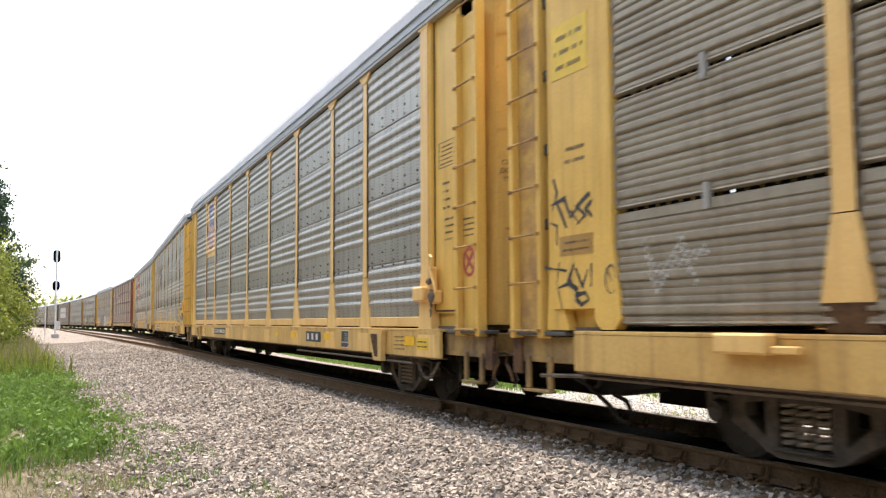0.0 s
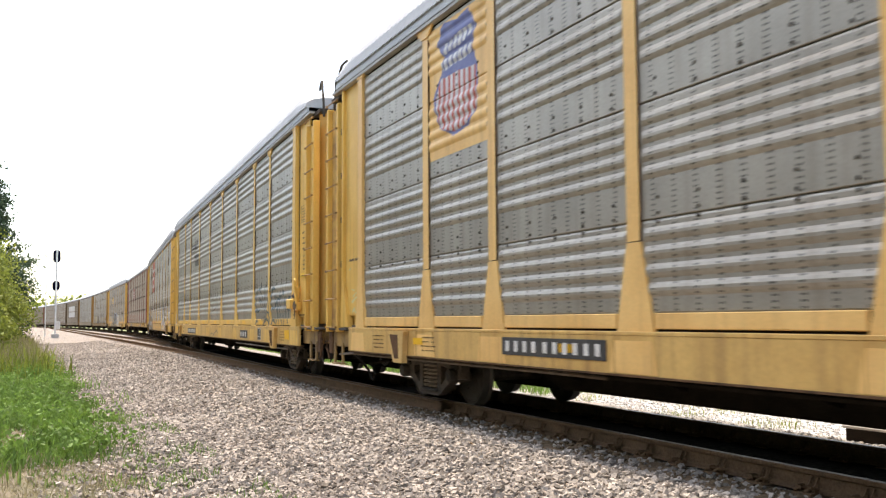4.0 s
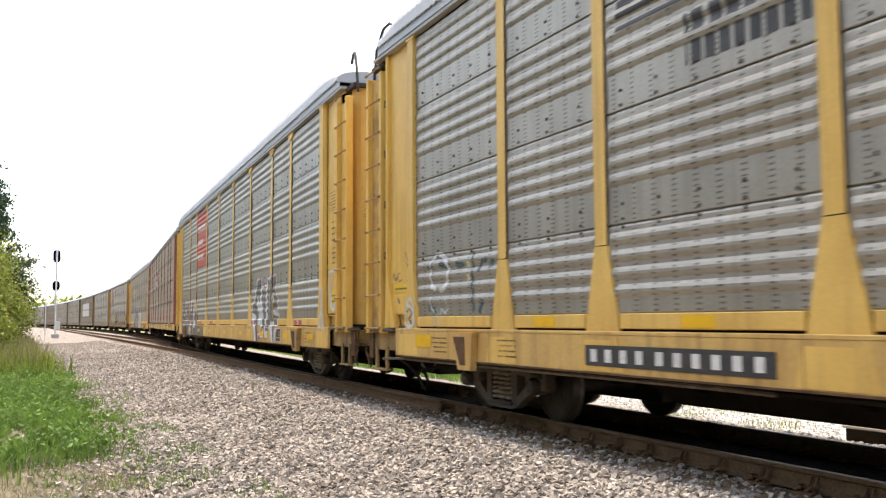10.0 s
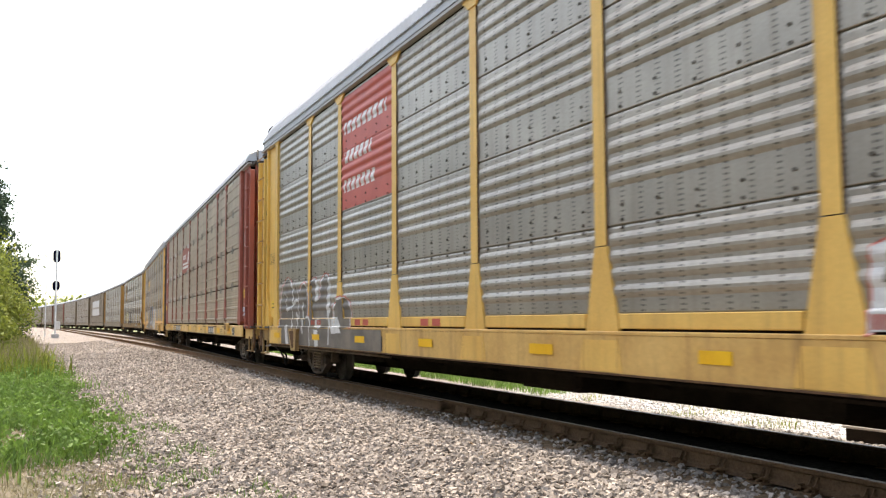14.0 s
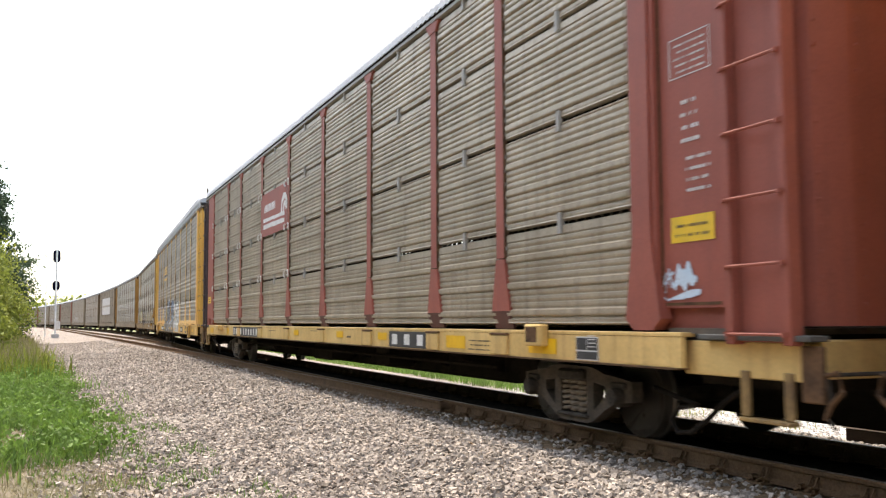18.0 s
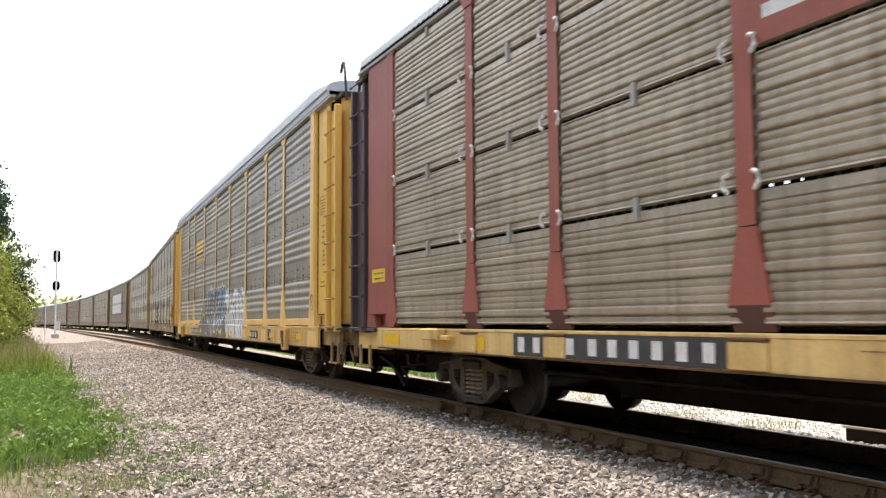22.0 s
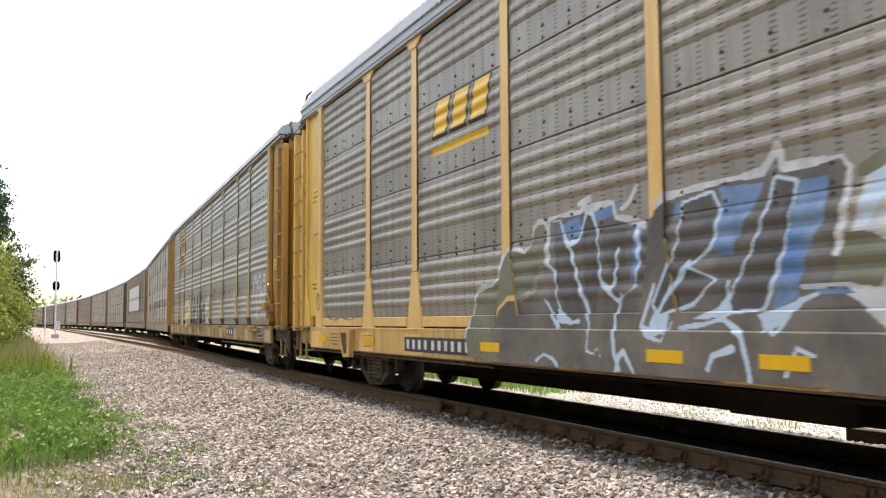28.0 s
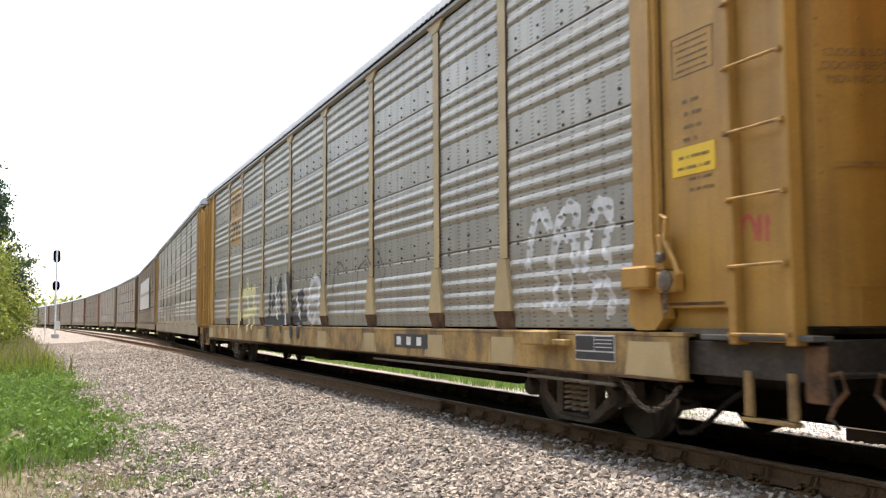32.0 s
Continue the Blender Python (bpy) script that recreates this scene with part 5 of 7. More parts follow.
scratches = [[(-12.78, 2.08), (-12.69, 2.11)], [(-12.57, 1.89), (-12.49, 1.83), (-12.36, 1.81), (-12.19, 1.74)], [(-12.63, 1.74), (-12.47, 1.72), (-12.31, 1.79)],
    [(-12.53, 1.62), (-12.38, 1.68), (-12.18, 1.59)], [(-12.6, 1.52), (-12.43, 1.58), (-12.33, 1.62), (-12.23, 1.53)], [(-12.57, 1.36), (-12.49, 1.41), (-12.43, 1.34)],
    [(-12.39, 1.34), (-12.31, 1.4), (-12.24, 1.35)]]
paint(B, "graffiti_tag", -13.1, -12.0, 1.2, 2.4, "gold", [(0, strokes(scratches, 0.010))], 0.009, flat=-1.437, label="thin cream paint-marker scrawl")
bars(B, "stencil_text", -12.8, -12.3, 2.2, 2.35, 1, -1.433, "ink", 41)

# car C
C = CARS["C"]
paint(C, "emblem", -6.95, -4.35, 3.25, 4.4, "black", [(0, either(
    lambda X, Z: (X > -6.85) & (X < -5.5 + (Z - 4.0)) & (Z > 3.92) & (Z < 4.27) & (np.mod(Z - 3.92, 0.12) < 0.06),
    strokes([[(-5.72, 4.0), (-5.6, 4.3), (-5.42, 4.02), (-5.3, 4.32)], [(-5.0, 4.3), (-5.2, 4.22), (-5.05, 4.1), (-5.25, 4.0)]], 0.055),
    lambda X, Z: (X > -5.85) & (X < -4.62) & (Z > 3.62) & (Z < 3.80) & (np.mod(X, 0.205) < 0.15),
    lambda X, Z: (X > -5.85) & (X < -4.45) & (Z > 3.36) & (Z < 3.54) & (np.mod(X, 0.175) < 0.13)))], 0.025, label="worn black railroad emblem and lettering")
reflectors(C, [-8.45, -5.95, -2.95, 0.0, 2.76, 5.56, 8.0])
reflectors(C, [-11.78], 0.83, 1.0, 0.55, -1.519)
reflectors(C, [11.2], 0.80, 1.0, 0.45, -1.519)
sill_label(C, -7.4, -4.85, 0.75, 0.95, 10)
sill_label(C, 5.33, 6.5, 0.75, 0.96, 3)
data_plates(C, 8.0)
jack_pad(C, -10.1, "sill")
jack_pad(C, 10.1, "sill")
right_end_marks(C, seed=31, notice=False)
n = plate(C, "notice", 12.36, 12.95, 2.10, 2.19, -1.433, "notice")
bars(n, "notice_text", 12.4, 12.9, 2.11, 2.18, 1, -1.438, "ink", 4)
door_words(C, 3.22)
brake_gear(C, "yellow")
n = plate(C, "notice", -12.82, -12.24, 1.62, 1.74, -1.433, "notice")
bars(n, "notice_text", -12.78, -12.28, 1.64, 1.73, 1, -1.438, "ink", 9)
marker = [[(-12.87, 1.84), (-12.83, 1.92), (-12.77, 1.8), (-12.69, 1.85)], [(-12.66, 1.82), (-12.67, 1.89), (-12.51, 1.92), (-12.45, 1.83), (-12.61, 1.78)], [(-12.43, 1.81), (-12.33, 1.93), (-12.29, 1.77)],
    [(-12.38, 1.83), (-12.22, 1.84)], [(-12.65, 1.52), (-12.62, 1.47)], [(-12.37, 2.2), (-12.24, 2.05)],
    [(-12.33, 2.06), (-12.22, 1.95)], [(-12.37, 2.09), (-12.27, 1.98)]]
ring = [[(-11.16, 1.63), (-11.3, 1.66), (-11.33, 1.78), (-11.34, 1.97), (-11.21, 2.07), (-11.01, 2.09), (-10.82, 2.0), (-10.75, 1.87), (-10.77, 1.74), (-10.86, 1.63), (-10.99, 1.6)]]
drips = [[(-11.34, 1.5), (-11.34, 1.36), (-11.24, 1.31)], [(-11.17, 1.35), (-11.13, 1.29), (-11.24, 1.08), (-11.15, 0.97)], [(-10.84, 1.48), (-10.79, 1.35), (-10.88, 1.29), (-11.0, 1.35), (-11.04, 1.26), (-11.01, 1.07)],
    [(-11.12, 1.28), (-11.14, 1.08), (-11.07, 0.97)]]
teal = [[(-11.43, 1.92), (-11.25, 1.93)], [(-11.01, 1.95), (-10.75, 1.9)], [(-10.46, 1.91), (-10.28, 1.91)],
    [(-9.99, 2.03), (-10.03, 1.68), (-10.02, 1.32)], [(-9.84, 1.82), (-9.74, 1.92), (-9.63, 1.93)], [(-9.84, 1.32), (-9.75, 1.43)],
    [(-11.41, 1.36), (-11.17, 1.33)], [(-9.56, 1.85), (-9.47, 1.89)]]
dots = [[(-10.17, 1.94), (-10.09, 1.94), (-10.09, 1.87), (-10.18, 1.87)], [(-10.18, 1.77), (-10.1, 1.77), (-10.1, 1.7), (-10.18, 1.69)]]
blob = [[(-12.17, 1.17), (-12.12, 1.45), (-11.98, 1.52), (-11.87, 1.44), (-11.84, 1.17), (-12.03, 1.1), (-12.17, 1.17)], [(-12.12, 1.43), (-11.94, 1.37), (-11.86, 1.3)]]
blob_mark = [[(-12.11, 1.32), (-11.98, 1.37), (-11.9, 1.3), (-12.03, 1.22), (-11.93, 1.16)]]
scrawl = [[(-1.08, 1.7), (-0.97, 2.1), (-0.74, 2.39), (-0.53, 2.17), (-0.42, 1.91)], [(-0.75, 1.94), (-0.46, 1.97), (-0.3, 1.9)], [(-0.94, 1.64), (-0.68, 1.74), (-0.47, 1.61)],
    [(-0.23, 1.76), (-0.14, 2.12), (0.06, 2.38), (0.29, 2.17), (0.41, 1.86), (0.46, 1.66)], [(-0.04, 1.85), (0.21, 1.88), (0.34, 1.81)], [(0.41, 1.91), (0.49, 2.24), (0.65, 2.33), (0.8, 2.29)],
    [(0.9, 2.5), (1.02, 2.2), (1.01, 1.93), (0.92, 1.85)], [(-1.04, 1.47), (-0.56, 1.56), (0.2, 1.63)], [(-1.03, 1.85), (-0.94, 1.67), (-0.89, 1.27)],
    [(0.52, 1.49), (0.39, 1.4), (0.58, 1.37)], [(0.88, 1.57), (0.98, 1.43), (0.92, 1.29)], [(-0.72, 0.72), (-0.27, 0.82), (0.23, 0.76)],
    [(-0.05, 0.73), (0.3, 0.82), (0.79, 0.91), (1.06, 0.83)]]
post_mark = [[(-1.34, 1.13), (-1.32, 1.38), (-1.23, 1.43), (-1.22, 1.34), (-1.31, 1.26), (-1.19, 1.09)]]
tag_a = [[(8.07, 2.0), (7.76, 2.0), (7.53, 1.87), (7.44, 1.64), (7.52, 1.49), (7.85, 1.44), (8.11, 1.5), (8.18, 1.66), (8.01, 1.76), (7.91, 1.68)], [(8.1, 2.11), (8.09, 1.89)], [(8.39, 1.79), (8.37, 1.25)],
    [(8.61, 2.06), (8.64, 1.54), (8.58, 1.17)], [(8.83, 2.04), (8.81, 1.84)], [(8.95, 1.67), (8.96, 1.35)],
    [(9.12, 1.75), (9.33, 1.22), (9.29, 1.14)], [(8.94, 1.36), (9.1, 1.42), (9.26, 1.37), (9.34, 1.24)], [(8.65, 1.11), (8.84, 1.22), (9.06, 1.25), (9.25, 1.17), (9.34, 1.07)],
    [(7.48, 1.1), (7.71, 1.2), (7.84, 1.2)], [(9.97, 1.93), (9.81, 1.98), (9.59, 1.94), (9.46, 1.79), (9.45, 1.62), (9.57, 1.5), (9.79, 1.49), (9.99, 1.57), (10.08, 1.68), (10.03, 1.79), (9.91, 1.76), (9.86, 1.69)], [(9.58, 1.13), (9.74, 1.22), (9.91, 1.23), (10.08, 1.14)]]
tag_b = [[(10.11, 1.92), (10.12, 1.48), (10.17, 1.16)], [(10.16, 1.74), (10.38, 1.7), (10.47, 1.76), (10.7, 1.76)], [(10.44, 1.89), (10.41, 1.16)],
    [(10.22, 1.73), (10.23, 1.16)], [(10.7, 1.88), (10.86, 1.83), (10.96, 1.64), (10.94, 1.37)], [(10.64, 1.74), (10.67, 1.2)],
    [(11.06, 1.75), (11.1, 1.44), (10.96, 1.12)], [(10.81, 1.37), (10.75, 1.12)], [(11.29, 1.7), (11.52, 1.73)],
    [(11.26, 1.47), (11.5, 1.46)], [(11.33, 1.45), (11.32, 1.15)], [(11.35, 1.26), (11.45, 1.12)]]
paint(C, "graffiti_tag", -12.95, -12.1, 1.35, 2.5, "navy", [(0, strokes(marker, 0.011))], 0.009, flat=-1.437, label="dark green marker tag")
paint(C, "graffiti_tag", -12.3, -11.8, 1.05, 1.7, "chalk navy", [(0, strokes(blob, 0.026)), (1, strokes(blob_mark, 0.014))], 0.010, flat=-1.520, label="white blob with a dark scrawl")
paint(C, "graffiti_tag", -11.8, -9.2, 0.85, 2.3, "chalk navy gold", [(1, lambda X, Z: strokes(teal, 0.034)(X, Z) & (np.sin(X * 60 + Z * 25) * np.sin(Z * 85) < 0.6)), (0, either(strokes(ring, 0.036), strokes(drips, 0.012))), (2, fills(dots))], 0.012, label="white ring and dark teal patches")
paint(C, "graffiti_tag", -2.2, 4.6, 0.70, 2.9, "smoke", [(0, either(strokes(scrawl, 0.014), strokes(post_mark, 0.016)))], 0.012, label="thin dark looping scrawl")
paint(C, "graffiti_tag", 7.2, 11.95, 1.08, 2.2, "navy", [(0, lambda X, Z: either(strokes(tag_a, 0.034), strokes(tag_b, 0.026))(X, Z) & (np.sin(X * 75 + 1.0) * np.sin(Z * 62 + X * 9) < 0.72))], 0.012, label="dark teal spray-painted tag")

# car D
D = CARS["D"]
paint(D, "emblem", -7.04, -4.40, 3.15, 5.28, "red white", [(0, rect(-7.04, -4.41, 3.2, 5.26)),
    (1, lambda X, Z: (X > -6.92) & (X < -4.68) & (Z > 4.55) & (Z < 4.78) & (np.mod(X - 0.3 * Z, 0.28) < 0.185)),
    (1, lambda X, Z: (X > -6.92) & (X < -5.42) & (Z > 4.03) & (Z < 4.25) & (np.mod(X - 0.3 * Z, 0.26) < 0.165)),
    (1, lambda X, Z: (X > -6.92) & (X < -5.24) & (Z > 3.50) & (Z < 3.72) & (np.mod(X - 0.3 * Z, 0.26) < 0.165))], 0.016, label="red panel with rows of white lettering")
outline = [[(4.6, 1.11), (4.6, 1.51), (4.62, 1.66), (4.95, 1.74), (5.13, 2.05), (5.25, 2.28), (5.87, 2.3), (5.94, 2.03), (6.12, 2.09), (6.6, 2.11), (6.62, 2.26), (7.05, 2.26), (7.1, 2.29), (7.67, 2.29), (7.67, 1.9), (7.78, 1.8), (7.93, 1.74), (7.93, 1.43), (8.04, 1.35), (8.03, 1.08)]]
greys = [[(4.7, 1.43), (4.75, 1.63), (5.13, 1.74), (5.25, 2.03), (5.33, 2.23), (5.82, 2.26), (5.85, 1.89), (5.56, 1.62), (5.37, 1.61), (5.52, 1.47), (5.51, 1.14), (5.33, 1.14), (5.08, 1.37)], [(5.95, 1.67), (5.99, 1.99), (6.19, 2.04), (6.48, 2.06), (6.46, 1.13), (6.17, 1.13), (6.11, 1.53), (6.05, 1.67)], [(6.7, 2.05), (6.7, 2.2), (7.01, 2.22), (6.98, 1.13), (6.67, 1.13)],
    [(7.05, 1.96), (7.11, 2.2), (7.2, 2.24), (7.61, 2.26), (7.6, 1.91), (7.72, 1.79), (7.86, 1.72), (7.87, 1.46), (7.39, 1.46), (7.39, 1.36), (7.61, 1.33), (7.97, 1.32), (7.98, 1.11), (7.65, 1.11), (7.6, 1.2), (7.01, 1.2)]]
whites = [[(7.27, 1.81), (7.35, 1.88), (7.45, 1.88), (7.47, 1.74), (7.43, 1.63), (7.32, 1.63), (7.25, 1.72)], [(7.35, 1.46), (7.57, 1.45), (7.56, 1.35), (7.35, 1.35)], [(6.51, 2.06), (6.65, 2.06), (6.64, 1.12), (6.49, 1.12)],
    [(5.49, 1.88), (5.56, 1.76), (5.59, 1.48), (6.01, 1.47), (6.04, 1.25), (5.94, 1.12), (6.1, 1.12), (6.08, 1.7), (5.98, 1.67), (5.94, 1.53), (5.52, 1.43), (5.3, 1.61)]]
low_white = [[(4.67, 1.23), (5.3, 1.23), (5.5, 0.67), (5.33, 0.66), (5.15, 1.01)], [(6.06, 1.27), (6.25, 1.27), (6.24, 1.02), (6.05, 1.02)], [(6.54, 1.22), (6.71, 1.22), (6.7, 1.03), (6.53, 1.03)],
    [(5.73, 0.9), (6.49, 0.97), (6.45, 0.81), (5.76, 0.75)], [(6.58, 1.04), (7.02, 1.06), (6.98, 0.79), (6.62, 0.79)], [(7.08, 1.12), (7.2, 1.17), (7.54, 1.18), (7.67, 1.15), (7.55, 0.97), (7.62, 0.69), (7.41, 0.68), (7.31, 0.97), (7.11, 1.02)],
    [(7.71, 0.98), (7.84, 1.05), (8.07, 1.06), (8.07, 0.99), (7.88, 0.91), (7.82, 0.67), (7.72, 0.68)]]
low_grey = [[(5.35, 1.27), (5.55, 1.26), (5.72, 0.68), (5.48, 0.67)], [(6.25, 1.24), (6.54, 1.24), (6.53, 1.03), (6.24, 1.02)], [(6.7, 1.04), (7.02, 1.04), (7.01, 0.97), (6.7, 0.96)],
    [(7.53, 1.04), (7.69, 1.13), (7.68, 0.98), (7.7, 0.66), (7.6, 0.67)], [(6.77, 1.24), (7.12, 1.23), (7.11, 1.05), (6.76, 1.05)]]
arrow = [[(5.85, 0.85), (5.97, 0.83), (6.04, 0.79), (5.96, 0.75), (5.84, 0.75)]]
paint(D, "graffiti_piece", 4.3, 8.5, 0.70, 2.6, "red chalk smoke", [(0, strokes([outline[0]], 0.032)), (1, either(fills(outline), fills(low_white))), (0, strokes([p for p in low_white[3:]], 0.014)), (1, fills(low_white)), (2, either(fills(greys), fills(low_grey))), (1, fills(whites)), (1, strokes([outline[0]], 0.016)), (2, fills(arrow))], 0.011, label="grey and white block-letter graffiti with a red edge")
bodies = [[(-11.61, 1.05), (-11.62, 1.58), (-11.5, 1.88), (-11.28, 2.07), (-10.97, 2.12), (-10.72, 2.02), (-10.47, 1.84), (-10.36, 1.94), (-10.24, 1.83), (-10.12, 1.94), (-9.99, 1.84), (-9.84, 1.93), (-9.64, 1.98), (-9.46, 1.91), (-9.3, 1.74), (-9.25, 1.49), (-9.32, 1.29), (-9.15, 1.22), (-9.06, 1.05)], [(-9.16, 1.05), (-9.14, 1.94), (-9.02, 2.01), (-8.77, 2.03), (-8.7, 1.64), (-8.47, 1.62), (-8.43, 1.87), (-8.26, 2.05), (-8.03, 2.07), (-7.86, 2.02), (-7.74, 1.8), (-7.71, 1.47), (-7.6, 1.21), (-7.61, 1.07)], [(-7.51, 1.0), (-7.56, 1.43), (-7.29, 1.6), (-6.83, 1.62), (-6.53, 1.47), (-6.44, 1.09)]]
fine_white = [[(-11.64, 1.06), (-11.65, 1.58), (-11.5, 1.9), (-11.28, 2.08), (-10.97, 2.13), (-10.73, 2.03), (-10.64, 1.95)], [(-10.12, 1.9), (-10.09, 1.67), (-10.06, 1.37), (-10.03, 1.12), (-9.88, 0.83), (-9.85, 0.63)], [(-10.04, 1.82), (-9.84, 1.93), (-9.64, 1.98), (-9.46, 1.91), (-9.33, 1.77), (-9.26, 1.72), (-9.25, 1.49), (-9.31, 1.31), (-9.42, 1.27)],
    [(-9.42, 1.26), (-9.23, 1.28), (-9.12, 1.17), (-9.06, 1.0), (-9.01, 0.67)], [(-9.12, 1.99), (-8.89, 2.04), (-8.77, 2.03), (-8.68, 1.96)], [(-8.47, 1.64), (-8.42, 1.83), (-8.37, 1.97), (-8.21, 2.07), (-8.03, 2.07), (-7.91, 2.03)],
    [(-11.35, 1.74), (-11.24, 1.82), (-11.09, 1.73), (-11.14, 1.54)], [(-7.56, 1.27), (-7.56, 1.43), (-7.29, 1.6), (-6.83, 1.62), (-6.53, 1.47), (-6.44, 1.09)]]
broad_white = [[(-10.69, 1.99), (-10.57, 1.91), (-10.54, 1.65), (-10.61, 1.44), (-10.58, 1.23), (-10.45, 1.06)], [(-11.05, 1.45), (-10.8, 1.47), (-10.57, 1.54), (-10.21, 1.64), (-10.06, 1.62)], [(-10.26, 1.35), (-10.06, 1.22), (-9.99, 1.02)],
    [(-9.7, 1.56), (-9.73, 1.32), (-9.64, 1.08), (-9.57, 0.97)]]
white_fill = [[(-8.77, 2.01), (-8.68, 2.0), (-8.57, 1.88), (-8.61, 1.67), (-8.46, 1.62), (-8.79, 1.57)], [(-7.91, 2.03), (-7.82, 2.0), (-7.73, 1.88), (-7.74, 1.69), (-7.78, 1.45), (-7.71, 1.43), (-7.85, 1.32), (-7.9, 1.21), (-8.0, 1.29), (-7.99, 1.52), (-7.95, 1.71), (-7.89, 1.89)], [(-8.72, 1.08), (-8.69, 1.21), (-8.52, 1.25), (-8.38, 1.21), (-8.26, 1.06), (-8.39, 1.05)],
    [(-7.86, 1.25), (-7.7, 1.24), (-7.61, 1.06), (-7.71, 1.05)], [(-11.06, 1.12), (-10.86, 1.11), (-10.69, 0.69), (-10.92, 0.65)], [(-8.73, 1.02), (-8.44, 1.03), (-8.38, 0.71), (-8.62, 0.7)],
    [(-7.71, 1.06), (-7.66, 1.06), (-7.66, 0.76), (-7.74, 0.75)], [(-7.67, 1.27), (-7.24, 1.27), (-6.93, 0.98), (-7.51, 0.96)]]
paint(D, "graffiti_piece", -11.8, -4.75, 0.70, 2.5, "red chalk smoke", [(0, strokes(fine_white, 0.042)), (2, either(fills(bodies), rect(-11.35, -4.78, 0.70, 1.045))),
    (1, either(strokes(fine_white, 0.020), strokes(broad_white, 0.034), fills(white_fill)))], 0.012, label="rounded grey and white graffiti letters")
sill_label(D, -7.7, -4.75, 0.72, 0.95, 10)
for x in (-6.2, -3.2, 4.6, -9.0, 9.7):
    plate(D, "reflector", x, x + 0.28, 1.12, 1.22, -1.494, "red", "small red square")
    plate(D, "reflector", x + 0.42, x + 0.70, 1.12, 1.22, -1.494, "red", "small red square")
reflectors(D, [-12.0, -8.8, -6.1, -3.2, 0.05, 6.0, 8.75, 11.0], 0.83, 0.94, 0.5, -1.527)
reflectors(D, [2.9], 0.83, 0.94, 0.4, -1.519)
data_plates(D, 8.0)
right_end_marks(D, seed=51, notice_z=(1.49, 1.76))
door_words(D)
paint(D, "graffiti_tag", 12.25, 13.15, 1.3, 2.3, "chalk", [(0, strokes([loop(12.68, 1.76, 0.17, 0.36, 18, 0.9, 6.9), [(12.38, 2.10), (12.95, 2.16)], [(12.42, 2.1), (12.37, 1.75), (12.48, 1.48), (12.6, 1.42)], [(12.84, 1.82), (13.02, 1.84)], [(12.84, 1.70), (13.0, 1.72)]], 0.026))], 0.010, flat=-1.442, label="white spray-painted loop")
paint(D, "graffiti_tag", 11.8, 12.4, 1.02, 1.86, "chalk", [(0, strokes([[(12.0, 1.80), (12.04, 1.42), (12.0, 1.3)], [(12.13, 1.80), (12.12, 1.42), (12.18, 1.3)], [(11.9, 1.05), (11.97, 1.25), (12.08, 1.36), (12.2, 1.26), (12.27, 1.05)], [(12.0, 1.28), (12.0, 1.08)], [(12.12, 1.30), (12.14, 1.06)]], 0.022))], 0.010, flat=-1.520, label="white spray-painted mark on the post")
paint(D, "graffiti_tag", 9.6, 10.6, 1.10, 1.25, "chalk", [(0, strokes(scribble(9.62, 10.5, 1.13, 1.22, 6, 3), 0.013))], 0.012)
jack_pad(D, 10.1, "sill_grimy")
jack_pad(D, -10.1, "sill_grimy")
stencil_frame(D, -12.87, -12.17, 2.54, 2.79, -1.433, "ink", 61)
n = plate(D, "notice", -12.70, -12.27, 1.46, 1.68, -1.433, "notice", "yellow notice panel")
bars(n, "notice_text", -12.66, -12.30, 1.49, 1.66, 2, -1.438, "ink", 62)

# car E
E_CAR = CARS["E"]
stripes = [[(-4.06, 3.73), (-2.09, 3.7), (-1.77, 3.71), (-1.77, 3.61), (-2.15, 3.62), (-4.06, 3.64)], [(-4.06, 3.58), (-2.04, 3.56), (-1.77, 3.54), (-1.78, 3.45), (-4.06, 3.47)]]
arches = [[(-2.06, 3.71), (-2.03, 3.93), (-1.86, 4.06), (-1.68, 4.05), (-1.55, 3.95), (-1.52, 3.78)], [(-1.85, 3.72), (-1.83, 3.86), (-1.7, 3.89), (-1.61, 3.77)]]
paint(E_CAR, "emblem", -4.25, -1.5, 3.25, 4.38, "maroon white", [(0, rect(-4.2, -1.53, 3.29, 4.34)), (1, fills(stripes)), (1, strokes(arches[:1], 0.062)), (1, strokes(arches[1:], 0.045)),
    (1, lambda X, Z: (X > -3.96) & (X < -2.73) & (Z > 3.87) & (Z < 4.06) & (np.mod(X - 0.3 * Z, 0.165) < 0.115))], 0.012, ribbed=True, label="maroon sign with white stripes and an arched emblem")
sill_label(E_CAR, 5.35, 7.05, 0.80, 1.035, 3)
sill_label(E_CAR, -8.06, -4.55, 0.80, 1.045, 10)
reflectors(E_CAR, [7.6, -9.4, 9.9, -12.2], 0.84, 1.0, 0.6, -1.519)
bars(E_CAR, "stencil_text", 8.3, 9.0, 0.82, 0.98, 3, -1.519, "ink", 71)
bars(E_CAR, "stencil_text", 0.62, 1.32, 0.985, 1.03, 1, -1.519, "ink", 72)
bars(E_CAR, "stencil_text", 3.11, 3.42, 0.88, 0.99, 1, -1.519, "ink", 73)
reflectors(E_CAR, [-0.77, 2.48, 4.83], 0.90, 1.01, 0.41, -1.524)
bars(E_CAR, "stencil_text", -3.36, -2.55, 0.965, 1.0, 1, -1.519, "ink", 74)
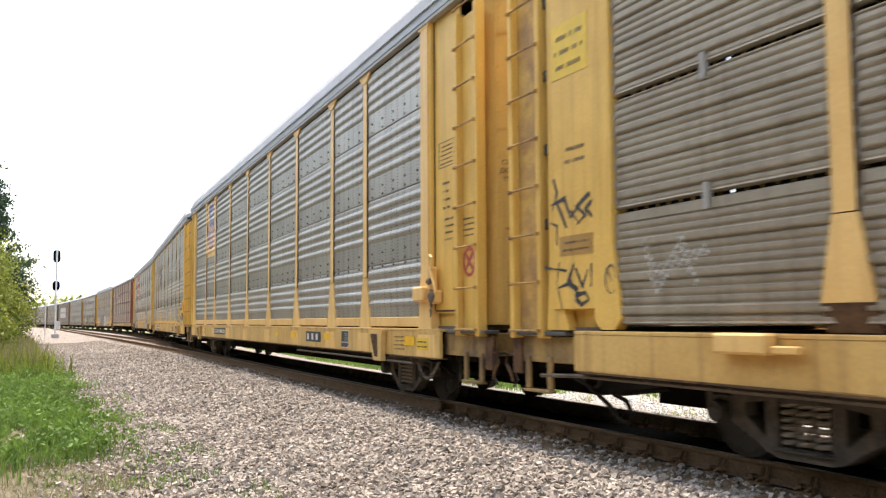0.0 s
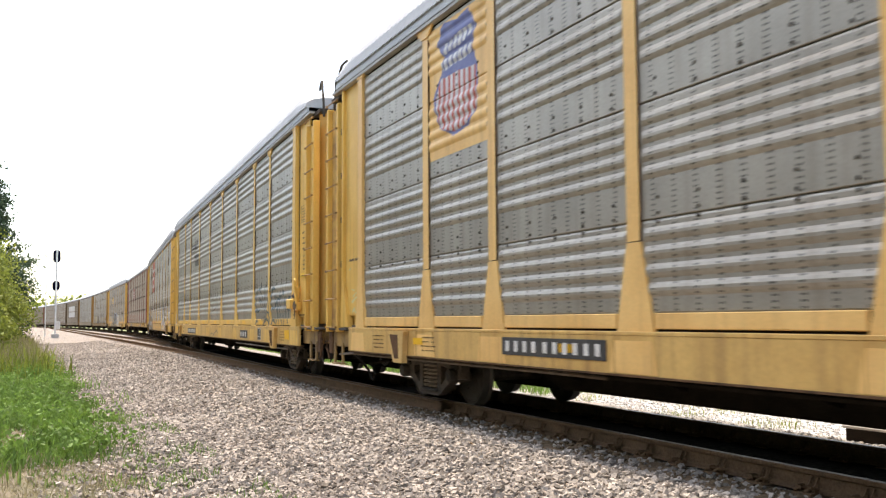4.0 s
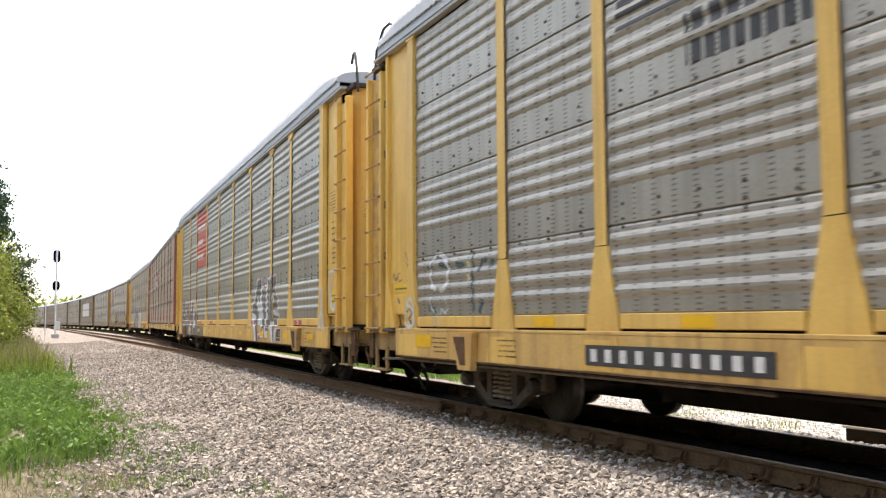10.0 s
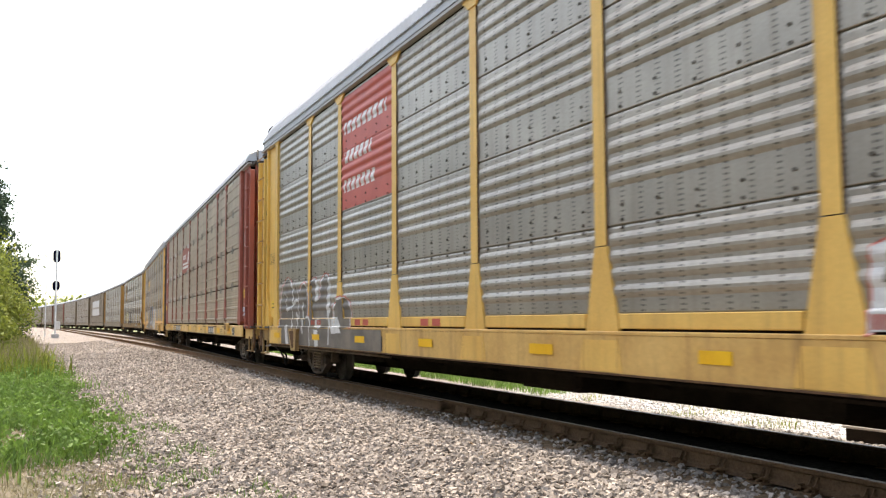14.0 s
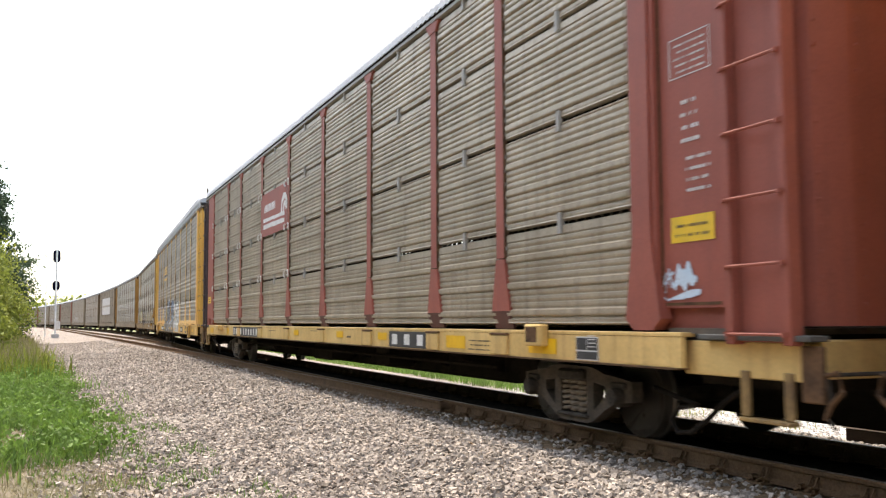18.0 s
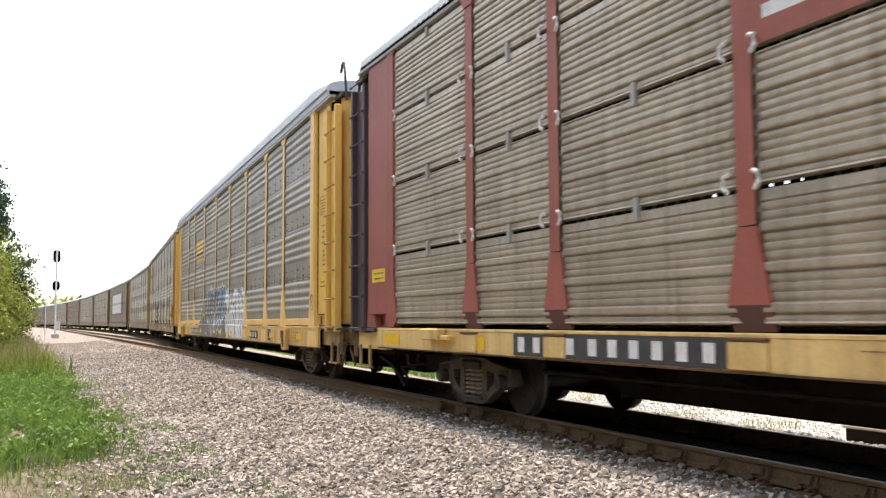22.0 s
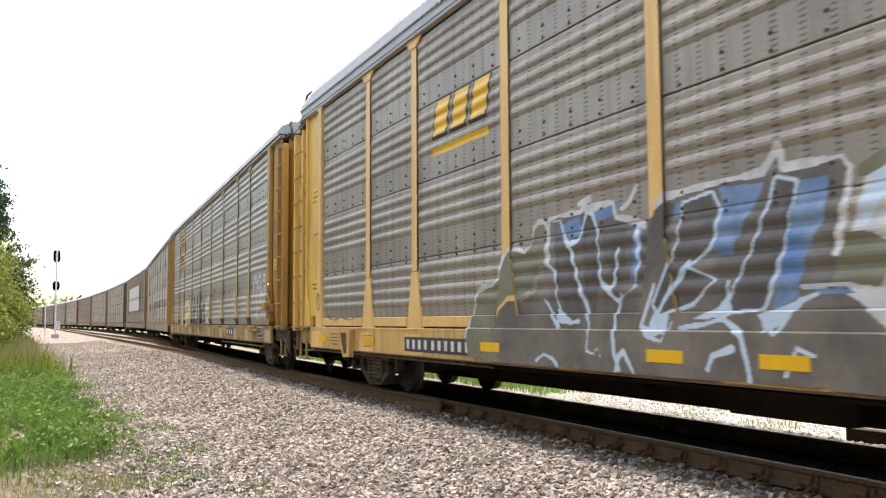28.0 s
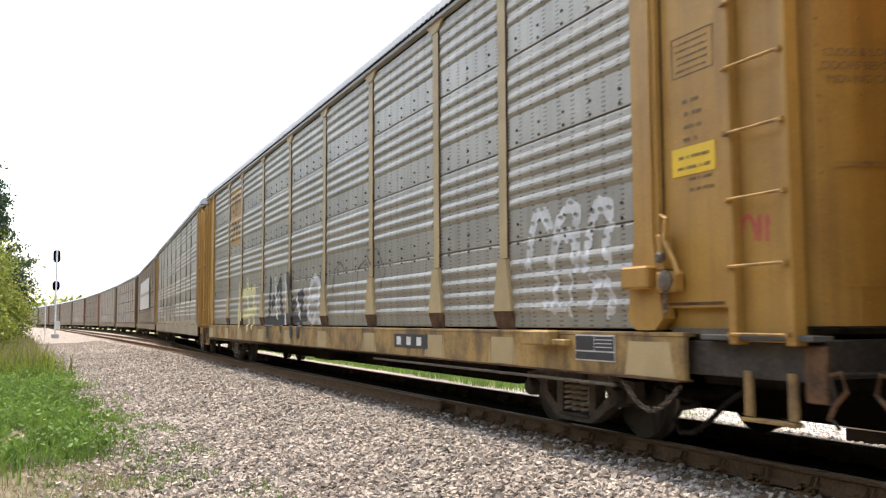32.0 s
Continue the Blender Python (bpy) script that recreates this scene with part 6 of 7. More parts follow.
for x in POSTS:
    foot = part("foot_block", shared(("foot_block", x), lambda: Geo().box(x - 0.21, x + 0.21, -1.548, -1.515, 0.80, 1.02, 0, 0.008), "sill_pale"), "", E_CAR)
    part("foot_cap", shared(("foot_cap", x), lambda: Geo().box(x - 0.215, x + 0.215, -1.556, -1.50, 1.024, 1.05, 0, 0.006), "rust"), "", foot, "rusty lip of the foot block")
data_plates(E_CAR, 10.9, 0.4, 0.80, 1.03)
pad = part("tie_down_pad", Geo().box(9.98, 10.34, -1.62, -1.52, 0.92, 1.15, 0, 0.015), "sill_pale", E_CAR)
part("recess", Geo().box(10.02, 10.26, -1.624, -1.62, 0.96, 1.12), "rust", pad)
winch_pad(E_CAR, -10.2, "sill_pale")
right_end_marks(E_CAR, "white", (1.84, 2.06), 73)
paint(E_CAR, "graffiti_tag", 12.1, 12.75, 1.35, 1.72, "sky_blue", [(0, strokes(spikes(12.14, 12.66, 1.38, 1.68, 4, 6) + [[(12.2, 1.4), (12.3, 1.36), (12.72, 1.42)]], 0.014))], 0.010, flat=-1.442, label="light blue tag")
n = plate(E_CAR, "notice", -12.79, -12.21, 1.80, 2.01, -1.515, "notice", "yellow notice panel")
bars(n, "notice_text", -12.74, -12.26, 1.83, 1.99, 2, -1.520, "ink", 74)
for x in [-11.95] + POSTS[:4]:
    for z in (2.25, 3.3, 4.3):
        for s in (-1, 1):
            if x < -11 and s < 0:
                continue
            xx = x + s * (0.13 if x > -11 else 0.2)
            part("hook", Geo().tube([(xx, -1.55, z + 0.07), (xx + s * 0.06, -1.56, z + 0.05), (xx + s * 0.07, -1.56, z - 0.03), (xx + s * 0.02, -1.55, z - 0.07)], 0.02, 6), "white", E_CAR, "white-painted steel hook")

# car F
F = CARS["F"]


olive_shape = [[(-5.34, 1.0), (-5.28, 1.14), (-5.19, 1.32), (-5.1, 1.55), (-4.92, 1.6), (-4.65, 1.61), (-4.52, 1.71), (-4.37, 1.92), (-4.23, 2.01), (-4.05, 2.01), (-3.84, 1.95), (-3.71, 2.04), (-3.67, 2.21), (-3.55, 2.27), (-3.43, 2.26), (-3.35, 2.15), (-3.38, 1.99), (-3.41, 1.82), (-3.53, 1.78), (-3.65, 1.62), (-3.78, 1.52), (-3.94, 1.48), (-4.25, 1.48), (-4.53, 1.33), (-4.61, 1.12), (-4.67, 1.01)], [(-5.34, 1.0), (-4.67, 1.01), (-4.38, 0.69), (-5.26, 0.74)]]
letter_body = [[(-4.67, 1.01), (-4.57, 1.17), (-4.48, 1.31), (-4.25, 1.42), (-3.95, 1.4), (-3.66, 1.49), (-3.45, 1.7), (-3.38, 1.79), (-3.33, 2.27), (-3.14, 2.29), (-2.7, 2.29), (-2.54, 2.32), (-2.13, 2.32), (-2.08, 2.17), (-1.78, 2.11), (-1.63, 2.05), (-1.32, 2.16), (-1.39, 0.73), (-4.38, 0.69)], [(-1.42, 2.2), (-1.31, 2.27), (-0.78, 2.3), (-0.13, 2.31), (0.08, 2.31), (0.63, 2.31), (0.7, 2.23), (0.65, 1.97), (0.52, 1.41), (0.73, 1.31), (1.09, 1.04), (1.27, 0.73), (-2.72, 0.68), (-1.61, 1.59)]]
blue_shapes = [[(-3.16, 2.17), (-2.73, 2.25), (-2.65, 2.06), (-2.91, 2.02), (-3.05, 1.51), (-3.19, 1.84)], [(-2.5, 2.3), (-2.02, 2.31), (-2.11, 2.19), (-2.39, 2.16)], [(-1.93, 2.11), (-1.64, 2.11), (-1.7, 1.58), (-1.85, 1.53), (-1.78, 2.04)],
    [(-1.23, 2.19), (-0.67, 2.24), (-0.99, 2.18), (-1.21, 2.04)], [(-0.63, 2.26), (-0.11, 2.23), (-0.18, 2.12), (-0.36, 1.91), (-0.48, 1.7), (-0.69, 1.74), (-0.65, 1.93), (-0.57, 2.12)],
    [(0.23, 2.19), (0.51, 2.19), (0.47, 1.91), (0.32, 1.71), (0.19, 1.36), (-0.06, 1.25), (0.05, 1.64), (0.15, 1.9)], [(0.36, 1.4), (0.64, 1.41), (0.71, 1.36), (0.36, 1.37)]]
low_blue = [[(-3.18, 1.32), (-2.82, 1.19), (-3.12, 1.16)], [(-1.53, 1.19), (-1.3, 1.46), (-1.27, 1.24), (-1.32, 1.06), (-1.59, 1.05)], [(-0.95, 1.19), (-0.53, 1.21), (-0.39, 1.26), (-0.52, 1.41), (-0.67, 1.29)], [(-0.16, 1.23), (0.3, 1.36), (0.03, 1.14), (-0.13, 1.09)]]
dark_letters = [[(-3.22, 2.08), (-2.97, 2.09), (-2.81, 1.63), (-2.7, 1.26), (-3.0, 1.26), (-3.17, 1.58)], [(-2.58, 2.3), (-2.4, 2.1), (-2.3, 1.61), (-2.48, 1.25), (-2.64, 1.5), (-2.65, 2.06)], [(-2.29, 2.09), (-1.93, 2.05), (-1.9, 1.56), (-2.1, 1.54), (-2.27, 1.79)],
    [(-1.41, 2.22), (-1.17, 2.21), (-1.38, 1.78), (-1.62, 1.47), (-1.85, 1.53), (-1.6, 1.85)]]
bold_letters = [[(-1.07, 2.18), (-0.71, 2.22), (-0.63, 2.08), (-0.73, 1.79), (-1.05, 1.63), (-0.7, 1.51), (-0.98, 1.34), (-1.4, 1.24), (-1.48, 1.33), (-1.16, 1.82), (-1.07, 2.18)],
    [(0.01, 2.24), (0.2, 2.19), (0.09, 1.77), (-0.16, 1.28), (-0.5, 1.26), (-0.53, 1.33), (-0.23, 1.75), (-0.06, 2.06), (0.01, 2.24)]]
fine_a = [[(-3.33, 2.27), (-3.35, 1.79)], [(-3.25, 2.24), (-3.1, 2.24), (-3.01, 2.04), (-2.91, 1.96), (-2.82, 1.75), (-2.73, 1.52), (-2.64, 1.39), (-2.53, 1.17), (-2.51, 1.04)], [(-2.94, 1.97), (-2.74, 1.99), (-2.62, 2.22), (-2.59, 2.27)],
    [(-2.59, 2.29), (-2.48, 2.23), (-2.4, 2.06), (-2.36, 1.72), (-2.34, 1.55), (-2.25, 1.5), (-2.17, 1.48)], [(-3.34, 1.79), (-3.2, 1.69), (-3.17, 1.4), (-3.08, 1.22), (-3.13, 1.13)], [(-3.43, 1.41), (-3.25, 1.24), (-3.11, 1.13)],
    [(-3.08, 1.19), (-2.88, 1.16), (-2.72, 1.18)], [(-2.05, 1.86), (-2.09, 1.58), (-2.2, 1.46), (-2.07, 1.37), (-1.76, 1.5)], [(-1.73, 2.02), (-1.72, 1.71), (-1.81, 1.48)]]
fine_b = [[(-1.99, 1.45), (-2.07, 1.25), (-2.08, 1.05), (-2.07, 0.89), (-1.99, 0.73)], [(-1.47, 1.5), (-1.53, 1.39), (-1.68, 1.13), (-1.41, 1.06)], [(-2.51, 1.04), (-2.54, 0.89), (-2.43, 0.86), (-2.34, 0.92), (-2.29, 0.83)],
    [(-2.05, 0.7), (-1.99, 0.85), (-1.91, 0.9), (-1.75, 0.71)], [(-3.53, 0.76), (-3.38, 0.83), (-3.2, 0.79), (-3.1, 0.72)]]
fine_c = [[(-1.01, 1.68), (-1.34, 1.35), (-1.57, 1.06), (-1.35, 1.0), (-1.23, 1.17)], [(0.25, 1.42), (0.7, 1.43)], [(-1.13, 1.12), (-0.82, 1.15), (-0.58, 1.2), (-0.35, 1.07), (-0.27, 0.81), (-0.24, 0.62)],
    [(-0.17, 1.22), (-0.01, 1.07), (0.21, 1.32), (0.37, 1.37)], [(-0.58, 1.25), (-0.52, 1.49)], [(-0.74, 0.79), (-0.68, 0.9), (-0.45, 0.96)], [(0.11, 0.78), (0.23, 0.98), (0.39, 0.93)]]
top_edge = [[(-3.33, 2.27), (-3.14, 2.29), (-2.7, 2.29), (-2.61, 2.36)], [(-2.62, 2.3), (-2.13, 2.32), (-2.08, 2.17), (-1.78, 2.11), (-1.63, 2.05)], [(-1.98, 2.24), (-1.87, 2.28), (-1.74, 2.42)],
    [(-2.73, 2.37), (-2.54, 2.4)], [(-1.42, 2.2), (-1.31, 2.27), (-0.78, 2.3), (-0.13, 2.31), (0.05, 2.49), (0.08, 2.31), (0.63, 2.31), (0.7, 2.23), (0.65, 1.97), (0.57, 1.65)]]
pale_zone = [[(0.59, 1.41), (0.72, 1.82), (0.84, 2.21), (1.14, 2.24), (1.42, 2.14), (1.51, 2.27), (1.74, 2.16), (2.0, 2.12), (2.25, 2.03), (2.56, 2.01), (2.49, 0.74), (0.75, 0.94), (0.51, 1.22)]]
olive_patch = [[(0.46, 1.8), (0.86, 1.77), (1.12, 1.61), (0.91, 1.4), (0.45, 1.46)], [(1.65, 2.07), (1.95, 2.07), (1.92, 1.95), (1.67, 1.96)]]
olive_lines = [[(1.65, 2.11), (2.0, 2.1), (2.2, 1.98)], [(2.0, 2.08), (1.93, 1.77), (1.71, 1.58)], [(1.42, 1.47), (1.54, 1.59)],
    [(1.41, 1.34), (1.58, 1.13), (1.81, 0.72)], [(1.86, 1.29), (2.1, 1.06)], [(2.22, 1.44), (2.39, 1.17)],
    [(2.13, 1.71), (2.42, 1.69)], [(0.8, 2.19), (1.01, 2.26)], [(1.24, 1.56), (1.09, 1.04)]]
sky_patch = [[(0.91, 2.22), (1.08, 2.23), (1.14, 2.15), (0.93, 1.95), (0.79, 1.77), (0.78, 1.96)], [(1.48, 2.24), (1.57, 2.27), (1.53, 1.97), (1.43, 1.68), (1.37, 1.73), (1.44, 1.98)], [(1.65, 2.17), (1.9, 2.18), (1.95, 2.13), (1.68, 2.08)],
    [(2.44, 2.14), (2.56, 2.16), (2.56, 2.03), (2.46, 2.04)]]
sweep = [[(-0.18, 1.02), (0.24, 1.12), (0.39, 1.08), (0.82, 0.81), (1.14, 0.64), (0.67, 0.62), (0.31, 0.83)]]
far_lines = [[(2.7, 1.9), (2.65, 1.3), (2.9, 0.85)], [(3.2, 1.9), (3.4, 1.2)], [(3.7, 1.4), (3.9, 0.85)], [(3.0, 2.1), (3.6, 2.0), (3.9, 1.7)]]
olive_edge = [olive_shape[0][:18]]
paint(F, "graffiti_mural", -5.5, 4.3, 0.70, 2.55, "olive chalk smoke blue sky_blue soot", [
    (1, either(fills(pale_zone), rect(2.3, 4.2, 0.72, 2.15))), (4, fills(sky_patch)), (0, either(fills(olive_patch), strokes(olive_lines, 0.05), strokes(far_lines, 0.06))),
    (0, fills(olive_shape)), (2, fills(letter_body)), (2, fills(sweep)), (3, fills(blue_shapes)), (4, fills(low_blue)), (5, fills(dark_letters)), (4, strokes(bold_letters, 0.030)), (5, fills(bold_letters)),
    (4, either(strokes(fine_a, 0.020), strokes(fine_b, 0.018), strokes(fine_c, 0.020))), (1, either(strokes(olive_edge, 0.022), strokes(top_edge, 0.030)))],
      0.013, label="large blue, grey and white graffiti mural across panels and sill")
paint(F, "emblem", -6.65, -4.6, 3.4, 4.35, "bright black", [
    (1, lambda X, Z: (np.mod(X - 0.25 * (Z - 3.7) + 6.5, 0.6) < 0.52) & (X - 0.25 * (Z - 3.7) > -6.5) & (X - 0.25 * (Z - 3.7) < -4.78) & (Z > 3.70) & (Z < 4.26)),
    (0, lambda X, Z: (np.mod(X - 0.25 * (Z - 3.7) + 6.47, 0.6) < 0.43) & (X - 0.25 * (Z - 3.7) > -6.47) & (X - 0.25 * (Z - 3.7) < -4.82) & (Z > 3.74) & (Z < 4.22)),
    (0, rect(-6.5, -4.75, 3.48, 3.57))], 0.025, label="three yellow slanted blocks over a yellow bar")
reflectors(F, [-4.9, -1.55, -0.15, 2.0, 4.9, 8.0, 10.8, -11.9, -9.3], 0.82, 0.93, 0.5, -1.529)
sill_label(F, -7.45, -5.15, 0.75, 0.96, 10)
sill_label(F, 5.3, 6.4, 0.76, 0.96, 3)
data_plates(F, 7.7)
right_end_marks(F, seed=81, notice_z=(1.80, 2.03))
door_words(F, 3.5)
paint(F, "sign_disc", 11.9, 12.25, 1.35, 1.8, "ink", [(0, strokes([loop(12.06, 1.56, 0.11, 0.15), [(11.98, 1.67), (12.14, 1.45)]], 0.016))], 0.012, flat=-1.520)
bars(F, "stencil_text", -12.65, -12.25, 2.86, 3.0, 1, -1.433, "ink", 84)
n = plate(F, "notice", -12.75, -12.18, 1.76, 2.0, -1.433, "notice", "yellow notice panel")
bars(n, "notice_text", -12.7, -12.24, 1.8, 1.98, 2, -1.438, "ink", 85)
n = plate(F, "emblem_board", -12.75, -12.3, 3.5, 3.85, -1.433, "notice")
bars(n, "emblem_text", -12.7, -12.34, 3.53, 3.82, 3, -1.438, "ink", 86)
paint(F, "sign_disc", -12.14, -11.84, 1.35, 1.8, "ink", [(0, strokes([loop(-11.99, 1.56, 0.11, 0.15), [(-12.07, 1.67), (-11.91, 1.45)]], 0.016))], 0.012, flat=-1.520)
paint(F, "graffiti_tag", -10.4, -8.2, 1.3, 2.1, "smoke", [(0, strokes(scribble(-11.4, -9.5, 1.95, 2.2, 4, 15), 0.008))], 0.010)
squiggle = [[(-11.55, 1.3), (-11.2, 1.22), (-10.6, 1.25), (-10.1, 1.21), (-9.7, 1.28)], [(-11.0, 1.24), (-10.93, 1.18), (-10.86, 1.24)]]
paint(F, "graffiti_tag", -11.7, -9.5, 1.12, 1.4, "smoke", [(0, strokes(squiggle, 0.010))], 0.010)
jack_pad(F, 9.75, "sill")
jack_pad(F, -10.1, "sill")

# car G
G = CARS["G"]
loops = [[(9.8, 1.8), (9.85, 2.11), (9.95, 2.32), (10.16, 2.32), (10.26, 2.19)], [(10.31, 1.77), (10.44, 2.21), (10.68, 2.37), (10.84, 2.3), (10.78, 2.03), (10.8, 1.74)], [(10.44, 2.06), (10.78, 2.06)],
    [(10.98, 1.73), (11.07, 2.11), (11.21, 2.31), (11.41, 2.27), (11.43, 2.11), (11.33, 1.93), (11.39, 1.79)]]
scuffs = [[(10.42, 1.61), (10.35, 1.29)], [(10.71, 1.63), (10.67, 1.23)], [(11.08, 1.61), (11.23, 1.55), (11.07, 1.34)],
    [(11.33, 1.58), (11.47, 1.33), (11.37, 1.23)], [(10.11, 1.35), (10.59, 1.32)]]
olive_marks = [[(-7.3, 2.21), (-7.23, 1.11)], [(-6.32, 2.25), (-6.02, 1.03)], [(-5.32, 2.07), (-5.42, 1.11)],
    [(-7.29, 1.97), (-5.31, 1.99)], [(-7.0, 1.34), (-5.14, 1.5)]]
black_marks = [[(-3.41, 2.14), (-3.49, 0.91)], [(-3.14, 1.59), (-2.38, 2.1), (-2.06, 1.05)], [(-1.44, 2.18), (-1.09, 0.93)],
    [(-1.0, 1.55), (-0.26, 1.77), (-0.48, 0.94)], [(-3.89, 1.18), (-0.01, 1.3)]]
white_marks = [[(-2.92, 2.18), (-2.64, 1.31)], [(-1.93, 2.21), (-1.62, 1.18)], [(0.21, 1.41), (0.34, 1.93), (0.69, 2.09), (1.08, 1.9), (0.96, 1.46)],
    [(0.21, 1.64), (0.96, 1.68)], [(0.22, 1.3), (0.53, 1.18), (0.79, 1.29), (1.14, 1.18)], [(-0.75, 1.67), (-0.49, 1.3)]]
scribbles = [[(1.9, 1.29), (2.08, 2.13), (2.45, 2.27), (2.81, 2.09), (2.88, 1.28)], [(3.32, 1.28), (3.55, 2.1), (3.96, 2.22), (4.17, 2.02)], [(4.41, 2.1), (4.11, 2.36), (4.55, 2.37), (4.97, 1.98), (4.75, 1.72)]]
paint(G, "graffiti_tag", 9.5, 11.8, 1.15, 2.6, "chalk", [(0, lambda X, Z: either(strokes(loops, 0.075), strokes(scuffs, 0.045))(X, Z) & (np.sin(Z * 48) + 0.5 * np.sin(X * 41 + Z * 30) < 0.75))], 0.014, label="worn chalky white spray-painted loops")
paint(G, "graffiti_tag", -8.0, 1.4, 0.75, 2.4, "chalk black gold", [(2, strokes(olive_marks, 0.12)), (1, strokes(black_marks, 0.12)), (0, strokes(white_marks, 0.07))], 0.016, label="black, white and olive graffiti letters")
paint(G, "graffiti_tag", 1.4, 5.6, 1.1, 2.7, "smoke", [(0, strokes(scribbles, 0.022))], 0.016, label="dark looping scrawl")
paint(G, "emblem", -9.0, -7.4, 3.3, 5.1, "ochre black", [(0, rect(-8.9, -7.4, 3.4, 5.05)), (1, strokes(scribble(-8.75, -7.55, 4.3, 4.9, 3, 2) + scribble(-8.75, -7.55, 3.55, 4.1, 3, 3), 0.04))], 0.03, label="ochre emblem panel")
sill_label(G, 5.55, 6.9, 0.80, 1.0, 3)
winch_pad(G, 10.25, "sill_grimy")
data_plates(G, 10.85, 0.7, 0.80, 1.05)
right_end_marks(G, seed=91, notice_z=(2.40, 2.64))
door_words(G)
brake_gear(G, "ochre")
paint(G, "graffiti_tag", 13.15, 13.6, 1.2, 2.1, "red", [(0, strokes(scribble(13.2, 13.55, 1.75, 2.0, 2, 9), 0.014))], 0.012, flat=-1.449)

# small stencilled notes along the sills
for i, (car, spots) in enumerate(((B, (10.75, -11.3, -9.3)), (C, (10.7, -11.2, -9.3)), (D, (10.7, -11.2)), (F, (10.45, 9.0, -11.2, -9.4)))):
    for j, x in enumerate(spots):
        bars(car, "stencil_text", x, x + 0.5, 0.76, 1.0, 4, -1.521, "sill_grimy", 200 + 10 * i + j, "", 0.3)

# far cars with signs
for idx, (x0, x1, z0, z1) in ((8, (-6.5, 6.5, 2.2, 4.4)),):
    plate(TRAIN[idx][0], "sign_board", x0, x1, z0, z1, -1.56, "white", "large white panel with dark stripes")
    plate(TRAIN[idx][0], "sign_board", x0, x1, 3.2, 3.45, -1.568, "slat")
for i in (7, 9, 10, 12, 14):
    paint(TRAIN[i][0], "graffiti_tag", -8, 2, 1.3, 2.3, "chalk smoke", [(i % 2, strokes(scribble(-7.5, 1.5, 1.4, 2.2, 7, i), 0.07))], 0.06, ribbed=True)


# ---- loose ballast stones ----
CUBE_V = np.array([(x, y, z) for z in (-1, 1) for x, y in ((-1, -1), (1, -1), (1, 1), (-1, 1))]) * 0.72
CUBE_F = np.array([(3, 2, 1, 0), (4, 5, 6, 7), (0, 1, 5, 4), (1, 2, 6, 5), (2, 3, 7, 6), (3, 0, 4, 7)])


def stones(name, places, size, mat, label, seed):
    """Many small angular stones, joined; places are (x, y, z)."""
    rng = np.random.default_rng(seed)
    P = np.array(places)
    n = len(P)
    V = np.repeat(CUBE_V[None], n, 0) * rng.uniform(0.55, 1.25, (n, 8, 3))
    V *= (rng.uniform(0.55, 1.45, (n, 1, 3)) * rng.uniform(size[0], size[1], (n, 1, 1)))
    q = rng.normal(size=(n, 4))
    q /= np.linalg.norm(q, axis=1, keepdims=True)
    w, x, y, z = q.T
    R = np.stack([np.stack([1 - 2 * (y * y + z * z), 2 * (x * y - z * w), 2 * (x * z + y * w)], -1),
                  np.stack([2 * (x * y + z * w), 1 - 2 * (x * x + z * z), 2 * (y * z - x * w)], -1),
                  np.stack([2 * (x * z - y * w), 2 * (y * z + x * w), 1 - 2 * (x * x + y * y)], -1)], 1)
    V = np.einsum("nij,nkj->nki", R, V)
    V[:, :, 2] *= 0.8
    V += P[:, None, :]
    F = (CUBE_F[None] + (np.arange(n) * 8)[:, None, None]).reshape(-1, 4)
    return fast_mesh(name, V.reshape(-1, 3), F, mat, label)


def fast_mesh(name, V, F, mat, label, category="stones", parent=None):
    me = bpy.data.meshes.new(name)
    k = F.shape[1]
    me.vertices.add(len(V))
    me.vertices.foreach_set("co", V.astype(np.float32).ravel())
    me.loops.add(F.size)
    me.loops.foreach_set("vertex_index", F.astype(np.int32).ravel())
    me.polygons.add(len(F))
    me.polygons.foreach_set("loop_start", np.arange(0, F.size, k, dtype=np.int32))
    me.materials.append(M[mat])
    me.polygons.foreach_set("use_smooth", [False] * len(F))
    me.update(calc_edges=True)
    ob = new(name, me)
    if parent is not None:
        ob.parent = parent
        return ob
    return tagged(ob, label, category, kind="stuff")


rng = np.random.default_rng(7)
spots = []
for x0, x1, dens in ((-2.6, 9, 240), (-9, -2.6, 720), (-16, -9, 640), (-27, -16, 330), (-48, -27, 120), (-75, -48, 34)):
    for y0, y1, f in ((0.3, 6.6, 1.0), (6.6, 9.0, 0.25)):
        n = int((x1 - x0) * (y1 - y0) * dens * f)
        for x, y in zip(rng.uniform(x0, x1, n), rng.uniform(y0, y1, n)):
            if y < 1.9 and rng.random() > max(0.06, (y - 1.1) / 0.9):
                continue
            spots.append((x, y, max(ground_height(x, y), -0.405) + rng.uniform(-0.008, 0.022)))
S_ARR = np.array(S_TIES)
keep = []
for x, y, z in spots:
    off = float(np.interp(x, PX, PY)) - y
    if 0.62 < off < 0.90 or -0.90 < off < -0.62:
        continue
    s = x
    near_tie = np.min(np.abs(S_ARR - np.interp(x, PX, S_AXIS))) < 0.14
    if abs(off) < 0.66 or -1.3 < off < 0 or 0 < off < 1.10 + rng.exponential(0.16):
        if off < 0.9 or rng.random() > 0.25:
            continue
        z = -0.172
    if near_tie and abs(off) < 1.36:
        if rng.random() > 0.22:
            continue
        z = -0.165
    keep.append((x, y, z))
fine = []
for x, y in zip(rng.uniform(-16, -5, 9000), rng.uniform(0.3, 2.1, 9000)):
    fine.append((x, y, max(ground_height(x, y), -0.418) + rng.uniform(-0.004, 0.008)))
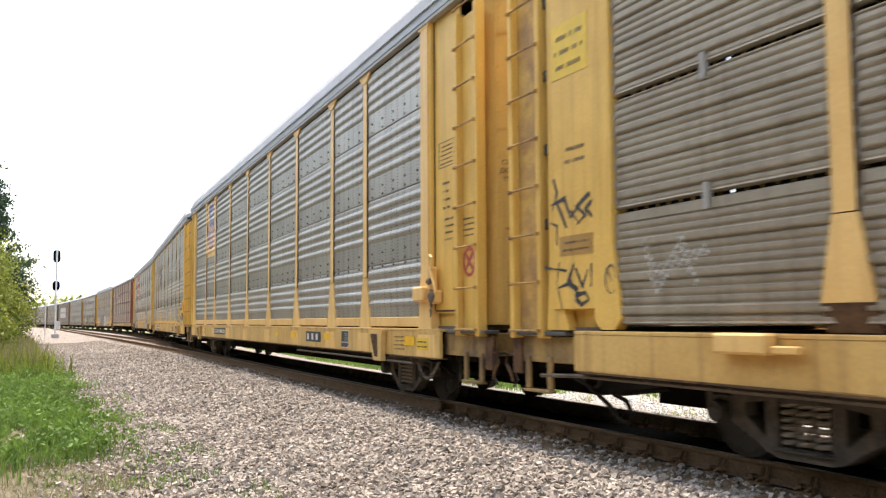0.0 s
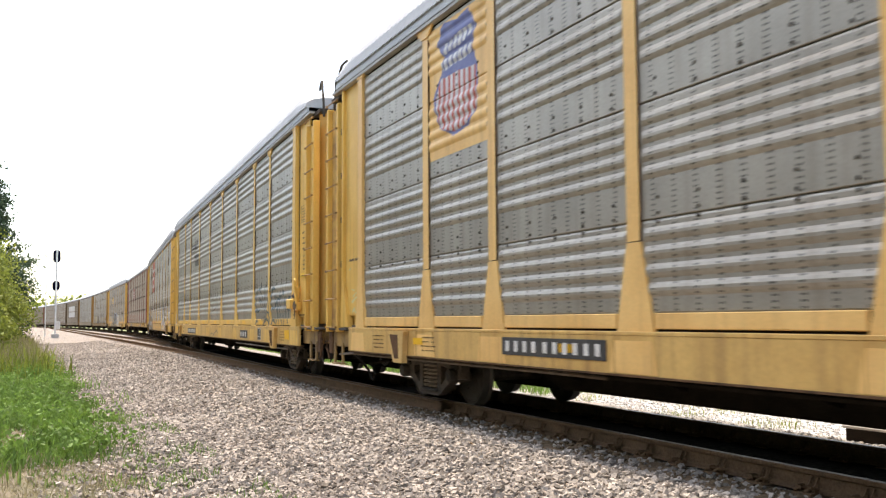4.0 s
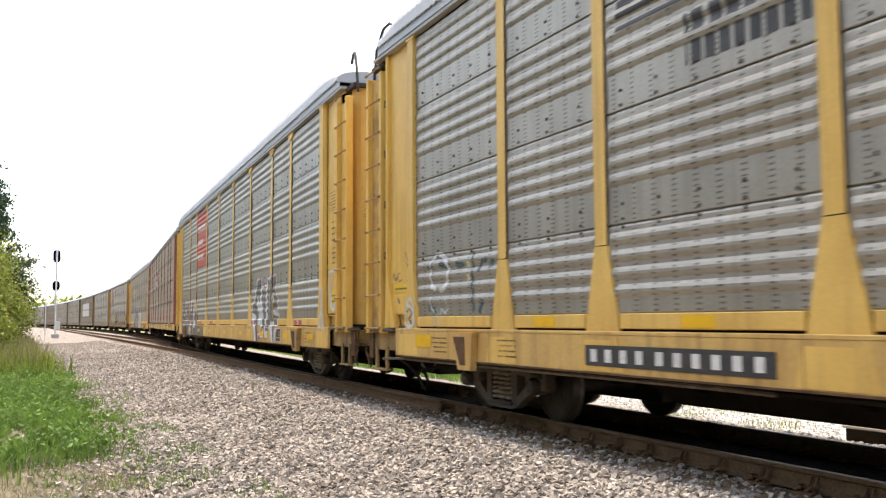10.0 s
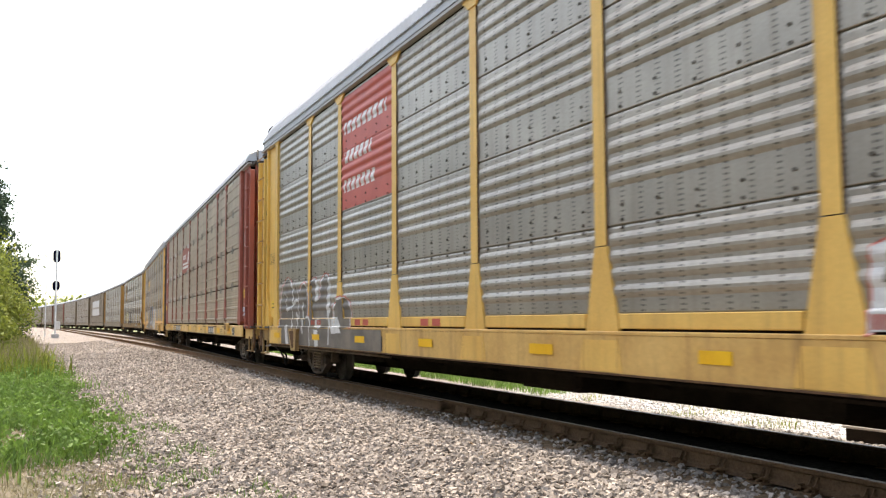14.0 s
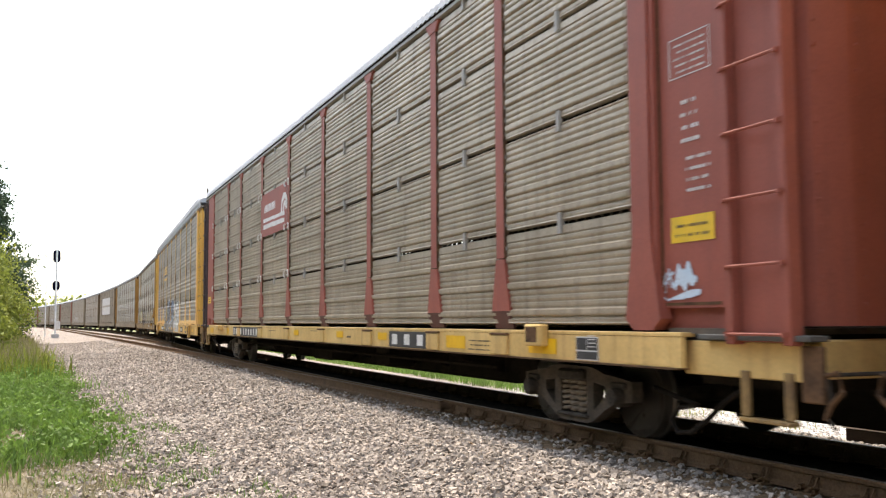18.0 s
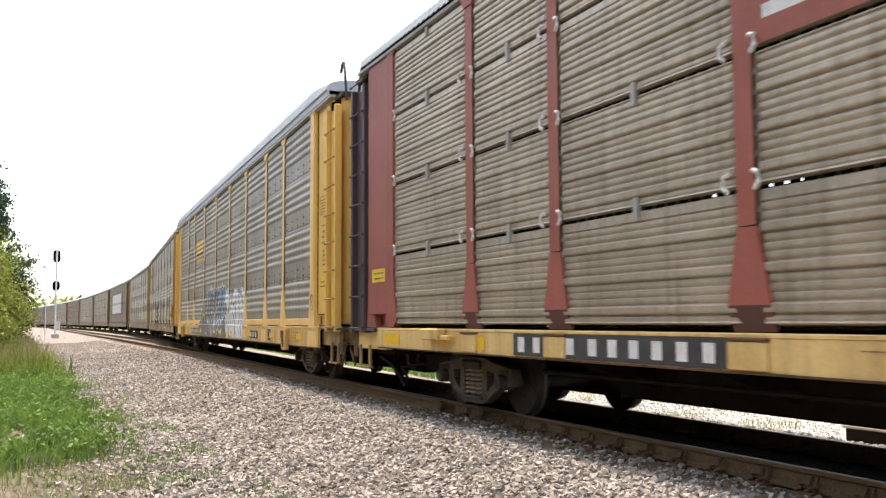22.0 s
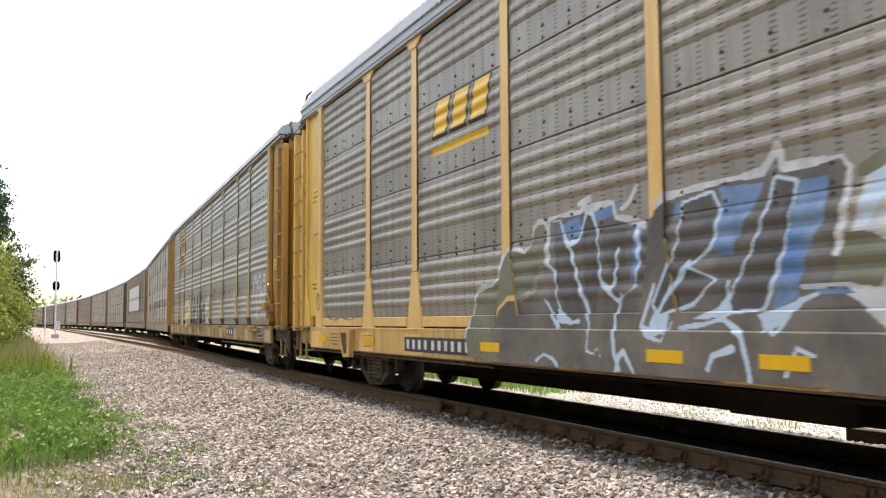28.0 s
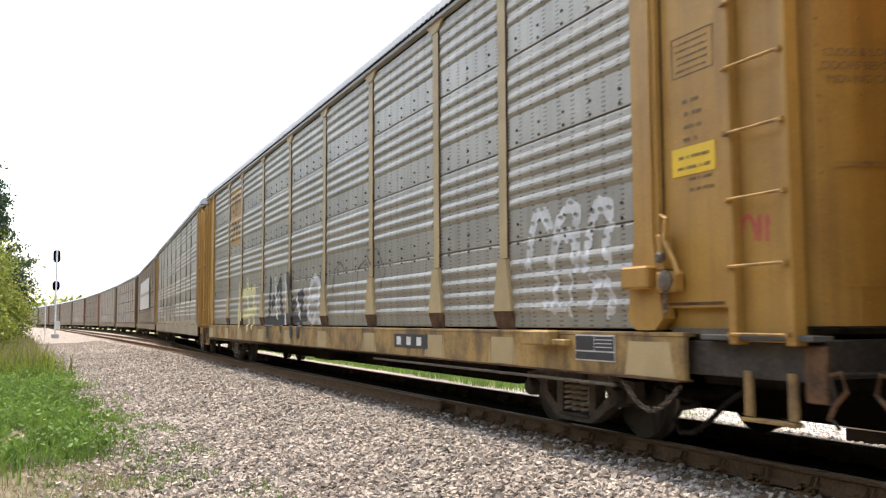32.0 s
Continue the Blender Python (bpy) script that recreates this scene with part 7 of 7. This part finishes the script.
stones("fine_gravel", fine, (0.006, 0.016), "stone", "fine gravel and grit trodden into the soil", 5)
stones("ballast_stones", keep, (0.015, 0.036), "stone", "loose angular grey and pinkish ballast stones", 3)


# ---- grass and weeds on the verge ----
def blades(name, bases, height, width, mat, label, seed, lean=0.35):
    rng = np.random.default_rng(seed)
    B = np.array(bases)
    n = len(B)
    a, h = rng.uniform(0, math.tau, n), rng.uniform(height[0], height[1], n) * rng.uniform(0.6, 1.0, n)
    d = rng.uniform(0, math.tau, n)
    w = rng.uniform(0.6, 1.2, n) * width
    sx, sy = np.cos(a) * w, np.sin(a) * w
    lx, ly = np.cos(d) * h * lean * rng.uniform(0.2, 1, n), np.sin(d) * h * lean * rng.uniform(0.2, 1, n)
    V = np.zeros((n, 6, 3))
    for k, (f, u) in enumerate(((1, 0), (-1, 0), (-0.8, 0.55), (0.8, 0.55), (0.15, 1), (-0.15, 1))):
        V[:, k, 0] = B[:, 0] + sx * f + lx * u * u
        V[:, k, 1] = B[:, 1] + sy * f + ly * u * u
        V[:, k, 2] = B[:, 2] + h * u
    F = np.array([[0, 1, 2, 3], [3, 2, 5, 4]])
    F = (F[None] + (np.arange(n) * 6)[:, None, None]).reshape(-1, 4)
    return fast_mesh(name, V.reshape(-1, 3), F, mat, label, "grass")


def verge(n, x0, x1, y0, y1, seed, power=1.6, patch=0.0, bare=-12.6):
    rng = np.random.default_rng(seed)
    out = []
    while len(out) < n:
        u = rng.random() ** power
        x = x1 + (x0 - x1) * u
        y = rng.uniform(y0, y1)
        edge = 1.5 + 0.4 * noise.noise((x * 0.5, 1.7, 0)) - max(0, (x + 14) * 0.10)
        if y > edge - 0.25 + rng.exponential(0.22):
            continue
        if x > bare and rng.random() < (x - bare) * 0.22:
            continue
        if noise.noise((x * 0.7, y * 0.9, 6)) < patch:
            continue
        out.append((x, y, max(ground_height(x, y), -0.42)))
    return out


blades("grass", verge(46000, -48, -8.6, -3.0, 2.4, 1, 1.3, -0.12, -14.5), (0.08, 0.30), 0.011, "leaf", "lush bright green grass along the gravel", 1, 0.7)
blades("dry_grass", verge(12000, -40, -7.0, -2.5, 2.0, 2, 1.4, -0.35, 9), (0.04, 0.15), 0.006, "leaf_dry", "short dry straw-coloured grass at the gravel's edge", 2, 0.9)
blades("straw", verge(9000, -20, -5.5, 0.0, 2.3, 22, 1.0, -0.45, 9), (0.02, 0.08), 0.004, "leaf_dry", "flattened dead grass on the bare soil", 23, 1.6)
blades("weeds", verge(9000, -85, -28, -3.0, 2.2, 3, 0.9, -0.2), (0.4, 0.9), 0.025, "bush", "tall yellow-green weeds behind the grass", 3)
blades("dry_weeds", verge(5500, -90, -32, -2.0, 2.6, 4, 0.9, -0.2), (0.5, 1.2), 0.016, "leaf_dry", "tall brown dry weeds", 4, 0.5)
rngs = np.random.default_rng(77)
sprigs = [(x, y, max(ground_height(x, y), -0.42)) for x, y in zip(rngs.uniform(-17, -7.5, 5200), rngs.uniform(0.3, 2.35, 5200)) if noise.noise((x * 1.3, y * 1.6, 14)) > 0.02 + 0.12 * max(0, y - 1.6)]
blades("weed_sprigs", sprigs, (0.03, 0.13), 0.007, "leaf", "sparse low green sprigs on the trodden edge", 78, 0.8)
rngf = np.random.default_rng(12)
far = [(x, y, -0.41) for x, y in zip(rngf.uniform(-60, -17, 26000), 10.4 + rngf.exponential(2.6, 26000)) if y > float(np.interp(x, PX, PY)) + 3.3]
blades("far_grass", far, (0.10, 0.30), 0.010, "leaf", "green grass beyond the track", 5, 0.6)
far = [(x, y, -0.41) for x, y in zip(rngf.uniform(-18, -5, 2600), 10.0 + rngf.exponential(1.3, 2600)) if noise.noise((x * 1.1, y, 2)) > 0.15]
blades("far_weeds", far, (0.05, 0.22), 0.006, "bush", "sparse weeds on the white gravel", 6, 0.6)
far = [(x, y, -0.41) for x, y in zip(rngf.uniform(-32, -6, 9000), 12.0 + rngf.exponential(2.5, 9000)) if noise.noise((x * 0.6, y * 0.6, 3)) > -0.2]
blades("far_verge", far, (0.15, 0.5), 0.012, "leaf", "tall green weeds behind the white gravel", 25, 0.6)
sp = [(x, y, -0.40) for x, y in zip(rngf.uniform(-19, -4, 9000), 9.3 + rngf.exponential(1.6, 9000))]
chips = []
for x, o in zip(rngf.uniform(-30, 6, 1500), 0.98 + rngf.exponential(0.16, 1500)):
    px_, py_, _ = track(x, o)
    chips.append((px_, py_, -0.17 if o < 1.3 else ground_height(px_, py_) + 0.012))
stones("wood_chips", chips, (0.012, 0.034), "tie", "brown splinters and rusty scraps beside the rail", 41)
stones("gravel_stones", sp, (0.014, 0.03), "stone_light", "pale loose stones on the gravel road", 8)


# ---- bushes and trees ----
def leaf_cloud(centres, radius, per, size, seed, flat=1.0):
    """Small leaf quads scattered about clump centres."""
    rng = np.random.default_rng(seed)
    C = np.repeat(np.array(centres), per, 0)
    n = len(C)
    o = rng.normal(size=(n, 3)) * radius * np.array([1, 1, flat])
    P = C + o
    u = rng.normal(size=(n, 3))
    u /= np.linalg.norm(u, axis=1, keepdims=True)
    v = np.cross(u, rng.normal(size=(n, 3)))
    v /= np.linalg.norm(v, axis=1, keepdims=True)
    s = rng.uniform(0.5, 1.2, (n, 1)) * size
    V = np.stack([P - u * s, P - v * s * 0.5, P + u * s, P + v * s * 0.5], 1)
    F = np.arange(n * 4).reshape(n, 4)
    return V.reshape(-1, 3), F


def bush(x, y, h, r, mat, label, seed, name="bush", n=46, per=55):
    rnd = random.Random(seed)
    tree = tagged(new(name), label, "bush" if name == "bush" else "tree")
    tree.location = (x, y, -0.42)
    g = Geo()
    g.tube([(0, 0, -0.05), (0.1, 0.05, h * 0.35), (0.05, -0.05, h * 0.75)], 0.09 * h / 4, 7)
    cs = []
    for i in range(n):
        a, e = rnd.uniform(0, math.tau), rnd.uniform(-0.2, 1.0)
        rr = r * rnd.uniform(0.45, 1.0) * math.sqrt(max(0.05, 1 - max(0, e) ** 2 * 0.85))
        c = (rr * math.cos(a), rr * math.sin(a), h * (0.42 + 0.55 * e) if e > 0 else h * rnd.uniform(0.08, 0.42))
        cs.append(c)
        if i % 4 == 0:
            g.tube([(0.05, 0, h * 0.2), (c[0] * 0.6, c[1] * 0.6, c[2] * 0.75), c], 0.025 * h / 4, 5)
    part("trunk", g, "bark", tree)
    V, F = leaf_cloud(cs, r * 0.19, per * 2, 0.11, seed)
    fast_mesh("crown", V, F, mat, "", parent=tree)
    return tree


def conifer(x, y, h, r, label, seed):
    rnd = random.Random(seed)
    tree = tagged(new("pine_tree"), label, "tree")
    tree.location = (x, y, -0.42)
    g = Geo()
    for k in range(8):
        z0, z1 = h * k / 8, h * (k + 1) / 8
        w = 0.26 * (1 - k / 8.5)
        g.tube([(0, 0, z0), (0.02, 0, z1 + 0.02)], max(0.03, w), 9)
    cs = []
    for k in range(26):
        z = h * (0.16 + 0.82 * k / 26)
        reach = r * (1 - (k / 26) ** 1.5) * rnd.uniform(0.75, 1.1) + 0.3
        for j in range(7):
            a = rnd.uniform(0, math.tau)
            L = reach * rnd.uniform(0.65, 1.05)
            tip = (L * math.cos(a), L * math.sin(a), z + L * rnd.uniform(-0.15, 0.28))
            g.tube([(0, 0, z), (tip[0] * 0.5, tip[1] * 0.5, z + 0.05), tip], 0.03, 4)
            for f in (0.35, 0.55, 0.75, 0.9, 1.02):
                cs.append((tip[0] * f + rnd.uniform(-0.15, 0.15), tip[1] * f + rnd.uniform(-0.15, 0.15), z + (tip[2] - z) * f + rnd.uniform(-0.1, 0.2)))
    part("trunk", g, "bark", tree)
    V, F = leaf_cloud(cs, 0.36, 64, 0.14, seed, 0.6)
    fast_mesh("crown", V, F, "pine", "", parent=tree)
    return tree


tufts = [(x, y, z + random.Random(i).uniform(0.05, 0.24)) for i, (x, y, z) in enumerate(verge(620, -44, -11.5, -2.6, 1.9, 31, 1.2, -0.1))]
V, F = leaf_cloud(tufts, 0.11, 46, 0.045, 33, 0.7)
fast_mesh("leafy_weeds", V, F, "leaf", "broad-leaved bright green weeds among the grass", "weeds")
conifer(-75, -2.2, 15.6, 4.2, "tall dark green pine beside the track", 1)
conifer(-69, -3.8, 14.5, 4.0, "dense green pine among the others", 9)
conifer(-92, -4.2, 15, 4.6, "tall dark green pine behind the bushes", 2)
conifer(-64, -5.0, 15, 4.4, "dark green pine at the edge of the verge", 3)
bush(-55, -1.5, 5.9, 2.5, "bush", "large yellow-green leafy bush beside the gravel", 4, n=90, per=70)
bush(-48, -2.2, 5.0, 2.4, "bush", "yellow-green leafy bush beside the gravel", 5, n=80, per=70)
bush(-70, -0.1, 6.2, 2.0, "pine", "dark leafy bush behind the yellow-green one", 6, n=70, per=60)
bush(-41, -1.4, 2.4, 1.7, "bush", "low rounded bush in the weeds", 7, n=40)
bush(-58, -0.1, 3.4, 1.6, "bush", "low olive bush by the gravel", 8, n=40)
rngb = np.random.default_rng(15)
# unseen leaf wall behind the camera, added to cut low light on the cars
back = [(x, -15 + rngb.normal() * 1.5, rngb.uniform(0, 10) + 1.5 * math.sin(x * 0.4)) for x in rngb.uniform(-50, 45, 420)]
V, F = leaf_cloud(back, 1.0, 24, 0.85, 16)
fast_mesh("woods", V, F, "pine", "unseen leaf wall behind the camera, added to block low sky light", "woods")
# continues the pines out of view, added to keep sky light off distant cars
lane = [(x, -9.5 - rngb.uniform(0, 7), rngb.uniform(0, 17) * (0.75 + 0.25 * math.sin(x * 0.13))) for x in rngb.uniform(-340, -52, 900)]
V, F = leaf_cloud(lane, 1.5, 18, 1.3, 17)
fast_mesh("roadside_woods", V, F, "pine", "tall unseen woods along the track, added to dim the distant cars", "woods")
rngw = np.random.default_rng(5)
wood = [(-430 + rngw.uniform(-25, 25), y, 2 + abs(rngw.normal()) * 3.2 + 2.5 * math.sin(y * 0.05)) for y in rngw.uniform(-90, 160, 260)]
V, F = leaf_cloud(wood, 2.4, 26, 1.3, 9)
fast_mesh("far_woods", V, F, "bush", "distant low woods on the horizon", "woods")

# ---- signals ----
sig = tagged(new("railroad_signal"), "two-headed railroad signal on a pale mast, seen from behind", "signal")
sig.location = (-102.0, 4.95, -0.42)
part("foundation", Geo().box(-0.35, 0.35, -0.35, 0.35, 0, 0.45, 0, 0.03), "concrete", sig)
part("mast", Geo().tube([(0, 0, 0.4), (0, 0, 9.05)], 0.085, 10), "mast", sig)
for z, h in ((8.35, 0.66), (5.35, 0.52)):
    head = part("signal_head", Geo().prism([(0.36 * math.cos(a), z + (h - 0.36) * (1 if math.sin(a) > 0 else -1) + 0.36 * math.sin(a)) for a in [k * math.tau / 24 for k in range(24)]], "x", -0.16, -0.12), "hood", sig, "black oval background plate")
    head.rotation_euler = (0, 0, 0)
    bx = part("lamp_housing", Geo().box(-0.36, -0.16, -0.16, 0.16, z - h * 0.75, z + h * 0.75, 0, 0.03), "hood", head)
    for dz in (-0.3, 0, 0.3):
        part("lens_hood", Geo().lathe([(-0.62, 0.12), (-0.36, 0.12), (-0.36, 0.10), (-0.60, 0.11)], (0, 0, z + dz * h / 0.6), 12, 0, "x"), "hood", head)
for z0, z1, yb in ((6.35, 6.39, -1.0), (6.9, 6.93, -0.9)):
    part("service_arm", Geo().box(-0.12, 0.12, yb, 0.0, z0, z1), "mast", sig)
part("relay_box", Geo().box(-0.2, 0.2, 0.05, 0.45, 0.9, 1.75, 0, 0.02), "white", sig, "white relay box on the mast")
pole = tagged(new("signal_pole"), "slim grey pole with a bracket beside the signal", "pole")
pole.location = (-112, 4.4, -0.42)
part("shaft", Geo().tube([(0, 0, 0), (0, 0, 5.8)], 0.06, 8), "mast", pole)
part("bracket", Geo().tube([(0, 0, 5.0), (0, 0.95, 5.0), (0, 0.95, 3.0)], 0.03, 6), "mast", pole)
pole = tagged(new("utility_pole"), "distant pale pole above the train", "pole")
pole.location = (-300, 3.6, -0.42)
part("shaft", Geo().tube([(0, 0, 0), (0, 0, 9.0)], 0.25, 8), "mast", pole)

# ---- small things beyond the track ----
trough = tagged(new("cable_trough"), "low dark cable trough with a pale lid beside the rail", "trough")
trough.location = (0, 0, 0)
part("body", Geo().box(-8.62, -5.2, 9.80, 10.35, -0.43, -0.205, 0, 0.01), "under", trough)
part("lid", Geo().box(-8.66, -5.2, 9.78, 10.38, -0.204, -0.165, 0, 0.01), "concrete", trough)
for i, (x, y, w, h) in enumerate(((-17.6, 13.2, 1.3, 0.62), (-15.4, 13.6, 1.0, 0.55))):
    blk = tagged(new("concrete_block"), "pale concrete block with a dark box beside it", "block", "blocks beyond the track")
    blk.location = (x, y, -0.415)
    part("body", Geo().box(-w / 2, w / 2, -0.3, 0.3, 0.0, h, 0, 0.03), "concrete", blk)
    part("side_box", Geo().box(w / 2, w / 2 + 0.7, -0.25, 0.25, 0.0, 0.3, 0, 0.02), "under", blk)


# ---- motion of the train ----
def car_pose(s):
    ax, ay, _ = track(s - 10.06)
    bx, by, _ = track(s + 10.06)
    return pose((ax + bx) / 2, (ay + by) / 2, 0, 0, 0, math.degrees(math.atan2(by - ay, bx - ax)))


def motions():
    """The train rolls along the track; the wheels of the cars that come near turn with it."""
    for ob, s0 in TRAIN:
        walk(ob, [(t, car_pose(s0 + gone(t))) for t in np.arange(0, 32.01, 0.5)])
    times = np.arange(0, 32.01, 0.1)
    dist = [gone(t) for t in times]
    for w in WHEELS:
        x, y, z = w.location
        walk(w, [(t, pose(x, y, z, 0, math.degrees(d / 0.416), 0)) for t, d in zip(times, dist)])


motions()
